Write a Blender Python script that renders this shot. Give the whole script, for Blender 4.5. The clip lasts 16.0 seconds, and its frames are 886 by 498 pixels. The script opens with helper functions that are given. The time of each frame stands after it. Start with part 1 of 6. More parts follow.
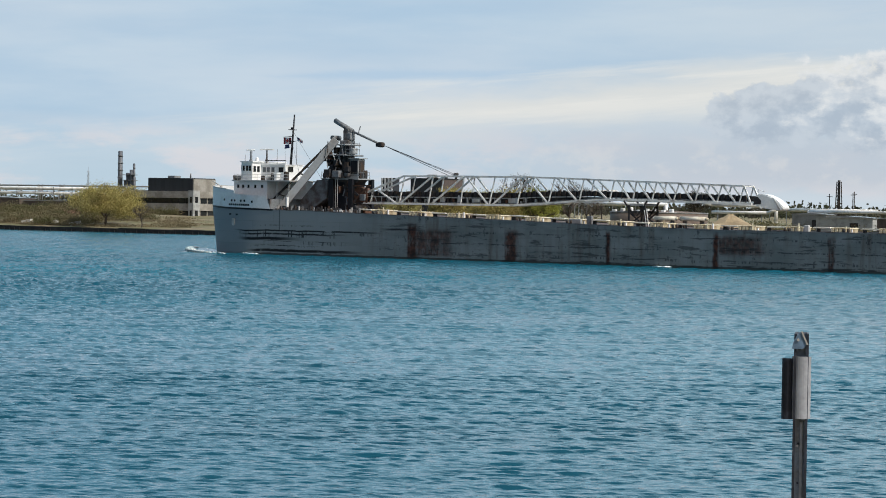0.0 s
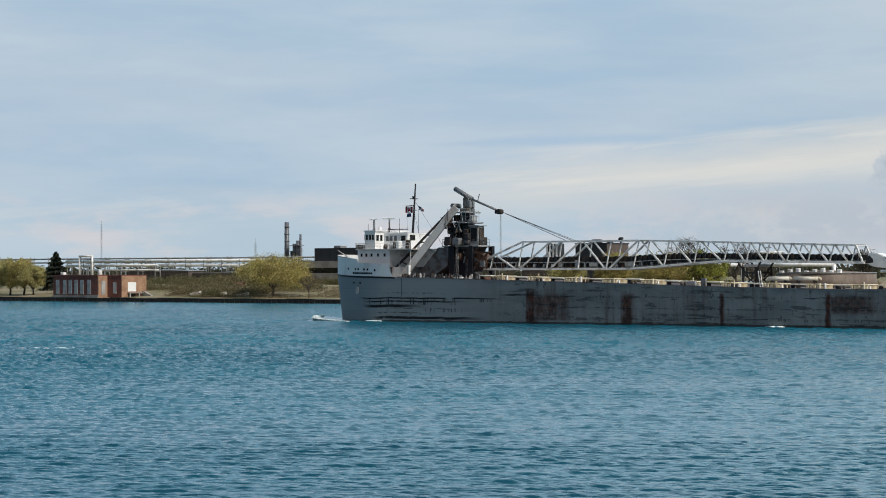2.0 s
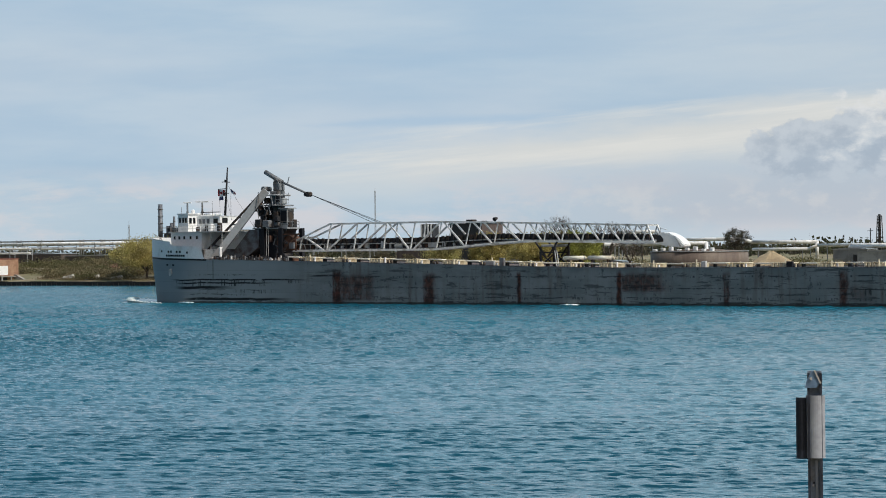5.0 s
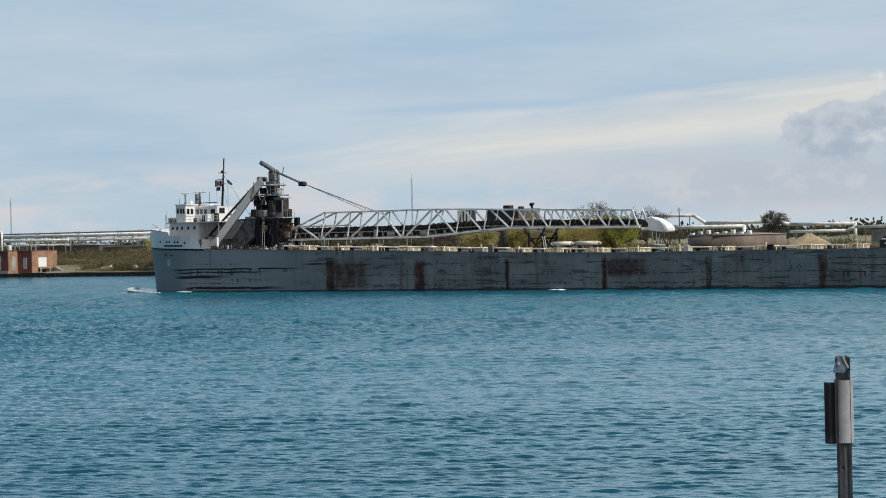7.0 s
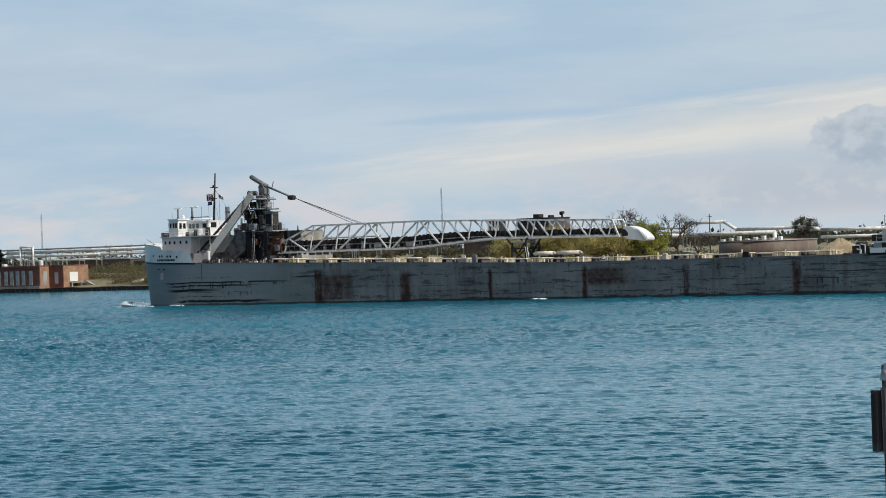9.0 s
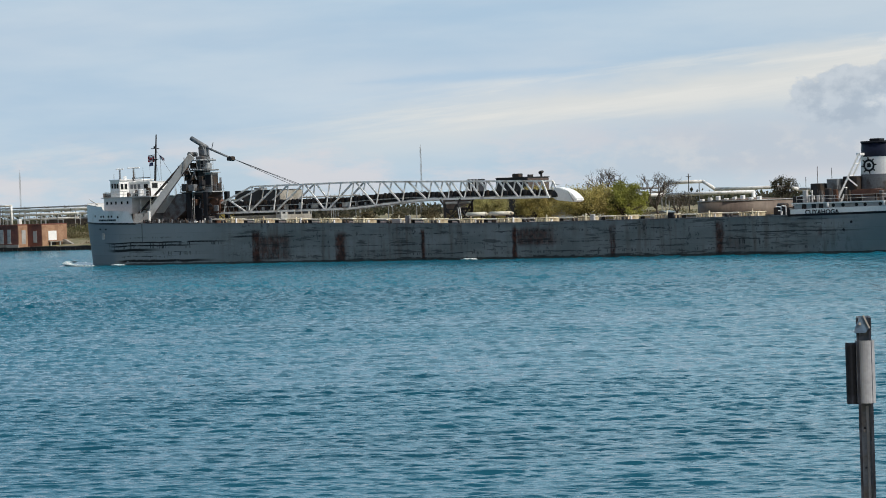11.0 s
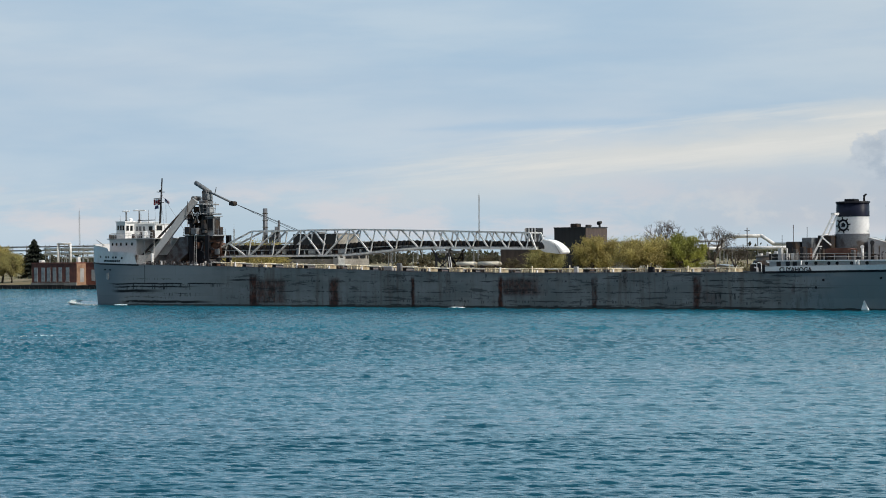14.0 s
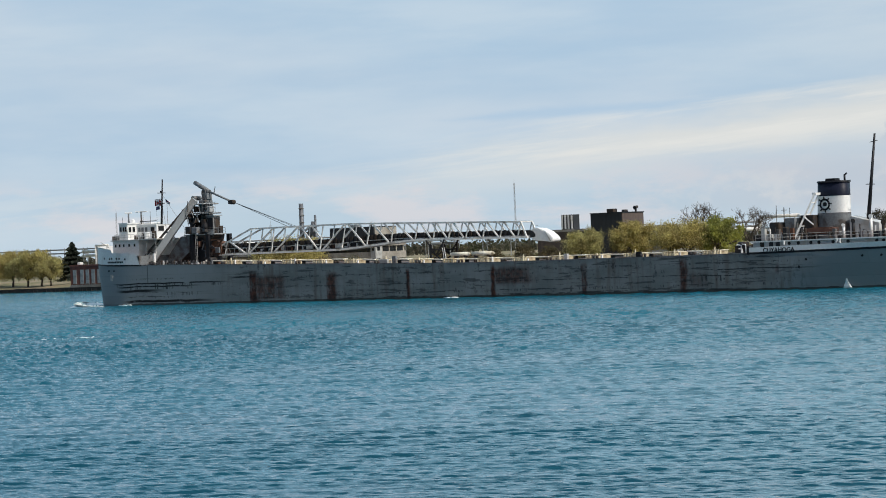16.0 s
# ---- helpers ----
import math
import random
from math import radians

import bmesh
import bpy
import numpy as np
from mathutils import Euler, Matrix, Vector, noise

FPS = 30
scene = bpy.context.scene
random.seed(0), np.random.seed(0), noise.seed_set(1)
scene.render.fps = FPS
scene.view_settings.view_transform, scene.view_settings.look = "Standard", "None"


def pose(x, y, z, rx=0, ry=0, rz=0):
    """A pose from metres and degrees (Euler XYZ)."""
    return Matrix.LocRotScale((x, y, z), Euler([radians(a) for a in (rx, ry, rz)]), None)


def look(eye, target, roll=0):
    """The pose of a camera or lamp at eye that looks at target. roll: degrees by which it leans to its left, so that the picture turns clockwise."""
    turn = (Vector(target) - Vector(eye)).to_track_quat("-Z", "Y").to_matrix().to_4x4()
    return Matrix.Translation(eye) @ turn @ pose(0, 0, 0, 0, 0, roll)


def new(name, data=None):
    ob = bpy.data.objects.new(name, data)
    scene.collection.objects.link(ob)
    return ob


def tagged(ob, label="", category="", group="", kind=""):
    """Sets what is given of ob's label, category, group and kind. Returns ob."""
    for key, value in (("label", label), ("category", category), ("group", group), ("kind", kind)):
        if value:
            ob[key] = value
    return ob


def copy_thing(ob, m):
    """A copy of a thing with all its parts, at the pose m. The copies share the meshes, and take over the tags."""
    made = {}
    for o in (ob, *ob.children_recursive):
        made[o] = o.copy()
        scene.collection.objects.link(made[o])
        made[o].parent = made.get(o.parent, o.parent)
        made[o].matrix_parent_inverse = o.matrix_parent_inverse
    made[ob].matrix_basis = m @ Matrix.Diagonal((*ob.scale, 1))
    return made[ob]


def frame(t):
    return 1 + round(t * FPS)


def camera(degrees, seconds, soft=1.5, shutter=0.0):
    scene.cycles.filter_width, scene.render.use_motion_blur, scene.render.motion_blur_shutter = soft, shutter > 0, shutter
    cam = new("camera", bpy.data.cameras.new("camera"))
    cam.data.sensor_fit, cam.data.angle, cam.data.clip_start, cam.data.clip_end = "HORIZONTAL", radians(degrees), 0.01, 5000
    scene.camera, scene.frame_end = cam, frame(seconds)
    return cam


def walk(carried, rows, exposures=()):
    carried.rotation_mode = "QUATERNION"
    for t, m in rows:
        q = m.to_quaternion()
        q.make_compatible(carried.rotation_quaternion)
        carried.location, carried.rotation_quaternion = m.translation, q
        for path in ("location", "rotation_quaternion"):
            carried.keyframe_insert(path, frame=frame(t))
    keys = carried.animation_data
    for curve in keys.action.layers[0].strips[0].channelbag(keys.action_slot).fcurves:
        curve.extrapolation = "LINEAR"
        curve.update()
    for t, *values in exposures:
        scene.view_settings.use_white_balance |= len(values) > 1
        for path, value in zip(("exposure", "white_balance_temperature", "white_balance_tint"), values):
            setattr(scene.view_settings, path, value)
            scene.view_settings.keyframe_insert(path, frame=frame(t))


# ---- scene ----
# ---- camera: a hand-held long lens that pans from a high bank; rows of t, eye x, eye z, yaw to the right, pitch, roll ----
cam = camera(21.106, 16.0, soft=0.95)


def aim(x, z, yaw, pitch, roll):
    a, b = radians(yaw), radians(pitch)
    return look((x, 0, z), (x + math.sin(a) * math.cos(b), math.cos(a) * math.cos(b), z + math.sin(b)), roll)


walk(cam, [(t, aim(*row)) for t, *row in (
    (0.0, -0.119, 8.985, 0.003, -1.076, 0.916),
    (0.5, -0.116, 8.995, -1.391, -0.836, 1.011),
    (1.0, -0.093, 8.997, -2.863, -0.39, 0.765),
    (1.5, -0.069, 8.999, -3.757, 0.123, 0.224),
    (2.0, -0.046, 9.001, -3.998, 0.492, -0.2),
    (2.5, -0.023, 9.003, -3.43, 0.781, -0.454),
    (3.0, 0.001, 9.005, -2.457, 0.948, -0.528),
    (3.5, 0.024, 9.007, -1.533, 0.95, -0.485),
    (4.0, 0.047, 9.014, -0.962, 0.845, -0.518),
    (4.5, 0.036, 9.009, -0.839, 0.51, -0.528),
    (5.0, 0.011, 8.998, -0.988, 0.007, -0.621),
    (5.2, 0.015, 8.999, -1.077, -0.212, -0.779),
    (7.3, 0.064, 9.009, -2.043, -0.305, -1.318),
    (7.5, 0.069, 9.01, -2.222, -0.102, -1.261),
    (8.0, 0.092, 9.027, -2.694, 0.208, -1.585),
    (8.5, -0.0, 9.029, -2.82, 0.177, -1.892),
    (9.0, 0.004, 9.021, -2.615, -0.05, -2.029),
    (9.2, 0.005, 9.018, -2.468, -0.196, -2.06),
    (11.3, 0.021, 8.987, -2.147, -1.065, -1.958),
    (11.5, 0.023, 8.984, -2.233, -1.06, -2.0),
    (12.0, -0.065, 8.983, -2.371, -0.909, -1.724),
    (12.5, -0.13, 8.986, -2.495, -0.571, -1.233),
    (13.0, -0.15, 8.99, -2.656, -0.179, -0.842),
    (13.5, -0.15, 8.993, -3.043, 0.101, -0.538),
    (14.0, -0.15, 8.997, -3.481, 0.13, -0.576),
    (14.5, -0.15, 9.0, -3.776, -0.142, -0.78),
    (15.0, -0.15, 9.003, -3.847, -0.427, -1.254),
    (15.5, -0.15, 9.003, -3.792, -0.464, -1.866),
    (16.0, -0.15, 9.003, -4.379, -0.087, -2.413),
)], exposures=[(0.0, 0.04), (0.8, 0.0), (1.6, -0.07), (2.8, -0.14), (4.0, -0.14), (5.0, -0.08), (9.2, -0.08), (11.3, 0.0), (12.5, 0.0), (13.5, -0.12), (14.2, -0.05), (14.6, -0.05), (15.0, -0.12), (16.0, 0.02)])

# the river's frame: x along the channel towards the ship's stern, y across to the far bank
HEADING, SPEED, START = -35.064, 4.802, Vector((-5.769, 386.069, 0))
BASE = pose(*START, 0, 0, HEADING)
# ---- light ----
world = bpy.data.worlds.new("world")
scene.world = world
world.use_nodes = True
wn = world.node_tree
sky = wn.nodes.new("ShaderNodeTexSky")
sky.sky_type, sky.sun_disc = "NISHITA", False
SUN_EL, SUN_AZ = 47, 131  # azimuth clockwise from straight ahead
sky.sun_elevation, sky.sun_rotation = radians(SUN_EL), radians(SUN_AZ)
sky.air_density, sky.dust_density, sky.ozone_density = 1.2, 2.5, 1.0
wn.links.new(sky.outputs[0], wn.nodes["Background"].inputs[0])
wn.nodes["Background"].inputs[1].default_value = 0.075
sun = new("sun", bpy.data.lights.new("sun", "SUN"))
sun.data.energy, sun.data.angle, sun.data.color = 3.3, radians(0.6), (1.0, 0.95, 0.86)
sun_dir = Vector((math.sin(radians(SUN_AZ)) * math.cos(radians(SUN_EL)), math.cos(radians(SUN_AZ)) * math.cos(radians(SUN_EL)), math.sin(radians(SUN_EL))))
sun.matrix_world = look(sun_dir * 500, (0, 0, 0))


# ---- materials ----
def mat(name, color, rough=0.6, metal=0.0, vary=0.15, scale=1.0, bump=0.0, second=None, amount=0.5, stretch=(1, 1, 1), island=0.0, coat=0.0, gloss=0.5):
    """A painted or natural surface: two scales of noise on colour, a second colour in patches, fine relief."""
    m = bpy.data.materials.new(name)
    m.use_nodes = True
    nt, ln = m.node_tree, m.node_tree.links
    b = nt.nodes["Principled BSDF"]
    b.inputs["Roughness"].default_value, b.inputs["Metallic"].default_value = rough, metal
    b.inputs["Coat Weight"].default_value = coat
    b.inputs["Specular IOR Level"].default_value = gloss
    tc, mp = nt.nodes.new("ShaderNodeTexCoord"), nt.nodes.new("ShaderNodeMapping")
    mp.inputs["Scale"].default_value = stretch
    ln.new(tc.outputs["Object"], mp.inputs[0])
    big, fine = nt.nodes.new("ShaderNodeTexNoise"), nt.nodes.new("ShaderNodeTexNoise")
    for n, s in ((big, scale), (fine, scale * 9)):
        n.inputs["Scale"].default_value, n.inputs["Detail"].default_value = s, 5
        ln.new(mp.outputs[0], n.inputs["Vector"])
    ramp = nt.nodes.new("ShaderNodeMapRange")
    ramp.inputs[1].default_value, ramp.inputs[2].default_value = 0.62 - amount * 0.3, 0.74 - amount * 0.3
    ln.new(big.outputs[0], ramp.inputs[0])
    mix = nt.nodes.new("ShaderNodeMix")
    mix.data_type = "RGBA"
    mix.inputs[6].default_value = (*color, 1)
    mix.inputs[7].default_value = (*(second or [c * 0.75 for c in color]), 1)
    ln.new(ramp.outputs[0], mix.inputs[0])
    hsv = nt.nodes.new("ShaderNodeHueSaturation")
    val = nt.nodes.new("ShaderNodeMapRange")
    val.inputs[1].default_value, val.inputs[2].default_value = 0.3, 0.7
    val.inputs[3].default_value, val.inputs[4].default_value = 1 - vary, 1 + vary
    ln.new(fine.outputs[0], val.inputs[0])
    last = val.outputs[0]
    if island:
        geo, add = nt.nodes.new("ShaderNodeNewGeometry"), nt.nodes.new("ShaderNodeMath")
        r2 = nt.nodes.new("ShaderNodeMapRange")
        r2.inputs[3].default_value, r2.inputs[4].default_value = 1 - island, 1 + island
        ln.new(geo.outputs["Random Per Island"], r2.inputs[0])
        add.operation = "MULTIPLY"
        ln.new(last, add.inputs[0])
        ln.new(r2.outputs[0], add.inputs[1])
        last = add.outputs[0]
    ln.new(last, hsv.inputs["Value"])
    ln.new(mix.outputs[2], hsv.inputs["Color"])
    ln.new(hsv.outputs[0], b.inputs["Base Color"])
    if bump:
        bp = nt.nodes.new("ShaderNodeBump")
        bp.inputs["Strength"].default_value, bp.inputs["Distance"].default_value = 0.6, bump
        ln.new(fine.outputs[0], bp.inputs["Height"])
        ln.new(bp.outputs[0], b.inputs["Normal"])
    return m


def thin_leaf(m):
    """Lets light through leaves and dry stalks."""
    nt, ln = m.node_tree, m.node_tree.links
    b, out = nt.nodes["Principled BSDF"], nt.nodes["Material Output"]
    tr, mx = nt.nodes.new("ShaderNodeBsdfTranslucent"), nt.nodes.new("ShaderNodeMixShader")
    ln.new(b.inputs["Base Color"].links[0].from_socket, tr.inputs[0])
    mx.inputs[0].default_value = 0.45
    ln.new(b.outputs[0], mx.inputs[1])
    ln.new(tr.outputs[0], mx.inputs[2])
    ln.new(mx.outputs[0], out.inputs[0])
    return m


class Graph:
    """Short hands for a node graph of numbers."""

    def __init__(self, m):
        self.nt, self.ln = m.node_tree, m.node_tree.links

    def op(self, kind, a, b=None, c=None, clamp=False):
        n = self.nt.nodes.new("ShaderNodeMath")
        n.operation, n.use_clamp = kind, clamp
        for i, v in enumerate((a, b, c)):
            if v is None:
                continue
            if isinstance(v, (int, float)):
                n.inputs[i].default_value = v
            else:
                self.ln.new(v, n.inputs[i])
        return n.outputs[0]

    def step(self, v, lo, hi, a=0.0, b=1.0, smooth=True):
        n = self.nt.nodes.new("ShaderNodeMapRange")
        n.interpolation_type = "SMOOTHSTEP" if smooth else "LINEAR"
        for i, q in enumerate((lo, hi, a, b)):
            n.inputs[i + 1].default_value = q
        self.ln.new(v, n.inputs[0])
        return n.outputs[0]

    def noise(self, vec, scale, stretch=(1, 1, 1), detail=5, offset=(0, 0, 0), rough=0.55):
        mp, n = self.nt.nodes.new("ShaderNodeMapping"), self.nt.nodes.new("ShaderNodeTexNoise")
        mp.inputs["Scale"].default_value, mp.inputs["Location"].default_value = stretch, offset
        n.inputs["Scale"].default_value, n.inputs["Detail"].default_value, n.inputs["Roughness"].default_value = scale, detail, rough
        self.ln.new(vec, mp.inputs[0])
        self.ln.new(mp.outputs[0], n.inputs["Vector"])
        return n.outputs[0]

    def mix(self, fac, a, b):
        n = self.nt.nodes.new("ShaderNodeMix")
        n.data_type = "RGBA"
        for i, v in ((0, fac), (6, a), (7, b)):
            if isinstance(v, tuple):
                n.inputs[i].default_value = (*v, 1)
            elif isinstance(v, (int, float)):
                n.inputs[i].default_value = v
            else:
                self.ln.new(v, n.inputs[i])
        return n.outputs[2]


def hull_paint():
    """Dull grey hull paint: rust at the hold frames, plate seams, black fender scrapes with runs, a scum line."""
    m = bpy.data.materials.new("hull_paint")
    m.use_nodes = True
    g, b = Graph(m), m.node_tree.nodes["Principled BSDF"]
    tc, sep = g.nt.nodes.new("ShaderNodeTexCoord"), g.nt.nodes.new("ShaderNodeSeparateXYZ")
    P = tc.outputs["Object"]
    g.ln.new(P, sep.inputs[0])
    s, z = sep.outputs[0], sep.outputs[2]
    fine = g.noise(P, 1.4, (1, 1, 1), 6)
    patch = g.noise(P, 0.16, (1, 1, 2.2), 5)
    col = g.mix(g.step(patch, 0.36, 0.64), (0.15, 0.176, 0.186), (0.22, 0.246, 0.256))
    fresh = g.op("MAXIMUM", g.step(g.op("ADD", s, g.op("MULTIPLY", patch, 14)), -14, 8, 1, 0), g.step(g.op("ADD", s, g.op("MULTIPLY", patch, 10)), 112, 124))
    col = g.mix(g.op("MULTIPLY", fresh, 0.85), col, (0.262, 0.30, 0.322))
    # faded plates, each a little off in tone
    plate, cmb = g.nt.nodes.new("ShaderNodeTexBrick"), g.nt.nodes.new("ShaderNodeCombineXYZ")
    g.ln.new(s, cmb.inputs[0])
    g.ln.new(z, cmb.inputs[1])
    plate.inputs["Scale"].default_value = 1
    plate.inputs["Brick Width"].default_value, plate.inputs["Row Height"].default_value = 9.4, 1.9
    plate.inputs["Mortar Size"].default_value = 0.02
    plate.inputs["Color1"].default_value, plate.inputs["Color2"].default_value = (0, 0, 0, 1), (1, 1, 1, 1)
    plate.inputs["Mortar"].default_value = (0.4, 0.4, 0.4, 1)
    g.ln.new(cmb.outputs[0], plate.inputs["Vector"])
    col = g.mix(g.op("MULTIPLY", plate.outputs[0], 0.2), col, (0.13, 0.145, 0.14))
    col = g.mix(g.op("MULTIPLY", plate.outputs["Fac"], 0.25), col, (0.05, 0.055, 0.06))
    body = g.op("MULTIPLY", g.step(s, -14, 2), g.step(s, 108, 122, 1, 0))
    # thin brown wash that runs down the plates amidships
    wash = g.op("MULTIPLY", g.step(g.noise(P, 0.9, (1, 1, 0.1), 6, (9, 0, 0), 0.6), 0.44, 0.7), body)
    wash = g.op("MULTIPLY", wash, g.step(g.noise(P, 0.1, (1, 1, 1.4), 4, (2, 0, 5)), 0.38, 0.62, 0.25, 1))
    col = g.mix(g.op("MULTIPLY", wash, 0.75), col, (0.095, 0.075, 0.062))
    # rust at the hold frames: a hard forward edge, a ragged after edge, blotches between the stringers
    wob = g.op("MULTIPLY", g.op("SUBTRACT", g.noise(P, 1.1, (1, 1, 0.5), 4), 0.5), 0.7)
    ragged = g.op("MULTIPLY", g.op("SUBTRACT", g.noise(P, 0.55, (1, 1, 0.8), 5, (4, 0, 8), 0.65), 0.5), 5.5)
    rust = None
    for at, wide, low, top, force in ((-0.1, 2.2, -1.0, 5.9, 1.0), (1.6, 8.0, 0.6, 5.1, 0.85), (18.9, 2.6, -1.0, 5.3, 0.95), (37.5, 0.8, -1.0, 5.6, 1.0), (56.1, 1.0, -1.0, 5.6, 1.0), (57.0, 9.0, 2.2, 5.2, 0.8), (74.9, 1.1, -1.0, 5.4, 0.9), (94.1, 1.6, -1.0, 5.5, 0.95), (95.6, 4.0, 0.8, 3.4, 0.4), (111.6, 0.5, 2.6, 4.4, 0.6)):
        d = g.op("SUBTRACT", s, at)
        k = g.op("MULTIPLY", g.step(g.op("ADD", d, wob), -0.3, 0.15), g.step(g.op("ADD", d, g.op("MULTIPLY", ragged, min(1.0, wide / 5))), wide * 0.55, wide * 1.1, 1, 0))
        k = g.op("MULTIPLY", k, g.op("MULTIPLY", g.step(g.op("ADD", z, wob), top - 0.9, top + 0.2, 1, 0), g.step(g.op("ADD", z, wob), low - 0.4, low + 0.4)))
        k = g.op("MULTIPLY", k, force)
        rust = k if rust is None else g.op("MAXIMUM", rust, k)
    worn = g.op("MAXIMUM", g.step(g.noise(P, 0.8, (1, 1, 0.5), 5, (3, 0, 0), 0.65), 0.36, 0.54), g.step(g.noise(P, 2.4, (1, 1, 0.1), 4, (1, 0, 6)), 0.5, 0.64))
    rust = g.op("MULTIPLY", rust, g.op("ADD", 0.45, g.op("MULTIPLY", worn, 0.55)))
    tone = g.mix(g.step(fine, 0.38, 0.62), (0.03, 0.014, 0.012), (0.09, 0.036, 0.026))
    col = g.mix(rust, col, tone)
    # black scrapes where she lies against fenders: long tapering lines, with short runs hanging from them
    wave = g.op("MULTIPLY", g.op("SUBTRACT", g.noise(P, 0.16, (1, 1, 0.2), 3, (0, 0, 7), 0.5), 0.5), 0.5)
    zw = g.op("ADD", z, wave)
    ticks = g.step(g.noise(P, 1.0, (2.3, 2.3, 0.16), 5, (5, 0, 1), 0.7), 0.54, 0.58)
    rub = g.noise(P, 0.5, (0.3, 0.3, 2.6), 6, (1, 0, 3), 0.7)
    black = None
    for k, (at_z, wide, run, s0, s1, force, gap) in enumerate((
            (0.75, 0.24, 0.35, -34.5, -8.0, 1.0, 0.40), (2.75, 0.26, 0.3, -36.5, -21.0, 1.0, 0.38), (4.1, 0.13, 0.75, -37.5, -4.0, 1.0, 0.40),
            (3.55, 0.14, 0.7, -36.5, -12.0, 1.0, 0.44), (2.35, 0.04, 0.75, -31.0, -11.0, 0.95, 0.47), (1.6, 0.06, 0.4, -34.0, -17.0, 0.95, 0.47),
            (5.0, 0.1, 0.25, -33.0, -14.0, 0.6, 0.52), (4.75, 0.16, 0.1, -6.0, 5.0, 0.9, 0.46), (2.7, 0.06, 0.2, 3.0, 100.0, 0.8, 0.5),
            (4.55, 0.07, 0.3, 4.0, 104.0, 0.8, 0.52), (1.2, 0.09, 0.4, 8.0, 112.0, 0.75, 0.53), (0.45, 0.16, 0.3, 22.0, 106.0, 0.8, 0.5),
            (2.55, 0.06, 1.1, 95.0, 111.0, 0.9, 0.42), (3.5, 0.09, 0.3, 97.0, 120.0, 0.85, 0.46), (4.6, 0.05, 0.3, 92.0, 118.0, 0.8, 0.5))):
        d = g.op("SUBTRACT", zw, at_z)
        if s1 < 6 or s0 > 90:
            span = g.op("MULTIPLY", g.step(s, s0 - 0.5, s0 + 3.0), g.step(s, s1 - 7.0, s1 + 1.0, 1, 0))
        else:
            span = g.op("MULTIPLY", g.step(s, s0 - 2, s0 + 2), g.step(s, s1 - 3, s1 + 2, 1, 0))
        mark = g.noise(P, 0.6, (0.3, 0.3, 0.9), 6, (k * 3.1, 0, 2 * k), 0.78)
        line = g.op("MULTIPLY", g.step(g.op("ABSOLUTE", g.op("ADD", d, g.op("MULTIPLY", g.op("SUBTRACT", mark, 0.5), 0.35))), wide * 0.55, wide * 1.2 + 0.02, 1, 0), g.step(mark, gap - 0.02, gap + 0.05))
        hang = g.op("MULTIPLY", ticks, g.op("MULTIPLY", g.step(d, -run, -run * 0.6), g.step(d, 0.0, 0.12, 1, 0)))
        hang = g.op("MULTIPLY", hang, g.step(g.noise(P, 0.3, (1, 1, 0.1), 4, (k * 5.3, 0, 1)), 0.42, 0.46))
        both = g.op("MULTIPLY", g.op("MULTIPLY", g.op("MAXIMUM", line, g.op("MULTIPLY", hang, 0.9)), span), force)
        black = both if black is None else g.op("MAXIMUM", black, both)
    rest = g.op("MULTIPLY", body, g.step(rub, 0.55, 0.6))
    black = g.op("MAXIMUM", black, g.op("MULTIPLY", rest, 0.6))
    flecks = g.op("MULTIPLY", g.step(g.noise(P, 0.9, (1, 1, 0.6), 6, (7, 0, 2), 0.7), 0.58, 0.64), body)
    black = g.op("MAXIMUM", black, g.op("MULTIPLY", flecks, 0.6))
    seam = g.op("MULTIPLY", g.step(g.op("ABSOLUTE", g.op("ADD", s, 26.9)), 0.06, 0.16, 1, 0), g.step(z, 3.6, 4.4))
    black = g.op("MAXIMUM", black, g.op("MULTIPLY", seam, 0.6))
    col = g.mix(black, col, (0.012, 0.014, 0.017))
    # weed and oil at the water, ragged, clean at the stem
    edge = g.op("ADD", 0.1, g.op("MULTIPLY", g.noise(P, 0.7, (1, 1, 0.1), 5), 0.5))
    scum = g.op("MULTIPLY", g.op("LESS_THAN", z, edge), g.step(s, -38, -30, 0.2, 1))
    col = g.mix(g.op("MULTIPLY", scum, 0.8), col, (0.02, 0.022, 0.02))
    g.ln.new(col, b.inputs["Base Color"])
    b.inputs["Roughness"].default_value, b.inputs["Specular IOR Level"].default_value = 0.6, 0.2
    bp = g.nt.nodes.new("ShaderNodeBump")
    bp.inputs["Strength"].default_value, bp.inputs["Distance"].default_value = 0.5, 0.05
    g.ln.new(g.noise(P, 0.35, (1, 1, 1.6), 3), bp.inputs["Height"])
    g.ln.new(bp.outputs[0], b.inputs["Normal"])
    return m


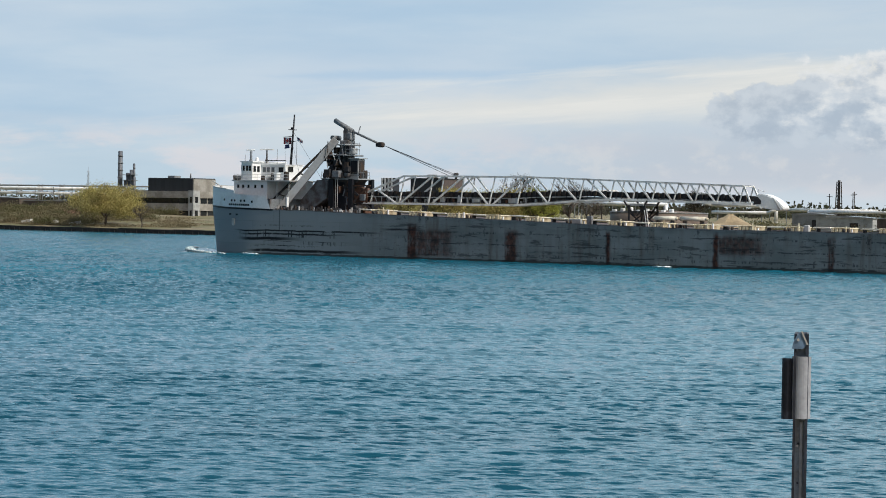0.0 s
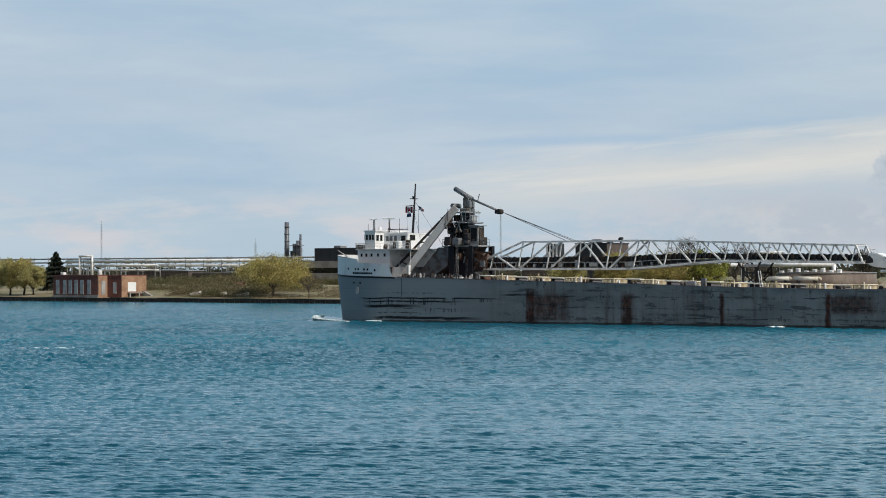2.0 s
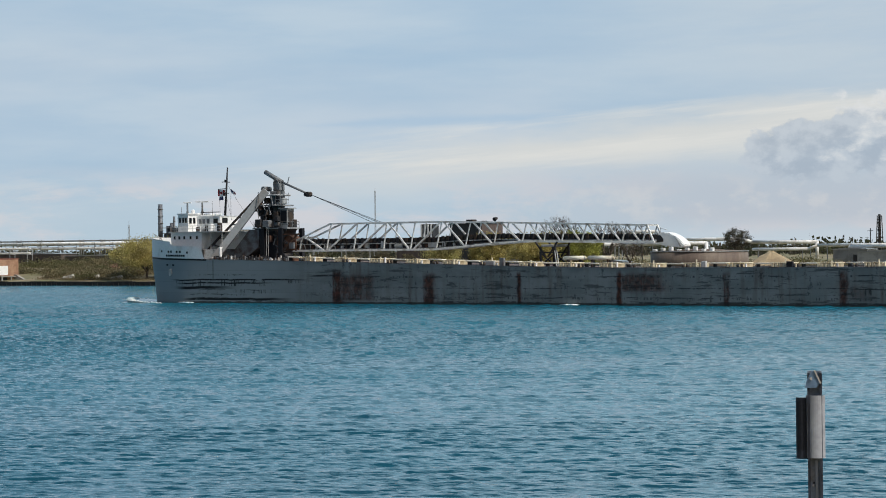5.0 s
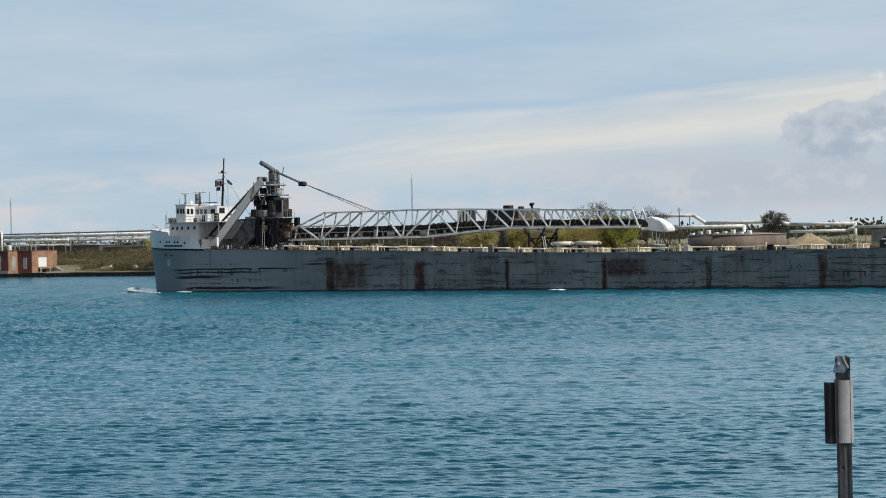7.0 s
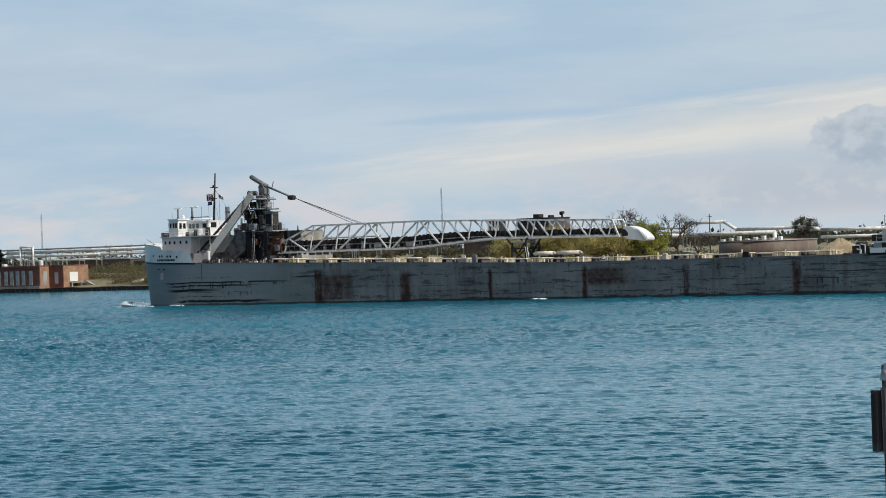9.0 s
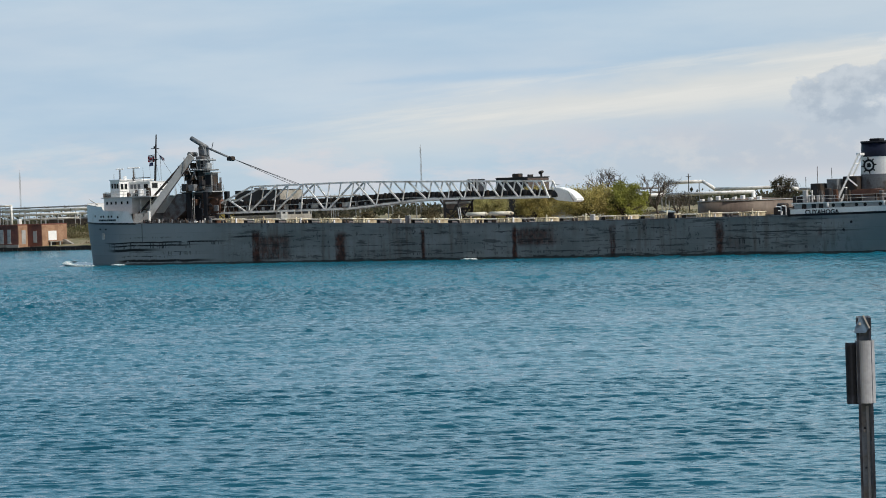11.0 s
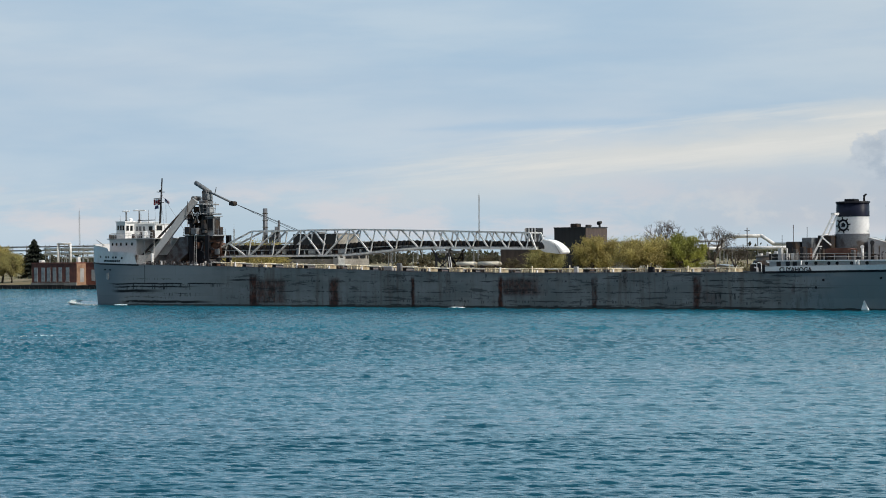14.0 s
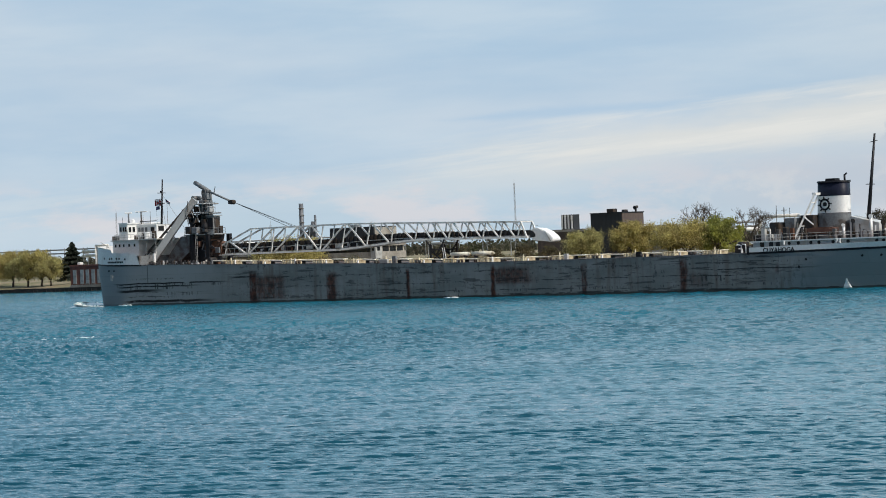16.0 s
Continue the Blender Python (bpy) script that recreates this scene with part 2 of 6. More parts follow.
def water_surface():
    """River water: teal body, ripples below the size of the modelled waves; rougher farther out, its colour shifted
    with distance to stand in for changing reflection.
    """
    m = bpy.data.materials.new("river_water")
    m.use_nodes = True
    g, b = Graph(m), m.node_tree.nodes["Principled BSDF"]
    tc, sep = g.nt.nodes.new("ShaderNodeTexCoord"), g.nt.nodes.new("ShaderNodeSeparateXYZ")
    P = tc.outputs["Object"]
    g.ln.new(P, sep.inputs[0])
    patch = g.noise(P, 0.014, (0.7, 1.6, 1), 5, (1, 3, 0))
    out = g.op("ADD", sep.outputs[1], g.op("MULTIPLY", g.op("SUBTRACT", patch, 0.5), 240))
    far_off = g.step(out, 70, 360)
    # body colour set by distance, standing in for how much sky the water mirrors
    near_body = g.mix(g.step(patch, 0.35, 0.65), (0.006, 0.058, 0.092), (0.01, 0.08, 0.124))
    far_body = g.mix(g.step(patch, 0.35, 0.65), (0.004, 0.088, 0.136), (0.006, 0.115, 0.172))
    g.ln.new(g.mix(far_off, near_body, far_body), b.inputs["Base Color"])
    g.ln.new(g.op("ADD", 0.02, g.op("MULTIPLY", far_off, 0.16)), b.inputs["Roughness"])
    g.ln.new(g.op("SUBTRACT", 0.5, g.op("MULTIPLY", far_off, 0.3)), b.inputs["Specular IOR Level"])
    b.inputs["IOR"].default_value = 1.333
    rip = g.op("ADD", g.noise(P, 1.9, (0.8, 1.5, 1), 3), g.op("MULTIPLY", g.noise(P, 5.0, (0.7, 1.7, 1), 2), 0.4))
    chop = g.op("MULTIPLY", g.noise(P, 0.55, (0.45, 1.5, 1), 4, (3, 8, 0), 0.6), g.op("ADD", 0.4, g.op("MULTIPLY", far_off, 5.0)))
    rip = g.op("ADD", rip, chop)
    bp = g.nt.nodes.new("ShaderNodeBump")
    bp.inputs["Distance"].default_value = 0.15
    g.ln.new(g.op("ADD", 0.3, g.op("MULTIPLY", far_off, 0.7)), bp.inputs["Strength"])
    g.ln.new(rip, bp.inputs["Height"])
    g.ln.new(bp.outputs[0], b.inputs["Normal"])
    return m


def sky_clouds():
    """Glowing backdrop: thin high streaks over pale blue, a heap of cumulus, low banks on the horizon. UV is degrees."""
    m = bpy.data.materials.new("sky_clouds")
    m.use_nodes = True
    nt = m.node_tree
    g = Graph(m)
    nt.nodes.remove(nt.nodes["Principled BSDF"])
    em = nt.nodes.new("ShaderNodeEmission")
    g.ln.new(em.outputs[0], nt.nodes["Material Output"].inputs[0])
    uv, sep = nt.nodes.new("ShaderNodeUVMap"), nt.nodes.new("ShaderNodeSeparateXYZ")
    uv.uv_map = "sky"
    V = uv.outputs[0]
    g.ln.new(V, sep.inputs[0])
    u, v = sep.outputs[0], sep.outputs[1]
    col = g.mix(g.step(v, 0.0, 3.0), (0.47, 0.60, 0.70), (0.40, 0.555, 0.71))
    col = g.mix(g.step(v, 3.0, 12.0), col, (0.46, 0.595, 0.735))
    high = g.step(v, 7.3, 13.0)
    # tilted streaks of thin cloud
    streak = g.noise(V, 0.33, (0.28, 1.5, 1), 6, (2.0, 0.3, 0), 0.55)
    col = g.mix(g.op("MULTIPLY", g.step(streak, 0.36, 0.66), 0.85), col, (0.54, 0.655, 0.755))
    veil = g.noise(V, 0.16, (0.35, 1.3, 1), 5, (7, 1, 0), 0.5)
    col = g.mix(g.op("MULTIPLY", g.step(veil, 0.42, 0.7), 0.7), col, (0.61, 0.68, 0.75))
    # a broad bright band that climbs to the right
    lift = g.op("SUBTRACT", v, g.op("MULTIPLY", u, 0.11))
    ragged = g.op("ADD", lift, g.op("MULTIPLY", g.op("SUBTRACT", g.noise(V, 0.5, (0.35, 1.4, 1), 5, (1, 5, 0)), 0.5), 1.6))
    band = g.op("MULTIPLY", g.step(ragged, 1.0, 2.1), g.step(ragged, 2.2, 3.0, 1, 0))
    band = g.op("MULTIPLY", band, g.step(u, -9, 3, 0.1, 1))
    col = g.mix(g.step(u, -1, 10, 0, 0.45), col, (0.575, 0.64, 0.69))
    col = g.mix(g.op("MULTIPLY", band, 0.9), col, (0.71, 0.72, 0.70))
    # pinkish banks low down
    low = g.noise(V, 0.55, (0.5, 1.5, 1), 6, (4, 9, 0), 0.6)
    bank = g.op("MULTIPLY", g.step(low, 0.45, 0.62), g.op("MULTIPLY", g.step(v, 0.1, 0.5), g.step(v, 1.2, 2.2, 1, 0)))
    col = g.mix(g.op("MULTIPLY", bank, 0.8), col, (0.68, 0.67, 0.70))
    puff = g.noise(V, 1.0, (0.9, 1.3, 1), 7, (0, 3, 0), 0.6)
    puffs = g.op("MULTIPLY", g.step(puff, 0.48, 0.64), g.op("MULTIPLY", g.step(v, 0.3, 0.9), g.step(v, 1.1, 2.0, 1, 0)))
    puffs = g.op("MULTIPLY", puffs, g.step(u, -2, 4))
    under = g.op("MULTIPLY", g.step(v, 0.2, 0.8), g.op("MULTIPLY", g.step(v, 1.3, 2.4, 1, 0), g.step(u, -2, 6)))
    col = g.mix(g.op("MULTIPLY", under, 0.85), col, (0.50, 0.56, 0.635))
    col = g.mix(g.op("MULTIPLY", puffs, 0.4), col, (0.70, 0.70, 0.70))
    # a long blue rift in the veil, and thin bright threads along the band
    rift_v = g.op("SUBTRACT", g.op("SUBTRACT", v, 3.1), g.op("MULTIPLY", g.op("ADD", u, 1.0), 0.03))
    rift_v = g.op("ADD", rift_v, g.op("MULTIPLY", g.op("SUBTRACT", g.noise(V, 0.9, (0.5, 1.6, 1), 4, (8, 2, 0)), 0.5), 0.35))
    rift_u = g.op("MULTIPLY", g.op("ADD", u, 1.0), 0.13)
    rift = g.step(g.op("ADD", g.op("ABSOLUTE", rift_v), g.op("MULTIPLY", rift_u, rift_u)), 0.04, 0.24, 1, 0)
    col = g.mix(g.op("MULTIPLY", rift, 0.75), col, (0.42, 0.57, 0.725))
    slant, tilt = nt.nodes.new("ShaderNodeCombineXYZ"), g.op("SUBTRACT", v, g.op("MULTIPLY", u, 0.09))
    g.ln.new(u, slant.inputs[0])
    g.ln.new(tilt, slant.inputs[1])
    thread = g.noise(slant.outputs[0], 0.9, (0.16, 2.0, 1), 6, (3, 1, 0), 0.6)
    belt = g.op("MULTIPLY", g.step(tilt, 1.4, 2.3), g.step(tilt, 2.5, 3.4, 1, 0))
    col = g.mix(g.op("MULTIPLY", g.op("MULTIPLY", g.step(thread, 0.47, 0.66), belt), g.step(u, -7, 1, 0.25, 0.85)), col, (0.76, 0.765, 0.74))
    shred = g.noise(slant.outputs[0], 0.5, (0.22, 1.5, 1), 6, (9, 4, 0), 0.62)
    col = g.mix(g.op("MULTIPLY", g.op("MULTIPLY", g.step(shred, 0.52, 0.7), g.step(v, 3.0, 3.8)), 0.5), col, (0.45, 0.58, 0.715))
    # the cumulus heap: grey body, light tops, its foot lost in haze
    cell = g.noise(V, 1.5, (0.9, 1.15, 1), 8, (2, 7, 0), 0.6)
    bulge = g.noise(V, 0.75, (0.9, 1.1, 1), 3, (5, 2, 0), 0.5)

    def mound(cu, cv, wu, wv):
        du, dv = g.op("DIVIDE", g.op("SUBTRACT", u, cu), wu), g.op("DIVIDE", g.op("SUBTRACT", v, cv), wv)
        return g.op("SUBTRACT", 1.0, g.op("SQRT", g.op("ADD", g.op("MULTIPLY", du, du), g.op("MULTIPLY", dv, dv))))

    shape = g.op("MAXIMUM", mound(11.2, 2.45, 3.1, 1.65), mound(8.2, 2.2, 2.0, 0.85))
    edge = g.op("ADD", shape, g.op("ADD", g.op("MULTIPLY", g.op("SUBTRACT", cell, 0.5), 1.5), g.op("MULTIPLY", g.op("SUBTRACT", bulge, 0.5), 1.2)))
    heap = g.op("MULTIPLY", g.step(edge, 0.02, 0.24), g.step(v, 0.5, 1.9, 0.15, 1))
    lit = g.noise(V, 1.3, (0.8, 1.25, 1), 6, (6.3, 0.7, 0), 0.55)
    lit = g.step(g.op("ADD", lit, g.op("ADD", g.op("MULTIPLY", g.op("SUBTRACT", u, 10.0), 0.055), g.op("MULTIPLY", g.op("SUBTRACT", v, 2.6), 0.1))), 0.42, 0.62)
    body = g.mix(g.step(cell, 0.36, 0.62), (0.40, 0.475, 0.565), (0.545, 0.61, 0.68))
    body = g.mix(lit, body, (0.76, 0.78, 0.79))
    col = g.mix(g.op("MULTIPLY", heap, 0.85), col, body)
    # sky above the view, brightened towards the right to lift the water's reflections
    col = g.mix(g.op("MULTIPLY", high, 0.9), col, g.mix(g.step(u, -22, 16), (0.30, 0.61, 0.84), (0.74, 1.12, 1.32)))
    g.ln.new(col, em.inputs[0])
    em.inputs[1].default_value = 1.0
    return m


# ---- mesh tools ----
def part(name, bm, material, parent=None, label="", m=None, smooth=False):
    me = bpy.data.meshes.new(name)
    bm.normal_update()
    bm.to_mesh(me)
    bm.free()
    if smooth:
        me.shade_smooth()
    for q in material if isinstance(material, (list, tuple)) else (material,):
        me.materials.append(q)
    ob = new(name, me)
    ob.parent = parent
    if m is not None:
        ob.matrix_basis = m
    return tagged(ob, label)


def shared(name, me, parent, m):
    """One more object on a mesh that is already there."""
    ob = new(name, me)
    ob.parent, ob.matrix_basis = parent, m
    return ob


def thing(name, m, label, category, group="", kind=""):
    return tagged(placed(new(name), m), label, category, group, kind)


def placed(ob, m):
    ob.matrix_basis = m
    return ob


CUBE = ((0, 3, 2, 1), (4, 5, 6, 7), (0, 1, 5, 4), (1, 2, 6, 5), (2, 3, 7, 6), (3, 0, 4, 7))


def block(bm, m, index=0):
    """A unit cube under the matrix m."""
    v = [bm.verts.new(m @ Vector(q)) for q in ((-.5, -.5, -.5), (.5, -.5, -.5), (.5, .5, -.5), (-.5, .5, -.5), (-.5, -.5, .5), (.5, -.5, .5), (.5, .5, .5), (-.5, .5, .5))]
    made = [bm.faces.new([v[i] for i in f]) for f in CUBE]
    for f in made:
        f.material_index = index
    return made


def box(bm, x0, x1, y0, y1, z0, z1, m=None, index=0, bevel=0.0):
    faces = block(bm, (m or Matrix()) @ Matrix.Translation(((x0 + x1) / 2, (y0 + y1) / 2, (z0 + z1) / 2)) @ Matrix.Diagonal((x1 - x0, y1 - y0, z1 - z0, 1)), index)
    if bevel:
        bmesh.ops.bevel(bm, geom=list({e for f in faces for e in f.edges}), offset=bevel, segments=1, affect="EDGES")
    return bm


def rod(bm, a, b, r, r2=None, sides=6, index=0):
    """A round bar from a to b."""
    a, b = Vector(a), Vector(b)
    q = (b - a).to_track_quat("Z", "Y")
    ring = [q @ Vector((math.cos(2 * math.pi * i / sides), math.sin(2 * math.pi * i / sides), 0)) for i in range(sides)]
    lo, hi = [bm.verts.new(a + k * r) for k in ring], [bm.verts.new(b + k * (r if r2 is None else r2)) for k in ring]
    made = [bm.faces.new((lo[i], lo[(i + 1) % sides], hi[(i + 1) % sides], hi[i])) for i in range(sides)]
    for f in made:
        f.smooth = sides > 6
    made += [bm.faces.new(lo[::-1]), bm.faces.new(hi)]
    for f in made:
        f.material_index = index
    return bm


def beam(bm, a, b, w, h, index=0):
    """A rectangular bar from a to b, w across and h high."""
    a, b = Vector(a), Vector(b)
    d = b - a
    block(bm, Matrix.Translation((a + b) / 2) @ d.to_track_quat("X", "Z").to_matrix().to_4x4() @ Matrix.Diagonal((d.length, w, h, 1)), index)
    return bm


def ribbon(bm, pts, w, h):
    """One bar of w by h swept along the points."""
    rows = [[bm.verts.new((x, y + dy, z + dz)) for dy, dz in ((-w / 2, -h / 2), (w / 2, -h / 2), (w / 2, h / 2), (-w / 2, h / 2))] for x, y, z in pts]
    made = [bm.faces.new(rows[0]), bm.faces.new(rows[-1][::-1])]
    for p, q in zip(rows, rows[1:]):
        made += [bm.faces.new((p[k], q[k], q[(k + 1) % 4], p[(k + 1) % 4])) for k in range(4)]
    bmesh.ops.recalc_face_normals(bm, faces=made)
    return bm


def prism(bm, outline, y0, y1, index=0):
    """A plate whose outline is given in x and z, from y0 to y1."""
    lo, hi = [bm.verts.new((x, y0, z)) for x, z in outline], [bm.verts.new((x, y1, z)) for x, z in outline]
    n = len(outline)
    made = [bm.faces.new(lo), bm.faces.new(hi[::-1])] + [bm.faces.new((lo[i], hi[i], hi[(i + 1) % n], lo[(i + 1) % n])) for i in range(n)]
    for f in made:
        f.material_index = index
    bmesh.ops.recalc_face_normals(bm, faces=made)
    return bm


def slab(bm, plan, z0, z1, index=0):
    """A plate whose plan is given in x and y, from z0 to z1."""
    lo, hi = [bm.verts.new((x, y, z0)) for x, y in plan], [bm.verts.new((x, y, z1)) for x, y in plan]
    n = len(plan)
    made = [bm.faces.new(lo), bm.faces.new(hi[::-1])] + [bm.faces.new((lo[i], hi[i], hi[(i + 1) % n], lo[(i + 1) % n])) for i in range(n)]
    for f in made:
        f.material_index = index
    bmesh.ops.recalc_face_normals(bm, faces=made)
    return bm


def B():
    return bmesh.new()


GREY_HULL = hull_paint()
WHITE = mat("white_marine_paint", (0.83, 0.84, 0.84), 0.45, vary=0.06, scale=0.35, second=(0.72, 0.72, 0.70), amount=0.2, bump=0.004)
PALE = mat("pale_grey_paint", (0.52, 0.53, 0.53), 0.5, vary=0.1, scale=0.4, second=(0.42, 0.40, 0.37))
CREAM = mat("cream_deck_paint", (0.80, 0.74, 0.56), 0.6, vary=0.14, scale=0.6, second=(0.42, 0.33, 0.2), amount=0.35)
HATCH_SIDE = mat("darker_cream_paint", (0.5, 0.44, 0.3), 0.7, vary=0.2, scale=0.8, second=(0.28, 0.21, 0.13), amount=0.35)
COVER = mat("pale_cover_paint", (0.82, 0.80, 0.70), 0.55, vary=0.12, scale=0.5, second=(0.55, 0.48, 0.36), amount=0.3)
STEEL = mat("grey_steel_paint", (0.18, 0.195, 0.21), 0.55, vary=0.2, scale=0.5, second=(0.10, 0.09, 0.085), bump=0.006, gloss=0.2)
LEG = mat("light_grey_steel_paint", (0.34, 0.36, 0.375), 0.5, vary=0.1, scale=0.25, second=(0.27, 0.265, 0.26), bump=0.004)
DARK = mat("dark_steel", (0.035, 0.036, 0.04), 0.6, vary=0.25, scale=0.8, second=(0.06, 0.045, 0.035), gloss=0.2)
RUSTY = mat("rusty_brown_steel", (0.12, 0.065, 0.045), 0.8, vary=0.3, scale=0.6, second=(0.06, 0.04, 0.033), gloss=0.2)
BLACK = mat("black_paint", (0.018, 0.019, 0.024), 0.5, vary=0.15, scale=0.5, gloss=0.2)
TRUSS = mat("white_truss_paint", (0.80, 0.81, 0.80), 0.5, vary=0.1, scale=0.7, second=(0.5, 0.48, 0.44), amount=0.3)
GLASS = mat("dark_window_glass", (0.02, 0.024, 0.028), 0.08, vary=0.2, scale=0.3)
RUBBER = mat("conveyor_belt_rubber", (0.022, 0.022, 0.024), 0.8, vary=0.3, scale=1.5, second=(0.05, 0.045, 0.04), gloss=0.2)
DECK = mat("red_brown_deck", (0.11, 0.06, 0.05), 0.8, vary=0.2, scale=0.3, second=(0.16, 0.13, 0.11))
RED = mat("red_bunting", (0.26, 0.025, 0.03), 0.8, vary=0.1)
NAVY = mat("navy_black_paint", (0.012, 0.015, 0.032), 0.5, vary=0.15, scale=0.5, gloss=0.25)
ORANGE = mat("faded_orange_paint", (0.16, 0.075, 0.05), 0.6, vary=0.15, scale=0.8)
BLUE = mat("navy_bunting", (0.03, 0.04, 0.12), 0.8, vary=0.1)
CABLE = mat("steel_cable", (0.12, 0.12, 0.125), 0.5, metal=0.3)
FOAM = mat("white_foam", (0.82, 0.87, 0.88), 0.9, vary=0.12, scale=1.5, second=(0.45, 0.66, 0.70), amount=0.5)
# ---- large structure: sky backdrop, river, banks ----
def build_backdrop():
    bm = B()
    uv = bm.loops.layers.uv.new("sky")
    az, el = np.linspace(-62, 62, 63), [-1.0, 0, 2, 4, 7, 11, 16, 22, 30, 38]
    R = 4300
    grid = [[(bm.verts.new((R * math.sin(radians(a)), R * math.cos(radians(a)), 9 + R * math.tan(radians(e)))), (a, e)) for e in el] for a in az]
    for i in range(len(az) - 1):
        for j in range(len(el) - 1):
            four = (grid[i][j], grid[i + 1][j], grid[i + 1][j + 1], grid[i][j + 1])
            f = bm.faces.new([q[0] for q in four])
            for loop, q in zip(f.loops, four):
                loop[uv].uv = q[1]
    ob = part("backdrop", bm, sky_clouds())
    return tagged(ob, "bright hazy spring sky with thin streaked cloud and a cumulus heap", "sky", kind="structure")


def wave_height(x, y):
    """Short steep wind waves: many sine trains round one heading, peaked crests."""
    rng = np.random.default_rng(4)
    z = np.zeros_like(x)
    for i in range(64):
        lam = 0.26 * (1.25 / 0.26) ** rng.random() if i < 48 else rng.uniform(1.3, 4)
        a = radians(WIND + rng.normal(0, 15))
        k = 2 * np.pi / lam
        ph = k * (x * math.cos(a) + y * math.sin(a)) + rng.random() * 6.283
        z += 0.0085 * min(lam, 1.3) ** 0.85 * (np.sin(ph) + 0.3 * np.cos(2 * ph))
    return z


WIND = 86


def build_water():
    fine = np.radians(np.arange(-17.5, 13.0, 0.045))
    coarse = np.radians(np.concatenate([np.arange(13.0, 342.4, 4.0)]))
    az = np.concatenate([fine, coarse])
    r = [6.0, 25.0, 45.0, 57.0]
    while r[-1] < 560:
        r.append(r[-1] * (1.0012 if r[-1] < 125 else 1.002 if r[-1] < 260 else 1.0035))
    r += [600, 680, 800, 1000, 1400, 2200, 3200, 4500]
    r = np.array(r)
    X, Y = np.outer(r, np.sin(az)), np.outer(r, np.cos(az))
    fade = np.interp(r, [60, 100, 160, 300], [0.54, 0.86, 1.55, 2.8])[:, None] * np.clip((700 - r) / 300, 0, 1)[:, None] * np.clip((r - 30) / 25, 0, 1)[:, None]
    gust = 0.82 + 0.3 * np.sin(X * 0.021 + 1.3 * np.sin(Y * 0.013)) * np.sin(Y * 0.017 + 0.6)
    Z = wave_height(X, Y) * fade * gust
    nr, na = X.shape
    me = bpy.data.meshes.new("water")
    co = np.stack([X, Y, Z], -1).reshape(-1, 3)
    i, j = np.meshgrid(np.arange(nr - 1), np.arange(na), indexing="ij")
    jn = (j + 1) % na
    quads = np.stack([i * na + j, i * na + jn, (i + 1) * na + jn, (i + 1) * na + j], -1).reshape(-1, 4)[:, ::-1]
    me.vertices.add(len(co))
    me.vertices.foreach_set("co", co.ravel())
    me.loops.add(quads.size)
    me.loops.foreach_set("vertex_index", quads.ravel())
    me.polygons.add(len(quads))
    me.polygons.foreach_set("loop_start", np.arange(0, quads.size, 4))
    me.update(calc_edges=True)
    me.shade_smooth()
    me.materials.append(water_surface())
    return tagged(new("water", me), "teal river water ruffled by short wind waves", "river", kind="structure")


SOIL = mat("spring_grass_and_soil", (0.16, 0.145, 0.066), 0.95, vary=0.3, scale=0.06, second=(0.24, 0.19, 0.115), amount=0.55, bump=0.1)
RIPRAP = mat("dark_wet_stone", (0.024, 0.023, 0.022), 0.85, vary=0.4, scale=0.4, second=(0.014, 0.014, 0.014), bump=0.1)


def ground_z(a, L):
    """Height of the far bank's land."""
    z = np.interp(L, [0, 150, 159.5, 161, 163, 175, 215, 260, 420, 900, 4500], [-2, -1.5, -0.3, 0.9, 1.2, 1.7, 3.2, 4.0, 4.6, 5.2, 6.0])
    hump = math.exp(-((a + 292) / 42) ** 2) * math.exp(-((L - 222) / 30) ** 2) * 1.6
    n = noise.noise(Vector((a * 0.03, L * 0.03, 0.0))) * 0.7 + noise.noise(Vector((a * 0.11, L * 0.11, 4.0))) * 0.25
    return float(z) + hump + n * min(1.0, max(0.0, (L - 161) / 20))


def build_far_ground():
    A = np.concatenate([np.linspace(-4300, -700, 12), np.arange(-640, 121, 6.0), np.linspace(180, 1500, 8)])
    Ls = [150, 158, 159.5, 160.2, 161, 162.5, 165, 170, 176, 183, 190, 198, 206, 215, 225, 236, 250, 270, 300, 350, 420, 520, 700, 1000, 1600, 2600, 3600]
    bm = B()
    vs = [[bm.verts.new((a, L, ground_z(a, L))) for L in Ls] for a in A]
    for i in range(len(A) - 1):
        for j in range(len(Ls) - 1):
            f = bm.faces.new((vs[i][j], vs[i + 1][j], vs[i + 1][j + 1], vs[i][j + 1]))
            f.material_index = 1 if Ls[j + 1] <= 163 else 0
    ob = part("ground", bm, (SOIL, RIPRAP), m=BASE, smooth=True)
    return tagged(ob, "far river bank of rough spring grass and bare soil", "ground", kind="structure")


def build_near_ground():
    """The bank under the camera: a grassy bluff that drops to the river."""
    bm = B()
    xs = np.linspace(-90, 90, 46)
    ys = [-90, -40, -15, -5, 0, 4, 8, 10, 12, 14, 17, 20, 24]
    zs = [7.5, 7.4, 7.35, 7.3, 7.2, 6.9, 6.5, 6.35, 6.0, 5.0, 2.6, 0.6, -1.5]
    vs = [[bm.verts.new((x, y, z + 0.12 * noise.noise(Vector((x * 0.2, y * 0.2, 1))))) for y, z in zip(ys, zs)] for x in xs]
    for i in range(len(xs) - 1):
        for j in range(len(ys) - 1):
            bm.faces.new((vs[i][j], vs[i + 1][j], vs[i + 1][j + 1], vs[i][j + 1]))
    ob = part("ground", bm, SOIL, smooth=True)
    return tagged(ob, "grassy bluff on the near river bank", "ground", kind="structure")


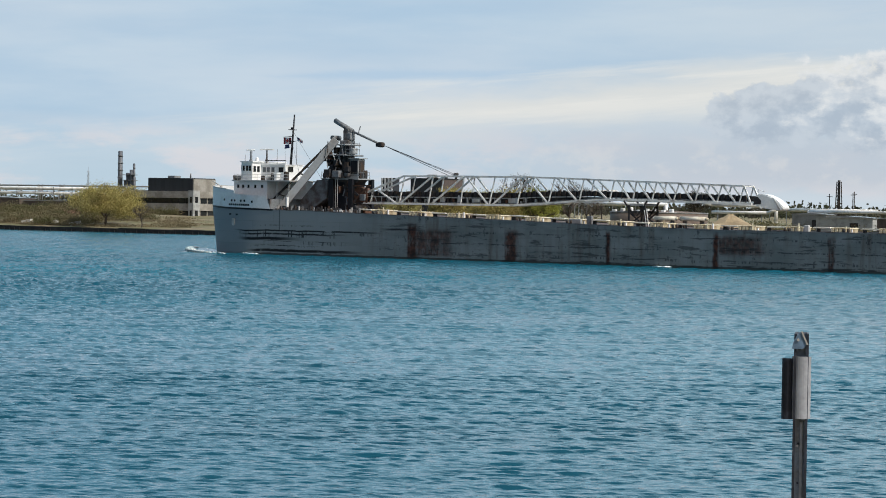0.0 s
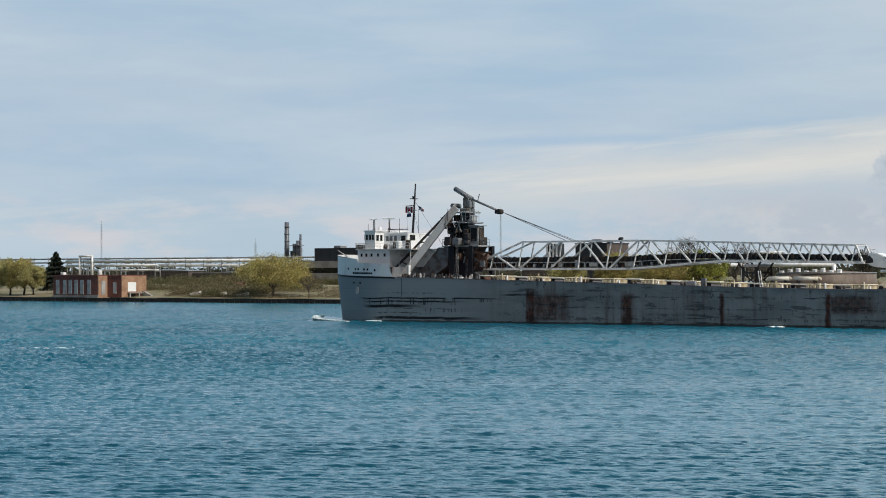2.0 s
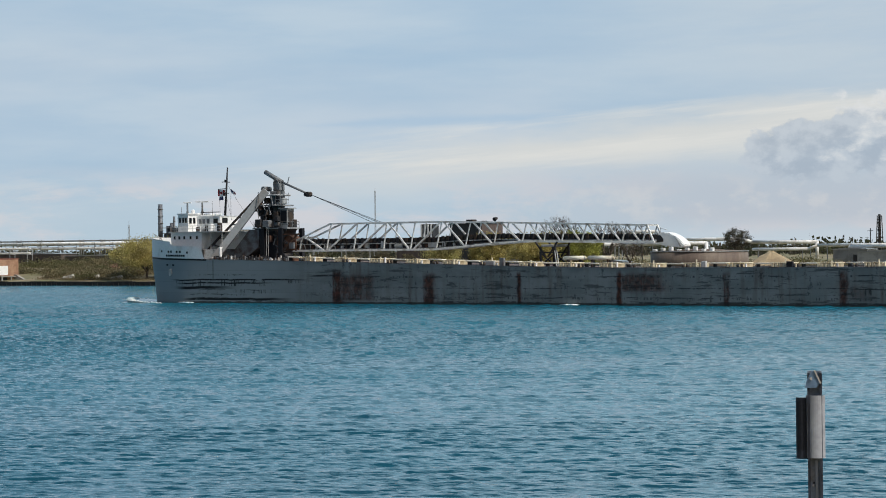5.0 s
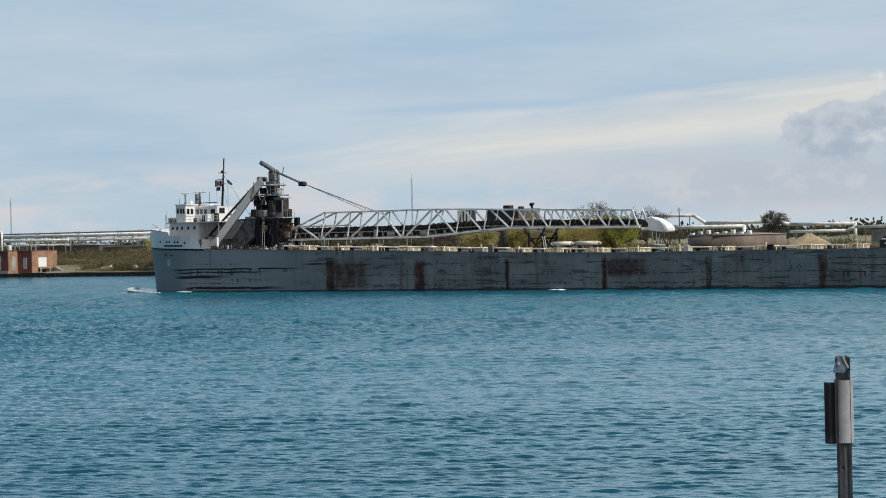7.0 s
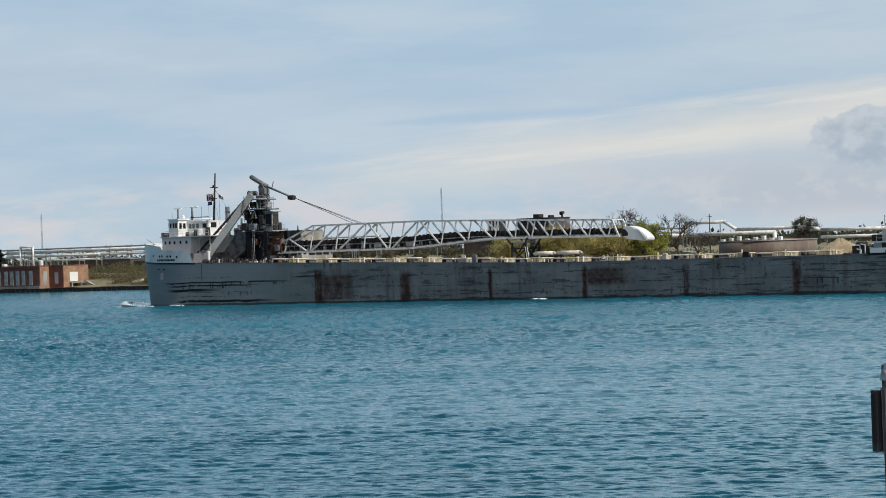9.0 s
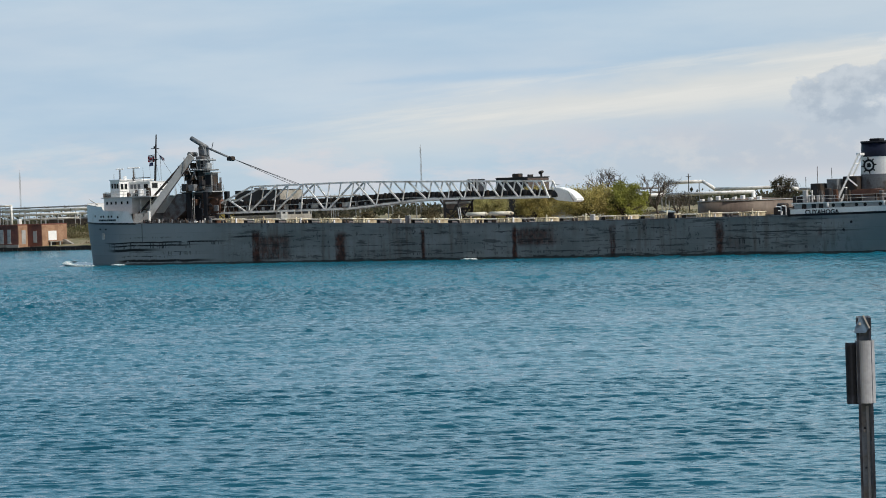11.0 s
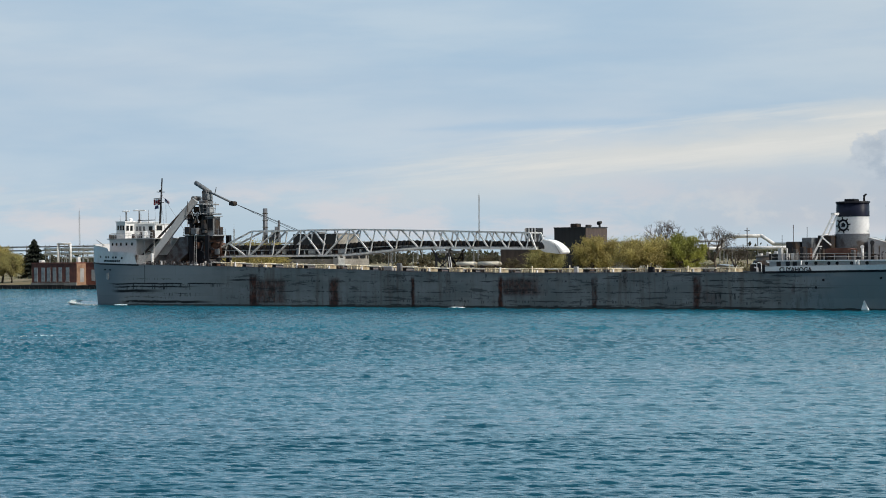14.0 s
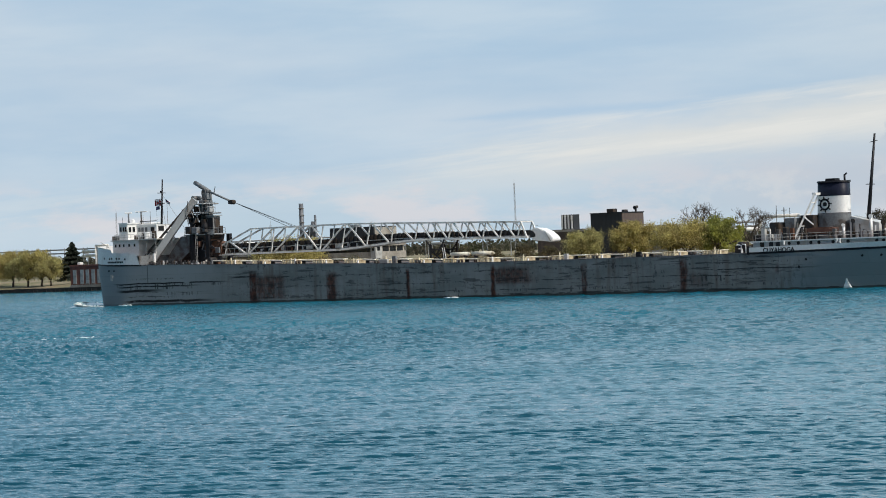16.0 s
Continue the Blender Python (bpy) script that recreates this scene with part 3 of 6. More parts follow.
def build_streaks():
    """Thin lines of drifting foam on the open water."""
    rng = random.Random(9)
    for x, y, n in ((-64.0, 271.0, 34),):
        bm = B()
        for i in range(n):
            m = pose(rng.gauss(0, 1.6), rng.gauss(0, 0.7), 0.05 + 0.05 * rng.random(), 0, 0, rng.uniform(-20, 20)) @ Matrix.Diagonal((rng.uniform(0.15, 0.5), rng.uniform(0.1, 0.25), 0.05, 1))
            v = [bm.verts.new(m @ Vector(q)) for q in ((1, 0, 0), (0, 1, 0), (-1, 0, 0), (0, -1, 0), (0, 0, 1), (0, 0, -1))]
            for a, b in ((0, 1), (1, 2), (2, 3), (3, 0)):
                bm.faces.new((v[a], v[b], v[4]))
                bm.faces.new((v[b], v[a], v[5]))
        tagged(part("foam_streak", bm, FOAM, m=pose(x, y, 0)), "thin streak of white foam on the river", "foam", "foam streaks", "stuff")


build_backdrop()
build_streaks()
water = build_water()
build_far_ground()
build_near_ground()
# ---- the ship: x aft from the first hold frame, y from the near side across, z from the water ----
BEAM, MID = 18.3, 9.15
BOW, STERN = -47.9, 140.0
ship = thing("lake_freighter", BASE, "long grey lake freighter with rust-stained hull and white forecastle", "ship")


def deck_z(s):
    return float(np.interp(s, [-49, -40, -28.7, -20.8, 0, 19, 38, 56, 100, 140], [8.25, 7.85, 7.6, 7.5, 7.0, 6.6, 6.1, 5.8, 5.75, 6.1]))


def half_beam(s, z):
    """Half breadth of the hull at s, at the height z: blunt bow, finer at the water, rounded counter stern."""
    up = min(1.0, max(0.0, z / 7.5))
    fore = -27.5 - 3.0 * (1 - up)
    tip = BOW + 0.9 * (1 - up)
    b = MID
    if s < fore:
        q = min(1.0, (fore - s) / (fore - tip))
        b *= max(0.0, 1 - q ** (2.35 + 0.35 * up)) ** (0.62 - 0.07 * up)
    aft0, aft1 = 104 + 15 * up, STERN - 5 * (1 - up)
    if s > aft0:
        q = min(1.0, (s - aft0) / (aft1 - aft0))
        b *= max(0.0, 1 - q ** (2.2 + 0.6 * up)) ** 0.62
    return b


def skin(bm, s0, s1, z_of, rows, steps, index=0, out=0.0, both=True):
    """A strip of hull surface; z_of(s, k) for k from 0 to 1."""
    for side in ((-1, 1) if both else (-1,)):
        grid = []
        for i in range(steps + 1):
            q = i / steps
            s = s0 + (s1 - s0) * q
            col = []
            for k in range(rows + 1):
                z = z_of(s, k / rows)
                col.append(bm.verts.new((s, MID + side * (half_beam(s, z) + out), z)))
            grid.append(col)
        for i in range(steps):
            for k in range(rows):
                four = (grid[i][k], grid[i + 1][k], grid[i + 1][k + 1], grid[i][k + 1])
                f = bm.faces.new(four if side < 0 else four[::-1])
                f.material_index, f.smooth = index, True


def build_hull():
    bm = B()
    lo = lambda s, k: -2.5 + (deck_z(s) + 2.5) * k
    # stations crowd towards both ends
    skin(bm, BOW, -27, lo, 14, 60)
    skin(bm, -27, 104, lo, 14, 66)
    skin(bm, 104, STERN, lo, 14, 50)
    bmesh.ops.remove_doubles(bm, verts=bm.verts, dist=0.004)
    hull = part("hull", bm, GREY_HULL, ship, "dull grey steel hull with rust bands and black scrapes")
    bm = B()
    S = [BOW + 0.02] + list(np.linspace(-48.6, -28, 24)) + list(np.linspace(-24, 104, 44)) + list(np.linspace(106, 139.9, 24))
    rim = [[bm.verts.new((s, MID + k * half_beam(s, deck_z(s)) * 0.999, deck_z(s) - 0.06)) for k in (-1, 1)] for s in S]
    for p, q in zip(rim, rim[1:]):
        bm.faces.new((p[0], q[0], q[1], p[1]))
    part("deck", bm, DECK, ship, "red-brown steel weather deck")
    # sheer strake moulding: dark line at bow and stern
    bm = B()
    skin(bm, BOW - 0.05, -28.4, lambda s, k: deck_z(s) - 0.16 + 0.3 * k, 1, 50, out=0.05)
    part("rubbing_strake", bm, BLACK, ship, "black line along the bow")
    bm = B()
    skin(bm, 106.5, STERN - 0.1, lambda s, k: deck_z(s) - 0.2 + 0.32 * k, 1, 40, out=0.05)
    part("rubbing_strake", bm, BLACK, ship, "black line along the stern")
    # low fish-plate edge of the main deck
    bm = B()
    skin(bm, -28.4, 106.5, lambda s, k: deck_z(s) - 0.04 + 0.14 * k, 1, 60, out=0.03)
    part("gunwale", bm, STEEL, ship)
    return hull


def bulwark_top(s):
    return float(np.interp(s, [-48.4, -37.9, -37.3, -30.1, -29.7, -29.0], [11.7, 10.9, 10.2, 9.95, 9.65, 7.85]))


def build_forecastle():
    bm = B()
    skin(bm, BOW - 0.02, -29.0, lambda s, k: deck_z(s) + 0.14 + (bulwark_top(s) - deck_z(s) - 0.14) * k, 6, 66, out=0.015)
    bulwark = part("bulwark", bm, WHITE, ship, "white painted forecastle side")
    bm = B()
    skin(bm, BOW - 0.02, -39.8, lambda s, k: bulwark_top(s) - 0.08 + 0.16 * k, 1, 50, out=0.07)
    part("bulwark_rail", bm, PALE, bulwark)
    bm = B()
    rim = [[bm.verts.new((s, MID + k * half_beam(s, 9.0), 9.45)) for k in (-1, 1)] for s in np.linspace(-48.9, -29.4, 40)]
    for p, q in zip(rim, rim[1:]):
        bm.faces.new((p[0], q[0], q[1], p[1]))
    part("forecastle_deck", bm, DECK, ship)
    # aft bulkhead of the forecastle
    part("bulkhead", box(B(), -29.6, -29.4, 0.4, BEAM - 0.4, 7.5, 9.45), STEEL, ship)
    # port lights
    for s, z in ((-40.4, 9.2), (-38.2, 9.1), (-37.4, 9.1), (-35.8, 9.05), (-34.9, 9.05), (-33.1, 8.9)):
        y = MID - half_beam(s, z) - 0.03
        slope = math.degrees(math.atan2(half_beam(s + 0.3, z) - half_beam(s - 0.3, z), 0.6))
        bm = B()
        bmesh.ops.create_cone(bm, cap_ends=True, segments=12, radius1=0.23, radius2=0.2, depth=0.1, matrix=pose(s, y, z, 90, 0, 0) if abs(slope) < 1 else pose(s, y, z, 0, 0, -slope) @ pose(0, 0, 0, 90))
        part("porthole", bm, GLASS, bulwark)
    # faded name: bars of its size
    for i in range(10):
        s = -38.8 + i * 0.54
        z, y = 8.4 - 0.012 * (s + 38), MID - half_beam(s, 8.6) - 0.03
        slope = math.degrees(math.atan2(half_beam(s + 0.3, z) - half_beam(s - 0.3, z), 0.6))
        part("name_bar", box(B(), -0.21, 0.21, -0.02, 0.02, -0.17, 0.17, pose(s, y, z, 0, 0, -slope)), BLACK, bulwark)
    # anchor in its pocket
    bm = B()
    s, z = -37.6, 5.4
    slope = math.degrees(math.atan2(half_beam(s + 0.3, z) - half_beam(s - 0.3, z), 0.6))
    m = pose(s, MID - half_beam(s, z) - 0.12, z, 0, 0, -slope)
    prism(bm, [(-0.35, 0.45), (-0.2, 0.65), (0.2, 0.65), (0.35, 0.45), (0.35, -0.35), (0.15, -0.6), (-0.15, -0.6), (-0.35, -0.35)], -0.1, 0.1)
    bm.transform(m)
    part("anchor", bm, PALE, ship, "pale painted anchor stowed at the bow")
    for s, z in ((-38.6, 6.75), (-36.8, 6.7)):
        part("fairlead", box(B(), s - 0.22, s + 0.22, MID - half_beam(s, z) - 0.06, MID - half_beam(s, z) + 0.1, z - 0.14, z + 0.14), BLACK, ship)
    # jack staff
    part("jack_staff", rod(B(), (-47.4, MID, 11.4), (-49.6, MID, 12.5), 0.12, 0.06), PALE, ship)


def house(name, plan, z0, z1, material, parent, label=""):
    return part(name, slab(B(), plan, z0, z1), material, parent, label)


def wall_window(parent, x, y, z, w, h, turn=0.0, name="window", glass=None):
    """A framed pane on a wall that faces -y turned by so many degrees."""
    m = pose(x, y, z, 0, 0, turn)
    bm = box(B(), -w / 2 - 0.06, w / 2 + 0.06, -0.05, 0.02, -h / 2 - 0.06, h / 2 + 0.06, m)
    win = part(name, bm, PALE, parent)
    part("pane", box(B(), -w / 2, w / 2, -0.075, -0.03, -h / 2, h / 2, m), glass or GLASS, win)
    return win


def railing(parent, pts, h=1.0, gap=1.7, r=0.035, material=None, mids=(0.5, 1.0)):
    bm = B()
    for a, b in zip(pts, pts[1:]):
        a, b = Vector(a), Vector(b)
        n = max(1, round((b - a).length / gap))
        for i in range(n + 1):
            p = a.lerp(b, i / n)
            rod(bm, p, p + Vector((0, 0, h)), r, sides=4)
        for k in mids:
            rod(bm, a + Vector((0, 0, h * k)), b + Vector((0, 0, h * k)), r, sides=4)
    return part("railing", bm, material or PALE, parent)


def build_pilothouse():
    # upper forecastle cabin, rounded in front
    n = 10
    cabin_plan = [(-41.4 + 2.6 * (1 - math.cos(q)), MID - 6.3 * math.sin(q)) for q in np.linspace(0, math.pi / 2, n)][::-1]
    cabin_plan = [(-32.0, 2.85)] + cabin_plan + [(x, 2 * MID - y) for x, y in cabin_plan[::-1]][1:] + [(-32.0, 2 * MID - 2.85)]
    cabin = house("cabin", cabin_plan, 9.45, 12.45, WHITE, ship, "white cabin under the wheelhouse")
    for s in (-38.4, -37.3, -36.1, -34.6, -33.1):
        wall_window(cabin, s, 2.83, 11.55, 0.36, 0.5, name="porthole")
    big = [(x + (0.0 if x > -33 else -0.25), MID + (y - MID) * 1.06) for x, y in cabin_plan]
    house("roof_deck", [(-26.8 if x > -33 else x, y) for x, y in big], 12.45, 12.63, PALE, ship)
    for s in (-29.8, -27.2):
        for y in (2.8, BEAM - 2.8):
            part("post", rod(B(), (s, y, 9.4), (s, y, 12.5), 0.08), PALE, ship)
    # stair between the decks
    bm = B()
    for k in range(10):
        box(bm, -29.6 + k * 0.25, -29.25 + k * 0.25, 5.6, 6.5, 9.5 + k * 0.3, 9.56 + k * 0.3)
    beam(bm, (-29.6, 5.6, 9.5), (-27.1, 5.6, 12.5), 0.06, 0.25)
    part("stair", bm, WHITE, ship)
    rail = [(-41.0, 4.9, 12.63), (-37.5, 2.9, 12.63), (-27.2, 2.5, 12.63)]
    railing(ship, rail, 1.0, 1.6)
    # dark canvas dodger round the front of the bridge deck
    bm = B()
    pts = [(-41.6 + 2.2 * (1 - math.cos(q)), MID - 6.0 * math.sin(q)) for q in np.linspace(-1.1, 1.1, 14)]
    for p, q in zip(pts, pts[1:]):
        beam(bm, (*p, 13.0), (*q, 13.0), 0.06, 0.9)
    part("dodger", bm, STEEL, ship)
    # wheelhouse: a wide thwartships block with a faceted front; the chart room and cabins step back behind it
    front = [(-36.9, 4.7), (-39.5, 4.9), (-40.8, 6.6), (-41.0, 9.15), (-40.8, 11.7), (-39.5, 13.4), (-36.9, 13.6)]
    wheel = house("wheelhouse", front, 12.63, 15.75, WHITE, ship, "white wheelhouse with dark windows")
    house("wheelhouse_roof", [(-38.9 + (x + 38.9) * 1.12, MID + (y - MID) * 1.05) for x, y in front], 15.75, 15.92, WHITE, ship)
    for s in (-38.9, -38.1, -37.4):
        wall_window(wheel, s, 4.7 - 0.077 * (s + 36.9), 14.7, 0.42, 0.85, -4.4)
    for k in (0.3, 0.75):
        wall_window(wheel, -39.5 - 1.3 * k, 4.9 + 1.7 * k, 14.7, 0.6, 0.9, -52.6)
    for y in (7.2, 8.2, 9.15, 10.1, 11.1):
        wall_window(wheel, -40.95, y, 14.6, 0.7, 0.95, -88)
    for y in (5.3, 6.3):
        wall_window(wheel, -36.9, y, 14.6, 0.6, 0.95, 90)
    mid = house("chart_room", [(-36.9, 7.2), (-36.9, 12.0), (-31.6, 12.0), (-31.6, 7.2)], 12.63, 15.3, WHITE, ship, "white chart room behind the wheelhouse")
    house("chart_room_roof", [(-36.8, 7.0), (-36.8, 12.2), (-31.4, 12.2), (-31.4, 7.0)], 15.3, 15.42, WHITE, ship)
    for s in (-36.2, -35.3, -34.3):
        wall_window(mid, s, 7.2, 14.5, 0.6, 0.8, glass=STEEL)
    wall_window(mid, -32.5, 7.2, 14.5, 1.0, 0.8)
    wall_window(mid, -31.45, 8.4, 14.6, 1.4, 0.9, 90)
    part("aft_wall", box(B(), -31.6, -31.45, 7.25, 11.9, 12.63, 15.2), WHITE, mid)
    # machinery, rafts and lockers on the deck beside it
    for s, y, r, h, mt in ((-33.9, 4.0, 0.4, 0.8, DARK), (-32.7, 4.1, 0.45, 0.9, PALE), (-30.6, 3.9, 0.55, 1.3, WHITE), (-28.6, 3.8, 0.5, 1.5, DARK), (-31.7, 3.8, 0.3, 1.2, DARK)):
        bm = B()
        bmesh.ops.create_cone(bm, cap_ends=True, segments=12, radius1=r, radius2=r * 0.86, depth=h, matrix=Matrix.Translation((s, y, 12.63 + h / 2)))
        bmesh.ops.bevel(bm, geom=[e for e in bm.edges if abs(e.verts[0].co.z - e.verts[1].co.z) < 0.01], offset=0.08, segments=1, affect="EDGES")
        part("locker", bm, mt, ship)
    # radars, whip aerials, lights on the roof
    for s, h, w in ((-40.0, 2.2, 1.7), (-36.4, 2.3, 2.7)):
        bm = rod(B(), (s, 8, 15.6), (s, 8, 15.6 + h), 0.16)
        for k in (-1, 1):
            rod(bm, (s, 8, 15.6 + h * 0.5), (s + 0.5 * k, 8, 15.7), 0.05, sides=4)
        pedestal = part("radar_mast", bm, STEEL, ship)
        part("scanner", box(B(), -w / 2, w / 2, -0.12, 0.12, 15.6 + h, 15.85 + h, pose(s, 8, 0, 0, 0, 12), bevel=0.05), WHITE, pedestal)
    for s, y, h in ((-38.9, 7, 1.8), (-38.0, 10, 1.5), (-34.9, 9, 2.2), (-32.2, 11, 3.8), (-31.6, 9, 1.6), (-39.6, 6, 1.2)):
        part("aerial", rod(B(), (s, y, 15.5), (s, y, 15.9 + h), 0.05, 0.03, sides=5), STEEL, ship)
    part("searchlight", box(B(), -38.3, -37.7, 7, 7.6, 15.9, 16.6, bevel=0.15), WHITE, ship)
    part("roof_rail", beam(B(), (-36.4, 7.6, 16.1), (-31.8, 7.6, 16.1), 0.1, 0.14), DARK, ship)
    # main mast, flags
    bm = rod(B(), (-32.2, MID, 12.6), (-31.3, MID, 24.1), 0.26, 0.12, sides=8)
    rod(bm, (-33.6, MID, 20.2), (-31.6, MID, 20.3), 0.07)
    for z, w in ((21.4, 0.8), (19.4, 0.5)):
        box(bm, -32.0, -31.4, MID - w, MID + w, z, z + 0.12)
    box(bm, -31.95, -31.5, MID - 0.15, MID + 0.15, 21.5, 21.9)
    mast = part("mast", bm, BLACK, ship, "black signal mast")
    part("stay", rod(rod(B(), (-31.5, MID, 18.5), (-27.2, 6, 12.8), 0.025, sides=4), (-31.4, MID, 21), (-27.2, 12, 12.8), 0.025, sides=4), CABLE, mast)
    part("halyard", rod(B(), (-33.4, MID, 20.2), (-33.0, MID, 13), 0.02, sides=4), CABLE, mast)
    flag = part("flag", box(B(), -33.6, -32.0, MID - 0.02, MID + 0.02, 19.0, 20.1), WHITE, mast, "red and white flag")
    for x in (-33.6, -32.4):
        part("bar", box(B(), x, x + 0.4, MID - 0.05, MID + 0.05, 19.0, 20.1), RED, flag)
    part("emblem", prism(B(), [(-33.0, 19.25), (-32.6, 19.3), (-32.5, 19.6), (-32.8, 19.9), (-33.1, 19.6)], MID - 0.05, MID + 0.05), RED, flag)
    part("flag", prism(B(), [(-33.4, 18.2), (-32.3, 18.3), (-32.4, 18.95), (-33.2, 18.9)], MID - 0.03, MID + 0.03), BLUE, mast, "dark house flag")
    stripes = part("flag", prism(B(), [(-30.6, 20.2), (-29.4, 19.6), (-29.5, 19.1), (-30.6, 19.5)], MID - 0.02, MID + 0.02), WHITE, mast, "small striped courtesy flag")
    part("canton", prism(B(), [(-30.6, 20.22), (-30.05, 19.92), (-30.05, 19.6), (-30.6, 19.8)], MID - 0.04, MID + 0.04), BLUE, stripes)
    for k in range(2):
        part("bar", prism(B(), [(-30.05, 19.78 - 0.22 * k), (-29.42, 19.46 - 0.2 * k), (-29.42, 19.36 - 0.2 * k), (-30.05, 19.68 - 0.22 * k)], MID - 0.04, MID + 0.04), RED, stripes)


def build_unloading_tower():
    # two raking legs of the A-frame, each a heavy box girder with a chute beside it
    for y0, y1 in ((2.6, 7.2), (15.7, 11.1)):
        bm = beam(B(), (-29.2, y0, 7.4), (-20.6, y1, 19.7), 0.8, 1.25)
        legs = part("leg", bm, LEG, ship, "light grey box girder leg of the gantry")
        bm = beam(B(), (-32.6, y0 + (0.9 if y0 < 9 else -0.9), 8.2), (-21.6, y1, 19.4), 0.3, 0.35)
        part("brace", bm, DARK, ship)
        bm = B()
        for k in np.linspace(0.08, 0.92, 9):
            a = Vector((-32.6, y0 + (0.9 if y0 < 9 else -0.9), 8.2)).lerp(Vector((-21.6, y1, 19.4)), k)
            b = Vector((-29.2, y0, 7.4)).lerp(Vector((-20.6, y1, 19.7)), k)
            rod(bm, a, b, 0.12, sides=5)
        part("lacing", bm, DARK, legs)
        part("foot", box(B(), -30.8, -28.6, y0 - 0.7, y0 + 0.7, 7.3, 8.1, bevel=0.15), LEG, legs)
    part("winch", rod(B(), (-27.4, 6.9, 11.2), (-26.6, 6.9, 12.9), 0.35, sides=10), WHITE, ship)
    part("handrail", beam(B(), (-24.6, 5.3, 14.0), (-22.4, 5.9, 16.6), 0.12, 0.28), WHITE, ship)
    part("handrail", beam(B(), (-27.5, 4.3, 10.4), (-26.0, 4.7, 12.3), 0.1, 0.2), WHITE, ship)
    # elevator casing and tower
    part("elevator_casing", prism(B(), [(-27.6, 8.0), (-27.2, 9.4), (-23.8, 12.8), (-21.6, 12.8), (-21.6, 9.8), (-24.6, 8.0)], 6.2, 9.6), STEEL, ship, "grey plated elevator casing")
    # columns in near black, which puts the platform's shade into their colour
    for x0, x1, y in ((-21.2, -20.2, 6.0), (-21.2, -20.2, 11.6), (-17.0, -16.2, 6.0), (-17.0, -16.2, 11.6)):
        part("tower_column", box(B(), x0, x1, y, y + 0.7, 7.4, 13.0), BLACK, ship)
    part("tower_head", box(box(B(), -20.7, -18.8, 8.2, 10.2, 13.1, 19.6, bevel=0.12), -20.2, -18.6, 8.5, 9.9, 19.6, 20.9, bevel=0.1), STEEL, ship, "grey tower head column")
    for x0, x1, z0, z1, y0, y1, mt in ((-22.0, -20.7, 13.2, 14.6, 5.6, 7.4, DARK), (-22.4, -21.2, 14.4, 15.4, 8.0, 9.0, STEEL), (-21.8, -20.7, 15.8, 16.8, 7.4, 9.4, DARK), (-18.6, -17.6, 14.6, 15.9, 6.6, 8.2, DARK), (-21.6, -18.0, 16.9, 17.15, 6.4, 11.6, STEEL), (-18.7, -17.3, 17.2, 18.3, 7.6, 9.0, LEG), (-21.4, -20.7, 17.3, 18.4, 7.4, 9.0, DARK), (-20.9, -18.4, 18.7, 18.95, 6.9, 11.4, LEG), (-19.9, -18.5, 13.2, 14.4, 5.2, 6.4, STEEL), (-23.0, -22.2, 13.2, 14.0, 6.6, 8.2, DARK)):
        part("casing", box(B(), x0, x1, y0, y1, z0, z1, bevel=0.08), mt, ship)
    part("brace", beam(beam(B(), (-22.6, 7.4, 13.2), (-20.6, 8.0, 16.8), 0.2, 0.2), (-17.0, 8.0, 13.2), (-18.6, 8.6, 17.2), 0.2, 0.2), STEEL, ship)
    part("platform", box(B(), -23.2, -15.2, 6.4, 9.8, 12.9, 13.1), LEG, ship, "grey working platform round the tower")
    # girder kept dark like the parts below, for the shade under the platform
    part("platform_girder", box(B(), -22.8, -15.6, 6.5, 6.8, 12.45, 12.9), DARK, ship)
    part("platform", box(B(), -21.4, -16.6, 6.9, 9.6, 16.9, 17.02), LEG, ship)
    railing(ship, [(-23.1, 6.5, 13.1), (-15.3, 6.5, 13.1), (-15.3, 9.7, 13.1)], 1.05, 1.1, 0.035, STEEL)
    railing(ship, [(-18.4, 7.0, 17.02), (-16.7, 7.0, 17.02), (-16.7, 8.6, 17.02)], 2.2, 1.1, 0.035, STEEL, (0.45, 0.9))
    cab = part("cab", box(B(), -17.3, -15.6, 6.9, 8.7, 13.1, 16.4, bevel=0.06), LEG, ship, "grey control cab on the platform")
    part("opening", box(B(), -15.7, -15.52, 7.1, 8.5, 13.5, 16.1), DARK, cab)
    part("opening", box(B(), -17.1, -15.8, 6.8, 6.93, 13.9, 16.1), BLACK, cab)
    part("cab_roof", box(B(), -17.6, -15.3, 6.7, 9.0, 16.4, 16.55), LEG, cab)
    for s, z in ((-17.4, 19.6), (-16.8, 19.4), (-15.3, 15.6), (-14.7, 14.6)):
        part("aerial", rod(B(), (s, 7.2, 13.0), (s, 7.2, z), 0.045, sides=4), STEEL, ship)
    for s, y, w, h in ((-15.5, 8.2, 0.5, 1.4), (-15.4, 7.0, 0.4, 0.9), (-18.6, 6.0, 0.9, 1.0), (-20.6, 5.8, 0.8, 0.9)):
        part("locker", box(B(), s - w / 2, s + w / 2, y, y + 0.9, 13.1, 13.1 + h, bevel=0.06), DARK, ship)
    rng = random.Random(14)
    # crowded gear between the legs and the tower, on the platform and below it, mostly dark to carry the shade there
    for i in range(34):
        up = i % 3 != 2
        s0, z0 = (rng.uniform(-22.6, -17.8), rng.uniform(13.1, 17.6)) if up else (rng.uniform(-22.0, -14.5), rng.uniform(9.0, 12.3))
        w, h = rng.uniform(0.3, 1.1), rng.uniform(0.3, 1.3)
        y0 = rng.uniform(6.0, 8.0)
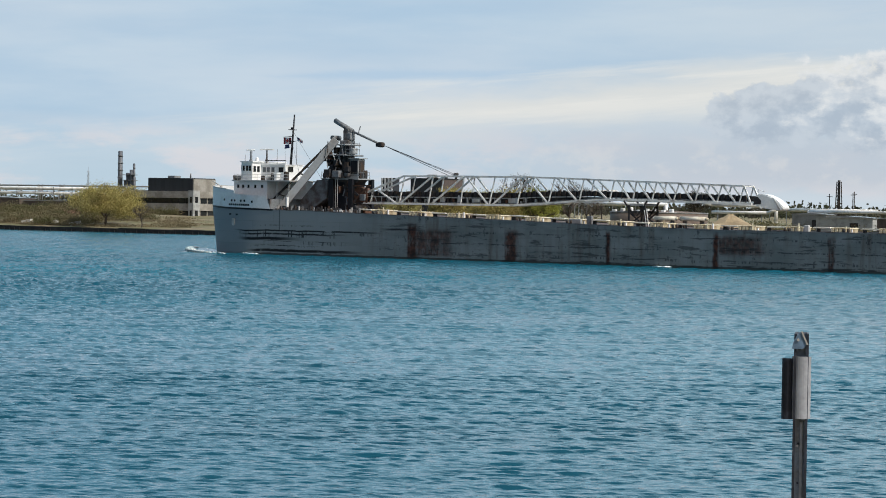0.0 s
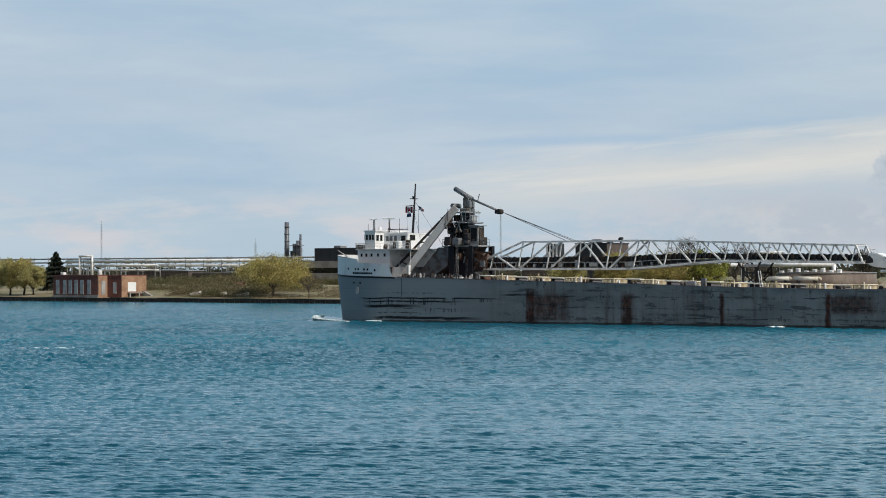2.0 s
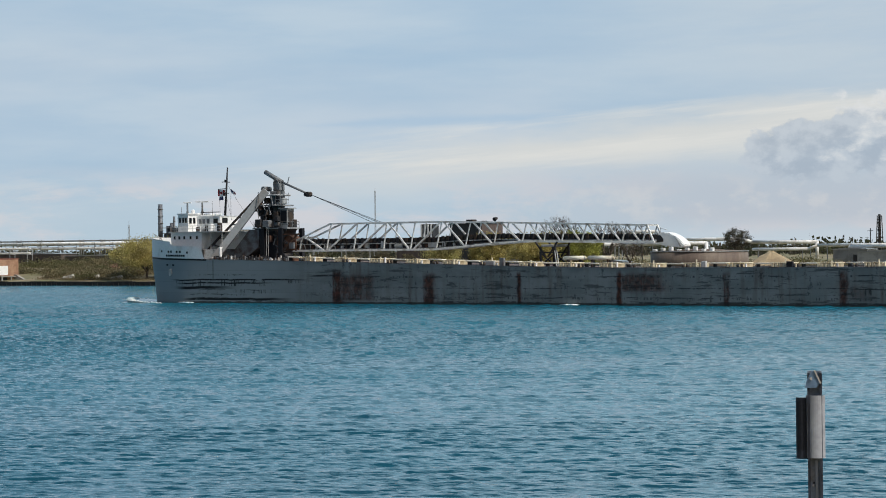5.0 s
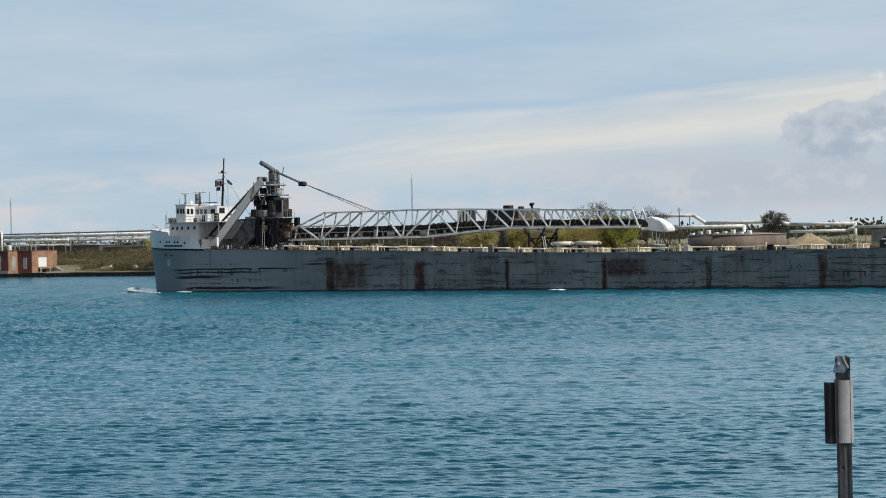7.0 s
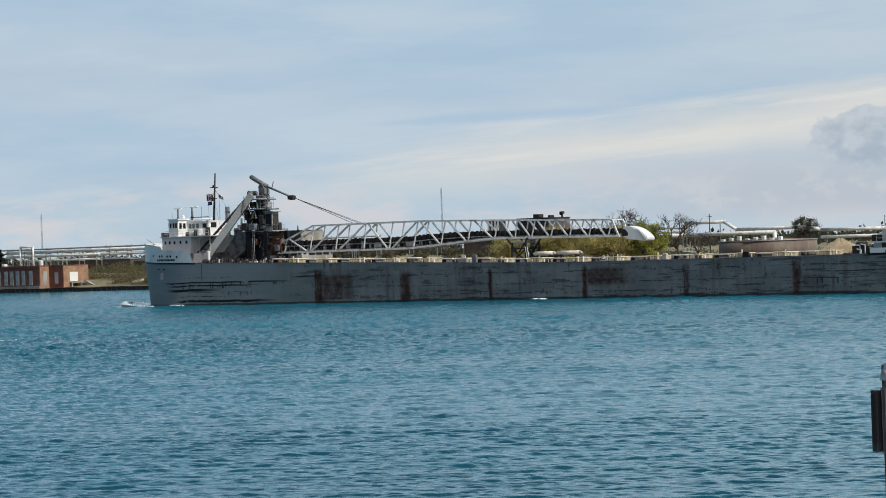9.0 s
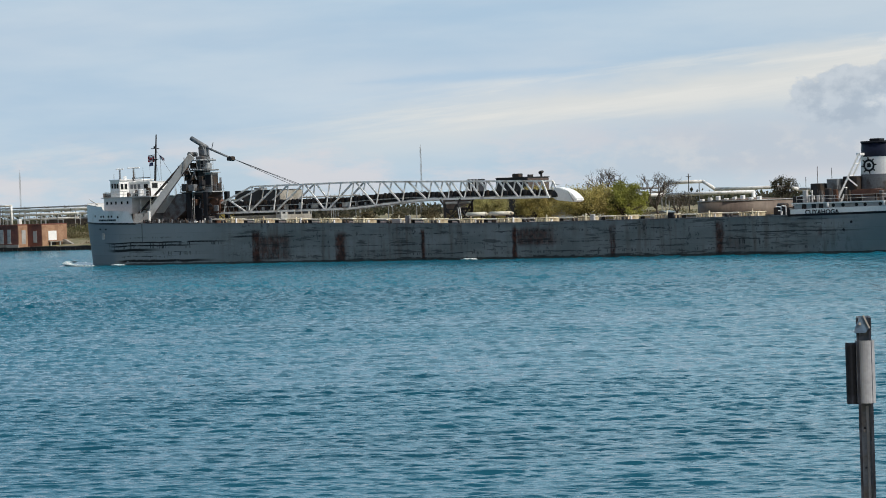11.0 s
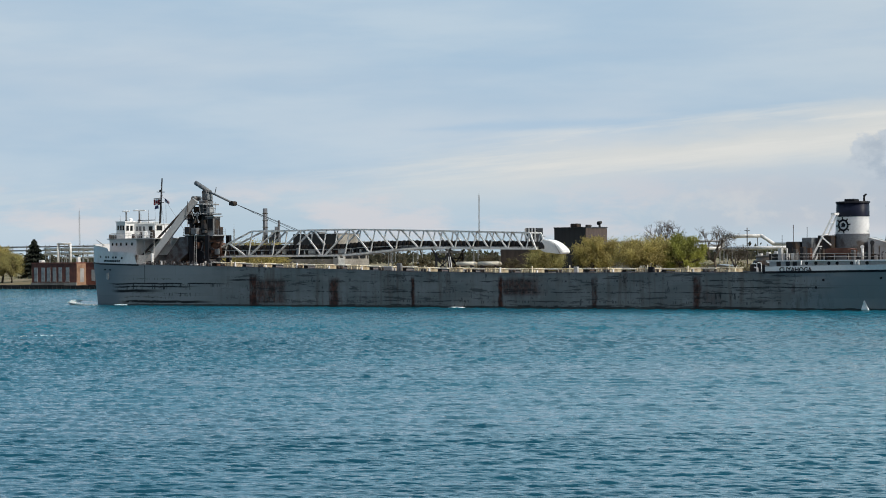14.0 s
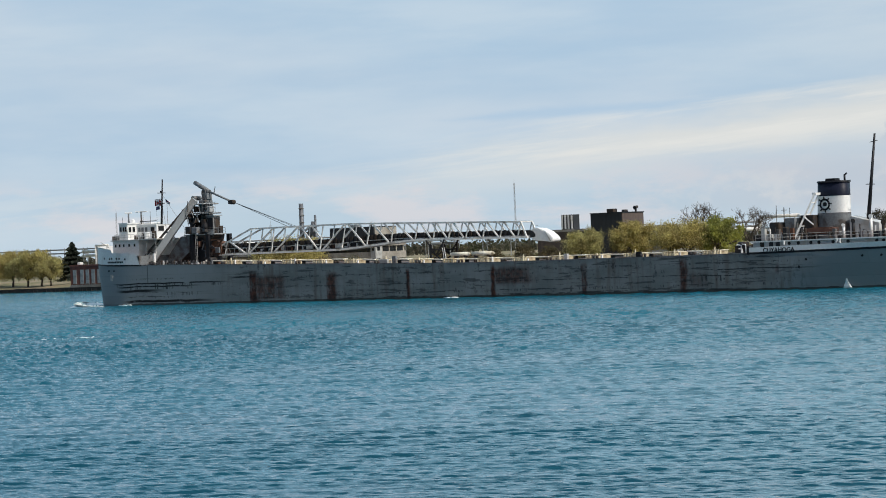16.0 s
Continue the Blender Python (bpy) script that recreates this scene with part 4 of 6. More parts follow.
        part("gear_casing", box(B(), s0, s0 + w, y0, y0 + rng.uniform(0.5, 1.5), z0, z0 + h, bevel=0.05), rng.choice((DARK, DARK, DARK, BLACK, STEEL, RUSTY)), ship)
    for i in range(12):
        s0, z0 = rng.uniform(-22.8, -18.0), rng.uniform(13.2, 17.4)
        part("gear_pipe", rod(B(), (s0, 5.9, z0), (s0 + rng.uniform(-1.2, 1.2), 6.1, z0 + rng.uniform(0.6, 2.2)), 0.07, sides=5), rng.choice((DARK, STEEL, LEG)), ship)
    for i in range(14):
        s0, z0 = rng.uniform(-18.6, -12.2), rng.uniform(8.4, 11.6)
        part("gear_strut", beam(B(), (s0, 6.2, z0), (s0 + rng.uniform(-1.6, 1.8), 6.5, z0 + rng.uniform(-1.0, 1.4)), 0.16, 0.2), rng.choice((RUSTY, DARK, DARK, STEEL)), ship)
    part("hopper_skirt", prism(B(), [(-18.4, 12.9), (-15.4, 12.9), (-17.0, 11.9), (-18.0, 9.4), (-18.4, 9.4)], 6.9, 9.6), DARK, ship)
    # hopper works under the platform, coloured dark for the shade there
    part("hopper", prism(B(), [(-22.0, 12.9), (-17.4, 12.9), (-18.4, 9.8), (-18.4, 7.5), (-21.6, 7.5), (-21.6, 9.6)], 7.0, 11.6), BLACK, ship, "dark hopper under the platform")
    part("machine_room", box(B(), -26.0, -22.2, 8.4, 11.6, 7.4, 10.4, bevel=0.1), DARK, ship)
    frame_parts = [((-17.6, 6.4, 11.9), (-12.6, 6.4, 11.9)), ((-17.4, 6.4, 7.4), (-17.4, 6.4, 12.6)), ((-13.4, 6.4, 9.0), (-13.4, 6.4, 12.0)), ((-17.4, 6.4, 8.3), (-13.0, 6.4, 11.8))]
    for a, b in frame_parts:
        part("hinge_frame", beam(B(), a, b, 0.22, 0.24), RUSTY, ship)
    part("drum", rod(B(), (-15.8, 7.4, 10.2), (-15.8, 9.4, 10.2), 1.5, sides=18), RUSTY, ship, "rusty brown slewing drum")
    part("winch_bed", box(B(), -17.0, -11.6, 3.4, 5.6, 7.1, 7.7, bevel=0.1), RUSTY, ship)
    part("winch", rod(B(), (-13.8, 3.4, 8.1), (-13.8, 5.2, 8.1), 0.5, sides=14), DARK, ship)
    part("hinge_bracket", box(B(), -19.2, -17.6, 7.4, 8.0, 8.2, 12.4, bevel=0.1), RUSTY, ship)
    for x in (-19.6, -19.2):
        part("ladder_rail", beam(B(), (x, 5.9, 7.5), (x, 5.9, 13.0), 0.06, 0.06), PALE, ship)
    # topping arm with its sheaves
    bm = rod(B(), (-22.4, MID, 23.0), (-18.6, MID, 21.1), 0.42, sides=10)
    rod(bm, (-18.6, MID, 21.1), (-12.6, MID, 18.9), 0.2, sides=8)
    rod(bm, (-19.6, MID - 0.6, 21.0), (-19.6, MID + 0.6, 21.0), 0.6, sides=14)
    rod(bm, (-22.2, MID - 1.0, 20.0), (-22.2, MID + 1.0, 20.0), 0.45, sides=10)
    rod(bm, (-17.4, MID, 20.8), (-17.0, MID, 22.0), 0.08)
    arm = part("topping_arm", bm, STEEL, ship, "dark grey topping arm with sheaves")
    part("sheave_block", rod(box(B(), -13.5, -12.0, MID - 0.4, MID + 0.4, 18.5, 19.2, bevel=0.12), (-12.6, MID - 0.5, 18.85), (-12.6, MID + 0.5, 18.85), 0.45, sides=12), DARK, arm)
    for y, s, z in ((MID, 3.9, 13.55), (MID, 3.2, 13.55), (MID, 1.9, 13.55)):
        part("cable", rod(B(), (-12.2, MID, 18.8), (s, y, z), 0.045, sides=5), CABLE, arm)


TOP = ([-18.9, -6.6, 17.0, 25.0, 57.0], [9.06, 13.6, 13.6, 13.4, 12.45])
LOW = ([-19.8, 15.3, 21, 26.2, 33, 45, 57.5], [9.0, 9.0, 9.35, 9.75, 10.15, 10.0, 9.8])


def build_boom():
    boom = part("boom_belly", B(), TRUSS, ship, "white lattice unloading boom with a dark conveyor belt")
    tz, lz = (lambda s: float(np.interp(s, *TOP))), (lambda s: float(np.interp(s, *LOW)))
    posts = ((-13.5, -12.9), (-7.5, -6.4), (-1.5, -0.6), (4.95, 5.6), (10.6, 11.7), (16.0, 17.2), (22.0, 23.1), (27.8, 28.6), (33.4, 34.2), (37.6, 38.2), (41.0, 41.8), (44.8, 45.8), (48.6, 49.4), (52.4, 53.2), (56.2, 57.0))
    rising = ((-7.3, -0.7), (-0.9, 5.5), (11.2, 17.0))
    falling = ((-12.4, -8.0), (6.0, 10.4), (17.6, 21.9), (23.6, 27.4), (29.2, 33.0), (34.8, 37.2), (38.4, 40.8), (42.2, 44.6), (46.0, 48.3), (49.7, 52.2), (53.4, 55.7), (57.0, 58.2))
    for y in (7.6, 10.7):
        for a, b in zip(TOP[0], TOP[0][1:]):
            part("top_chord", beam(B(), (a, y, tz(a)), (b, y, tz(b)), 0.24, 0.27), TRUSS, boom)
        xs = [-19.8, -8.6, 3.5, 15.3, 18, 21, 23.5, 26.2, 29.5, 33, 38, 45, 52, 58.4]
        for a, b in zip(xs, xs[1:]):
            part("bottom_chord", beam(B(), (a, y, lz(a)), (b, y, lz(b)), 0.35, 0.34), TRUSS, boom)
        for a, b in posts:
            part("upright", beam(B(), (a, y, lz(a)), (b, y, tz(b)), 0.17, 0.17), TRUSS, boom)
        for a, b in rising:
            part("diagonal", beam(B(), (a, y, lz(a)), (b, y, tz(b)), 0.26, 0.26), TRUSS, boom)
        for a, b in falling:
            part("diagonal", beam(B(), (a, y, tz(a)), (b, y, lz(b)), 0.24, 0.24), TRUSS, boom)
    bm = B()
    tops = [b for a, b in posts[1:]]
    for a in tops:
        beam(bm, (a, 7.6, tz(a)), (a, 10.7, tz(a)), 0.14, 0.14)
    for a, b in zip(tops, tops[1:]):
        beam(bm, (a, 7.6, tz(a)), (b, 10.7, tz(b)), 0.08, 0.08)
    part("cross_brace", bm, TRUSS, boom)
    # belt on idlers above, its return strand below, walkway with stanchions and pipes
    bz = lambda s: lz(s) + (1.62 if s < 20 else 1.62 - 0.8 * min(1, (s - 20) / 14))
    xs = list(np.linspace(-18.5, 58.5, 44))
    part("conveyor_belt", ribbon(B(), [(s, MID, bz(s)) for s in xs], 2.0, 0.72), RUBBER, boom, "dark rubber conveyor belt")
    part("return_belt", ribbon(B(), [(s, MID, lz(s) + 0.42) for s in xs], 1.8, 0.3), RUBBER, boom)
    part("idler_rail", ribbon(B(), [(s, 7.95, bz(s) - 0.52) for s in xs], 0.12, 0.14), PALE, boom)
    rng = random.Random(3)
    dark, pale, brown = B(), B(), B()
    for s in np.arange(-18, 58.0, 0.95):
        box(dark, s - 0.2, s + 0.2, 7.8, 8.1, bz(s) - 0.4, bz(s) + 0.36 + 0.2 * rng.random())
        rod(dark, (s, 7.8, bz(s) + 0.3), (s, 10.5, bz(s) + 0.3), 0.09, sides=5)
        if s < 24:
            w, h = rng.uniform(0.12, 0.5), rng.uniform(0.3, 1.0)
            box(rng.choice((dark, dark, dark, brown, pale)), s - w / 2 + 0.3, s + w / 2 + 0.3, 7.9, 8.4, lz(s) + 0.2, lz(s) + 0.25 + h)
        beam(dark if rng.random() < 0.7 else pale, (s, 7.9, lz(s) + 0.1), (s + rng.choice((-0.5, 0.0, 0.5)), 7.9, bz(s) - 0.4), 0.08, 0.09)
    tagged(part("idler_frame", dark, DARK, boom), kind="stuff")
    tagged(part("idler_bracket", pale, PALE, boom), kind="stuff")
    tagged(part("drive_gear", brown, RUSTY, boom), kind="stuff")
    inner = [s for s in xs if s < 27]
    # solid strip added to darken the boom's inside and block the view through
    part("dark_infill", ribbon(B(), [(s, 10.4, lz(s) + 0.75) for s in inner], 0.06, 1.0), DARK, boom, "dark strip filling the far side of the boom")
    part("walkway", ribbon(B(), [(s, 7.85, lz(s) + 0.3) for s in xs], 0.5, 0.06), STEEL, boom)
    for s, w, h in ((0.9, 0.6, 1.3), (4.6, 0.9, 1.2), (7.8, 1.6, 0.7), (14.8, 1.4, 0.8), (12.4, 0.7, 0.6)):
        part("motor_housing", box(B(), s - w / 2, s + w / 2, 7.8, 8.6, lz(s) + 0.3, lz(s) + 0.3 + h, bevel=0.12), PALE, boom)
    # rounded discharge hood
    bm = B()
    prism(bm, [(58.7, 9.6), (58.7, 11.0), (59.4, 11.35), (60.5, 11.2), (61.7, 10.75), (62.8, 10.0), (63.4, 9.35), (63.3, 8.95), (62.8, 8.85), (59.6, 9.2)], 8.0, 10.3)
    bmesh.ops.bevel(bm, geom=list(bm.edges), offset=0.12, segments=2, affect="EDGES")
    hood = part("discharge_hood", bm, WHITE, boom, "white rounded discharge hood")
    part("hood_opening", prism(B(), [(58.5, 9.7), (58.5, 10.7), (59.1, 10.9), (59.7, 10.3), (59.7, 9.8)], 7.93, 8.02), DARK, hood)
    part("hood_seam", prism(B(), [(61.6, 10.72), (61.85, 10.62), (63.0, 9.0), (62.7, 9.0)], 7.96, 8.02), PALE, hood)
    part("hood_rail", beam(beam(B(), (59.0, 8.2, 11.9), (60.2, 8.2, 11.7), 0.08, 0.08), (59.1, 8.2, 11.1), (59.1, 8.2, 12.1), 0.08, 0.08), WHITE, hood)
    # boom rest on deck: braced dark crutch
    rest = part("boom_rest", box(B(), 37.4, 39.9, 7.0, 11.3, 9.2, 9.6, bevel=0.08), LEG, ship, "braced steel crutch under the boom")
    for y in (7.2, 11.1):
        for a, b, w in (((36.2, 10.0), (38.2, 7.6), 0.23), ((40.4, 10.0), (38.6, 7.6), 0.23), ((37.2, 9.3), (37.2, deck_z(37) - 0.1), 0.28), ((40.0, 9.3), (40.0, deck_z(40) - 0.1), 0.28), ((37.2, 8.2), (40.0, deck_z(40) + 0.1), 0.18), ((40.0, 8.2), (37.2, deck_z(37) + 0.1), 0.18), ((37.0, 8.3), (40.2, 8.3), 0.25)):
            part("strut", beam(B(), (a[0], y, a[1]), (b[0], y, b[1]), w, w), DARK, rest)
    part("ladder", beam(beam(B(), (40.5, 6.9, deck_z(40)), (40.1, 6.9, 8.6), 0.1, 0.1), (40.9, 6.9, deck_z(40)), (40.5, 6.9, 8.6), 0.1, 0.1), WHITE, rest)
    # two long covered tanks on stands abaft it
    for s0, s1 in ((41.6, 45.4), (46.2, 50.6)):
        bm = rod(B(), (s0, 7.6, 7.35), (s1, 7.6, 7.35), 0.36, sides=12)
        rod(bm, (s0 - 0.35, 7.6, 7.32), (s0, 7.6, 7.35), 0.15, 0.36, sides=12)
        rod(bm, (s1, 7.6, 7.35), (s1 + 0.4, 7.6, 7.32), 0.36, 0.15, sides=12)
        tank = part("deck_tank", bm, COVER, ship, "pale covered tank on a stand")
        for x in (s0 + 0.7, s1 - 0.7):
            part("stand", box(B(), x - 0.15, x + 0.15, 7.2, 8.0, deck_z(x) - 0.1, 7.1), DARK, tank)


def build_hatches():
    """Hatch coamings in a row, with covers, ribs and the side rail."""
    first = None
    at = [-7.75 + 7.57 * i for i in range(15)]
    rng = random.Random(11)
    for i, s in enumerate(at):
        z = deck_z(s) - 0.06
        m = pose(s, 0, z, 0, -math.degrees(math.atan2(deck_z(s + 2) - deck_z(s - 2), 4)), 0)
        if first is None:
            # coaming body in a darker cream than its ribs and lid
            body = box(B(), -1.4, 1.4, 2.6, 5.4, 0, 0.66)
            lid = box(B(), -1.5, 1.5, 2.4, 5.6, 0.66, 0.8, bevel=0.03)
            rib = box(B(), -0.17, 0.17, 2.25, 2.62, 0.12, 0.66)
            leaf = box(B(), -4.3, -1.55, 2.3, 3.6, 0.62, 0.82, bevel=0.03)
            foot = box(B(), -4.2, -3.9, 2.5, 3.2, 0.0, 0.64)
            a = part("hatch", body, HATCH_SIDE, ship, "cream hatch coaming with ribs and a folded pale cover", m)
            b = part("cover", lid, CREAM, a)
            c = part("rib", rib, CREAM, a, m=pose(-1.2, 0, 0))
            d = part("cover_leaf", leaf, COVER, a)
            e = part("foot", foot, DARK, a)
            first = [q.data for q in (a, b, c, d, e)]
        else:
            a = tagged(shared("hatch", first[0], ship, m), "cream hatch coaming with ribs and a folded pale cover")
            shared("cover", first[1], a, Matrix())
            shared("rib", first[2], a, pose(-1.2, 0, 0))
            shared("cover_leaf", first[3], a, pose(rng.uniform(-0.2, 0.1), 0, rng.uniform(-0.08, 0.08)))
            shared("foot", first[4], a, pose(rng.uniform(-0.1, 0.4), 0, 0))
        for k in (-0.6, 0.0, 0.6, 1.2):
            shared("rib", first[2], a, pose(k + rng.uniform(-0.08, 0.08), 0, rng.uniform(-0.08, 0.02)))
        part("vent_pipe", rod(B(), (s + 1.0, 2.2, deck_z(s + 1) - 0.1), (s + 1.0, 2.2, deck_z(s + 1) + 0.9 + rng.random() * 0.4), 0.11, sides=5), CREAM, ship)
        part("clip", box(B(), s + 1.7, s + 1.9, 2.3, 2.6, deck_z(s) - 0.1, deck_z(s) + rng.uniform(0.4, 0.9)), rng.choice((WHITE, CREAM, PALE)), ship)
    for s, w, h, mt in ((84.9, 1.0, 0.9, BLACK), (-16.2, 2.2, 0.3, WHITE), (-26.9, 0.3, 2.2, WHITE), (-24.3, 0.7, 0.6, DARK), (-27.6, 0.7, 0.7, DARK), (30.6, 2.2, 0.75, LEG), (33.2, 0.9, 1.3, STEEL), (70.4, 0.7, 1.0, PALE)):
        part("deck_fitting", box(B(), s - w / 2, s + w / 2, 1.8, 2.3, deck_z(s) - 0.08, deck_z(s) + h, bevel=0.05), mt, ship)
    for i in range(44):
        s, w, h = -28.6 + i * 0.4, rng.uniform(0.08, 0.36), rng.uniform(0.2, 0.95)
        part("deck_fitting", box(B(), s - w / 2, s + w / 2, 1.2 + i % 3 * 0.5, 1.5 + i % 3 * 0.5, deck_z(s) - 0.08, deck_z(s) + h, bevel=0.03), rng.choice((DARK, DARK, DARK, DARK, STEEL, STEEL, RUSTY, PALE)), ship)
    for s in np.arange(-26.5, 104, 9.4):
        part("bollard", rod(rod(B(), (s, 0.7, deck_z(s) - 0.1), (s, 0.7, deck_z(s) + 0.55), 0.2, 0.24, 8), (s + 0.7, 0.7, deck_z(s) - 0.1), (s + 0.7, 0.7, deck_z(s) + 0.55), 0.2, 0.24, 8), DARK, ship)


def build_stern():
    # white bulwark band, then the grey house side with its port lights
    bm = B()
    skin(bm, 106.9, STERN - 0.2, lambda s, k: deck_z(s) + 0.12 + (0.72 + 0.05 * (s > 110)) * k, 2, 44, out=0.015)
    band = part("bulwark", bm, WHITE, ship, "white band round the stern")
    bm = B()
    skin(bm, 107.4, STERN - 3.0, lambda s, k: 6.6 + 0.9 * k, 3, 40, out=-0.5)
    house_side = part("deckhouse", bm, PALE, ship, "pale grey after deckhouse with round port lights")
    bm = B()
    rim = [[bm.verts.new((s, MID + k * (half_beam(s, 7.5) - 0.35), 7.54)) for k in (-1, 1)] for s in np.linspace(107.2, 136.9, 40)]
    for p, q in zip(rim, rim[1:]):
        bm.faces.new((p[0], q[0], q[1], p[1]))
    part("boat_deck", bm, DECK, ship)
    bm = B()
    skin(bm, 106.9, STERN - 2.8, lambda s, k: 7.42 + 0.18 * k, 1, 40, out=-0.3)
    part("deck_edge", bm, WHITE, ship)
    part("house_front", box(B(), 107.3, 107.5, 0.6, BEAM - 0.6, 5.7, 7.5), PALE, ship)
    for s in (113.8, 115.4, 117.6, 119.0, 121.4, 123.9, 128.4, 129.4, 131.6, 132.8):
        z = 7.1
        y = MID - (half_beam(s, z) - 0.5) - 0.02
        bm = rod(B(), (s, y - 0.04, z), (s, y + 0.12, z), 0.27, sides=14)
        part("porthole", bm, GLASS, house_side)
    for s in (113.0, 122.2, 122.7):
        part("post", box(B(), s - 0.1, s + 0.1, 0.1, 0.35, 6.9, 7.5), WHITE, house_side)
    for s in (109.0, 110.6, 111.8):
        part("door", box(B(), s - 0.35, s + 0.35, 0.42, 0.6, 6.6, 7.4), DARK, house_side)
    for s, z in ((116.9, 4.6), (115.6, 3.5), (126.0, 4.9), (128.8, 4.9)):
        y = MID - half_beam(s, z)
        part("hull_port", rod(B(), (s, y - 0.05, z), (s, y + 0.2, z), 0.2, sides=12), BLACK, ship)
    part("overflow", prism(B(), [(122.3, 0.1), (123.6, 0.1), (123.1, 1.0), (122.9, 2.0), (122.7, 1.1)], MID - half_beam(122.8, 0.8) - 0.25, MID - half_beam(122.8, 0.8) + 0.1), FOAM, ship, "white water from an overboard discharge")
    # the name on the quarter
    cu = bpy.data.curves.new("ship_name", "FONT")
    cu.body, cu.size, cu.extrude, cu.offset, cu.align_x = "CUYAHOGA", 1.05, 0.012, 0.025, "CENTER"
    dg = bpy.data.objects.new("tmp", cu)
    me = bpy.data.meshes.new_from_object(dg)
    bpy.data.objects.remove(dg)
    me.materials.append(BLACK)
    name = new("ship_name", me)
    name.parent = band
    w = max(v.co.x for v in me.vertices) - min(v.co.x for v in me.vertices)
    name.matrix_basis = pose(112.2, -0.06, 5.86, 90, 0, 0) @ Matrix.Diagonal((5.6 / w, 0.9, 1, 1))
    # funnel
    def ring(z, grow=0.0):
        k = (z - 7.5) / 8.8
        c, l, w2 = 117.1 + 0.2 * k, 2.75 - 0.25 * k + grow, 1.7 - 0.15 * k + grow
        return [(c + l * math.copysign(abs(math.cos(q)) ** 0.72, math.cos(q)), MID - 0.6 + w2 * math.copysign(abs(math.sin(q)) ** 0.72, math.sin(q))) for q in np.linspace(0, 2 * math.pi, 29)[:-1]]

    def tube(z0, z1, grow=0.0, cap=False):
        bm = B()
        a, b = [bm.verts.new((*p, z0)) for p in ring(z0, grow)], [bm.verts.new((*p, z1)) for p in ring(z1, grow)]
        for i in range(28):
            f = bm.faces.new((a[i], a[(i + 1) % 28], b[(i + 1) % 28], b[i]))
            f.smooth = True
        if cap:
            bm.faces.new(b)
        return bm

    funnel = part("funnel", tube(7.5, 11.5), STEEL, ship, "funnel with grey base, white band and black top")
    part("funnel_band", tube(11.5, 14.1), WHITE, funnel, "white funnel band")
    part("funnel_top", tube(14.1, 16.35, 0.02, True), NAVY, funnel, "black funnel top")
    part("funnel_rim", tube(16.15, 16.42, 0.14, True), BLACK, funnel)
    part("cowl", box(B(), 116.2, 118.0, 7.8, 9.3, 16.4, 16.8, bevel=0.1), BLACK, funnel)
    part("exhaust", rod(rod(B(), (119.2, 8.6, 16.3), (119.2, 8.6, 17.3), 0.16, sides=8), (119.2, 8.6, 17.2), (119.6, 8.6, 17.5), 0.14, sides=8), BLACK, funnel)
    # the ship's wheel mark, lying on the near face
    y = min(p[1] for p in ring(12.8)) - 0.03
    bm = B()
    n = 32
    rings = [[bm.verts.new((116.5 + r * math.cos(2 * math.pi * i / n), y, 12.8 + r * math.sin(2 * math.pi * i / n))) for i in range(n)] for r in (0.62, 0.92)]
    for i in range(n):
        bm.faces.new((rings[0][i], rings[0][(i + 1) % n], rings[1][(i + 1) % n], rings[1][i]))
    for i in range(8):
        q = math.pi / 4 * i + 0.1
        c, d = math.cos(q), math.sin(q)
        box(bm, 0.85, 1.25, -0.02, 0.02, -0.1, 0.1, Matrix.Translation((116.5, y, 12.8)) @ Matrix.Rotation(-q, 4, "Y"))
    prism(bm, [(116.2, 12.55), (116.8, 12.55), (116.9, 12.9), (116.6, 13.2), (116.25, 13.1)], y - 0.02, y + 0.02)
    part("wheel_mark", bm, BLACK, funnel, "black ship's wheel emblem")
    # raking white davit frame before the funnel
    bm = B()
    for y in (5.6, 7.0):
        beam(bm, (112.3, y - 1.2, 7.5), (115.6, y, 14.6), 0.22, 0.26)
    beam(bm, (113.9, 4.9, 11.1), (115.3, 5.4, 9.8), 0.2, 0.2)
    for k in (0.3, 0.55, 0.8):
        a, b = Vector((112.3, 4.4, 7.5)).lerp(Vector((115.6, 5.6, 14.6)), k), Vector((112.3, 5.8, 7.5)).lerp(Vector((115.6, 7.0, 14.6)), k)
        rod(bm, a, b, 0.08, sides=5)
    box(bm, 115.2, 115.8, 5.5, 7.0, 14.35, 14.7)
    part("davit_frame", bm, WHITE, ship, "white raking frame at the funnel")
    # dark deck machinery and houses before the funnel
    for x0, x1, y0, y1, z1, mt in ((108.2, 110.0, 4, 12, 10.4, DARK), (110.4, 112.2, 5, 13, 11.0, STEEL), (112.6, 115.0, 6, 12.5, 11.3, DARK), (107.8, 109.0, 2.5, 4, 8.6, PALE), (111.0, 111.8, 3.2, 4, 9.6, DARK)):
        part("machinery_house", box(B(), x0, x1, y0, y1, 7.5, z1, bevel=0.1), mt, ship)
    rng = random.Random(19)
    for i in range(38):
        s0, h = rng.uniform(103.0, 115.5) if i % 3 else rng.uniform(119.5, 131.0), rng.uniform(0.4, 2.0)
        z0 = 7.5 if s0 > 107.2 else deck_z(s0) - 0.08
        y0 = rng.uniform(1.6, 4.4)
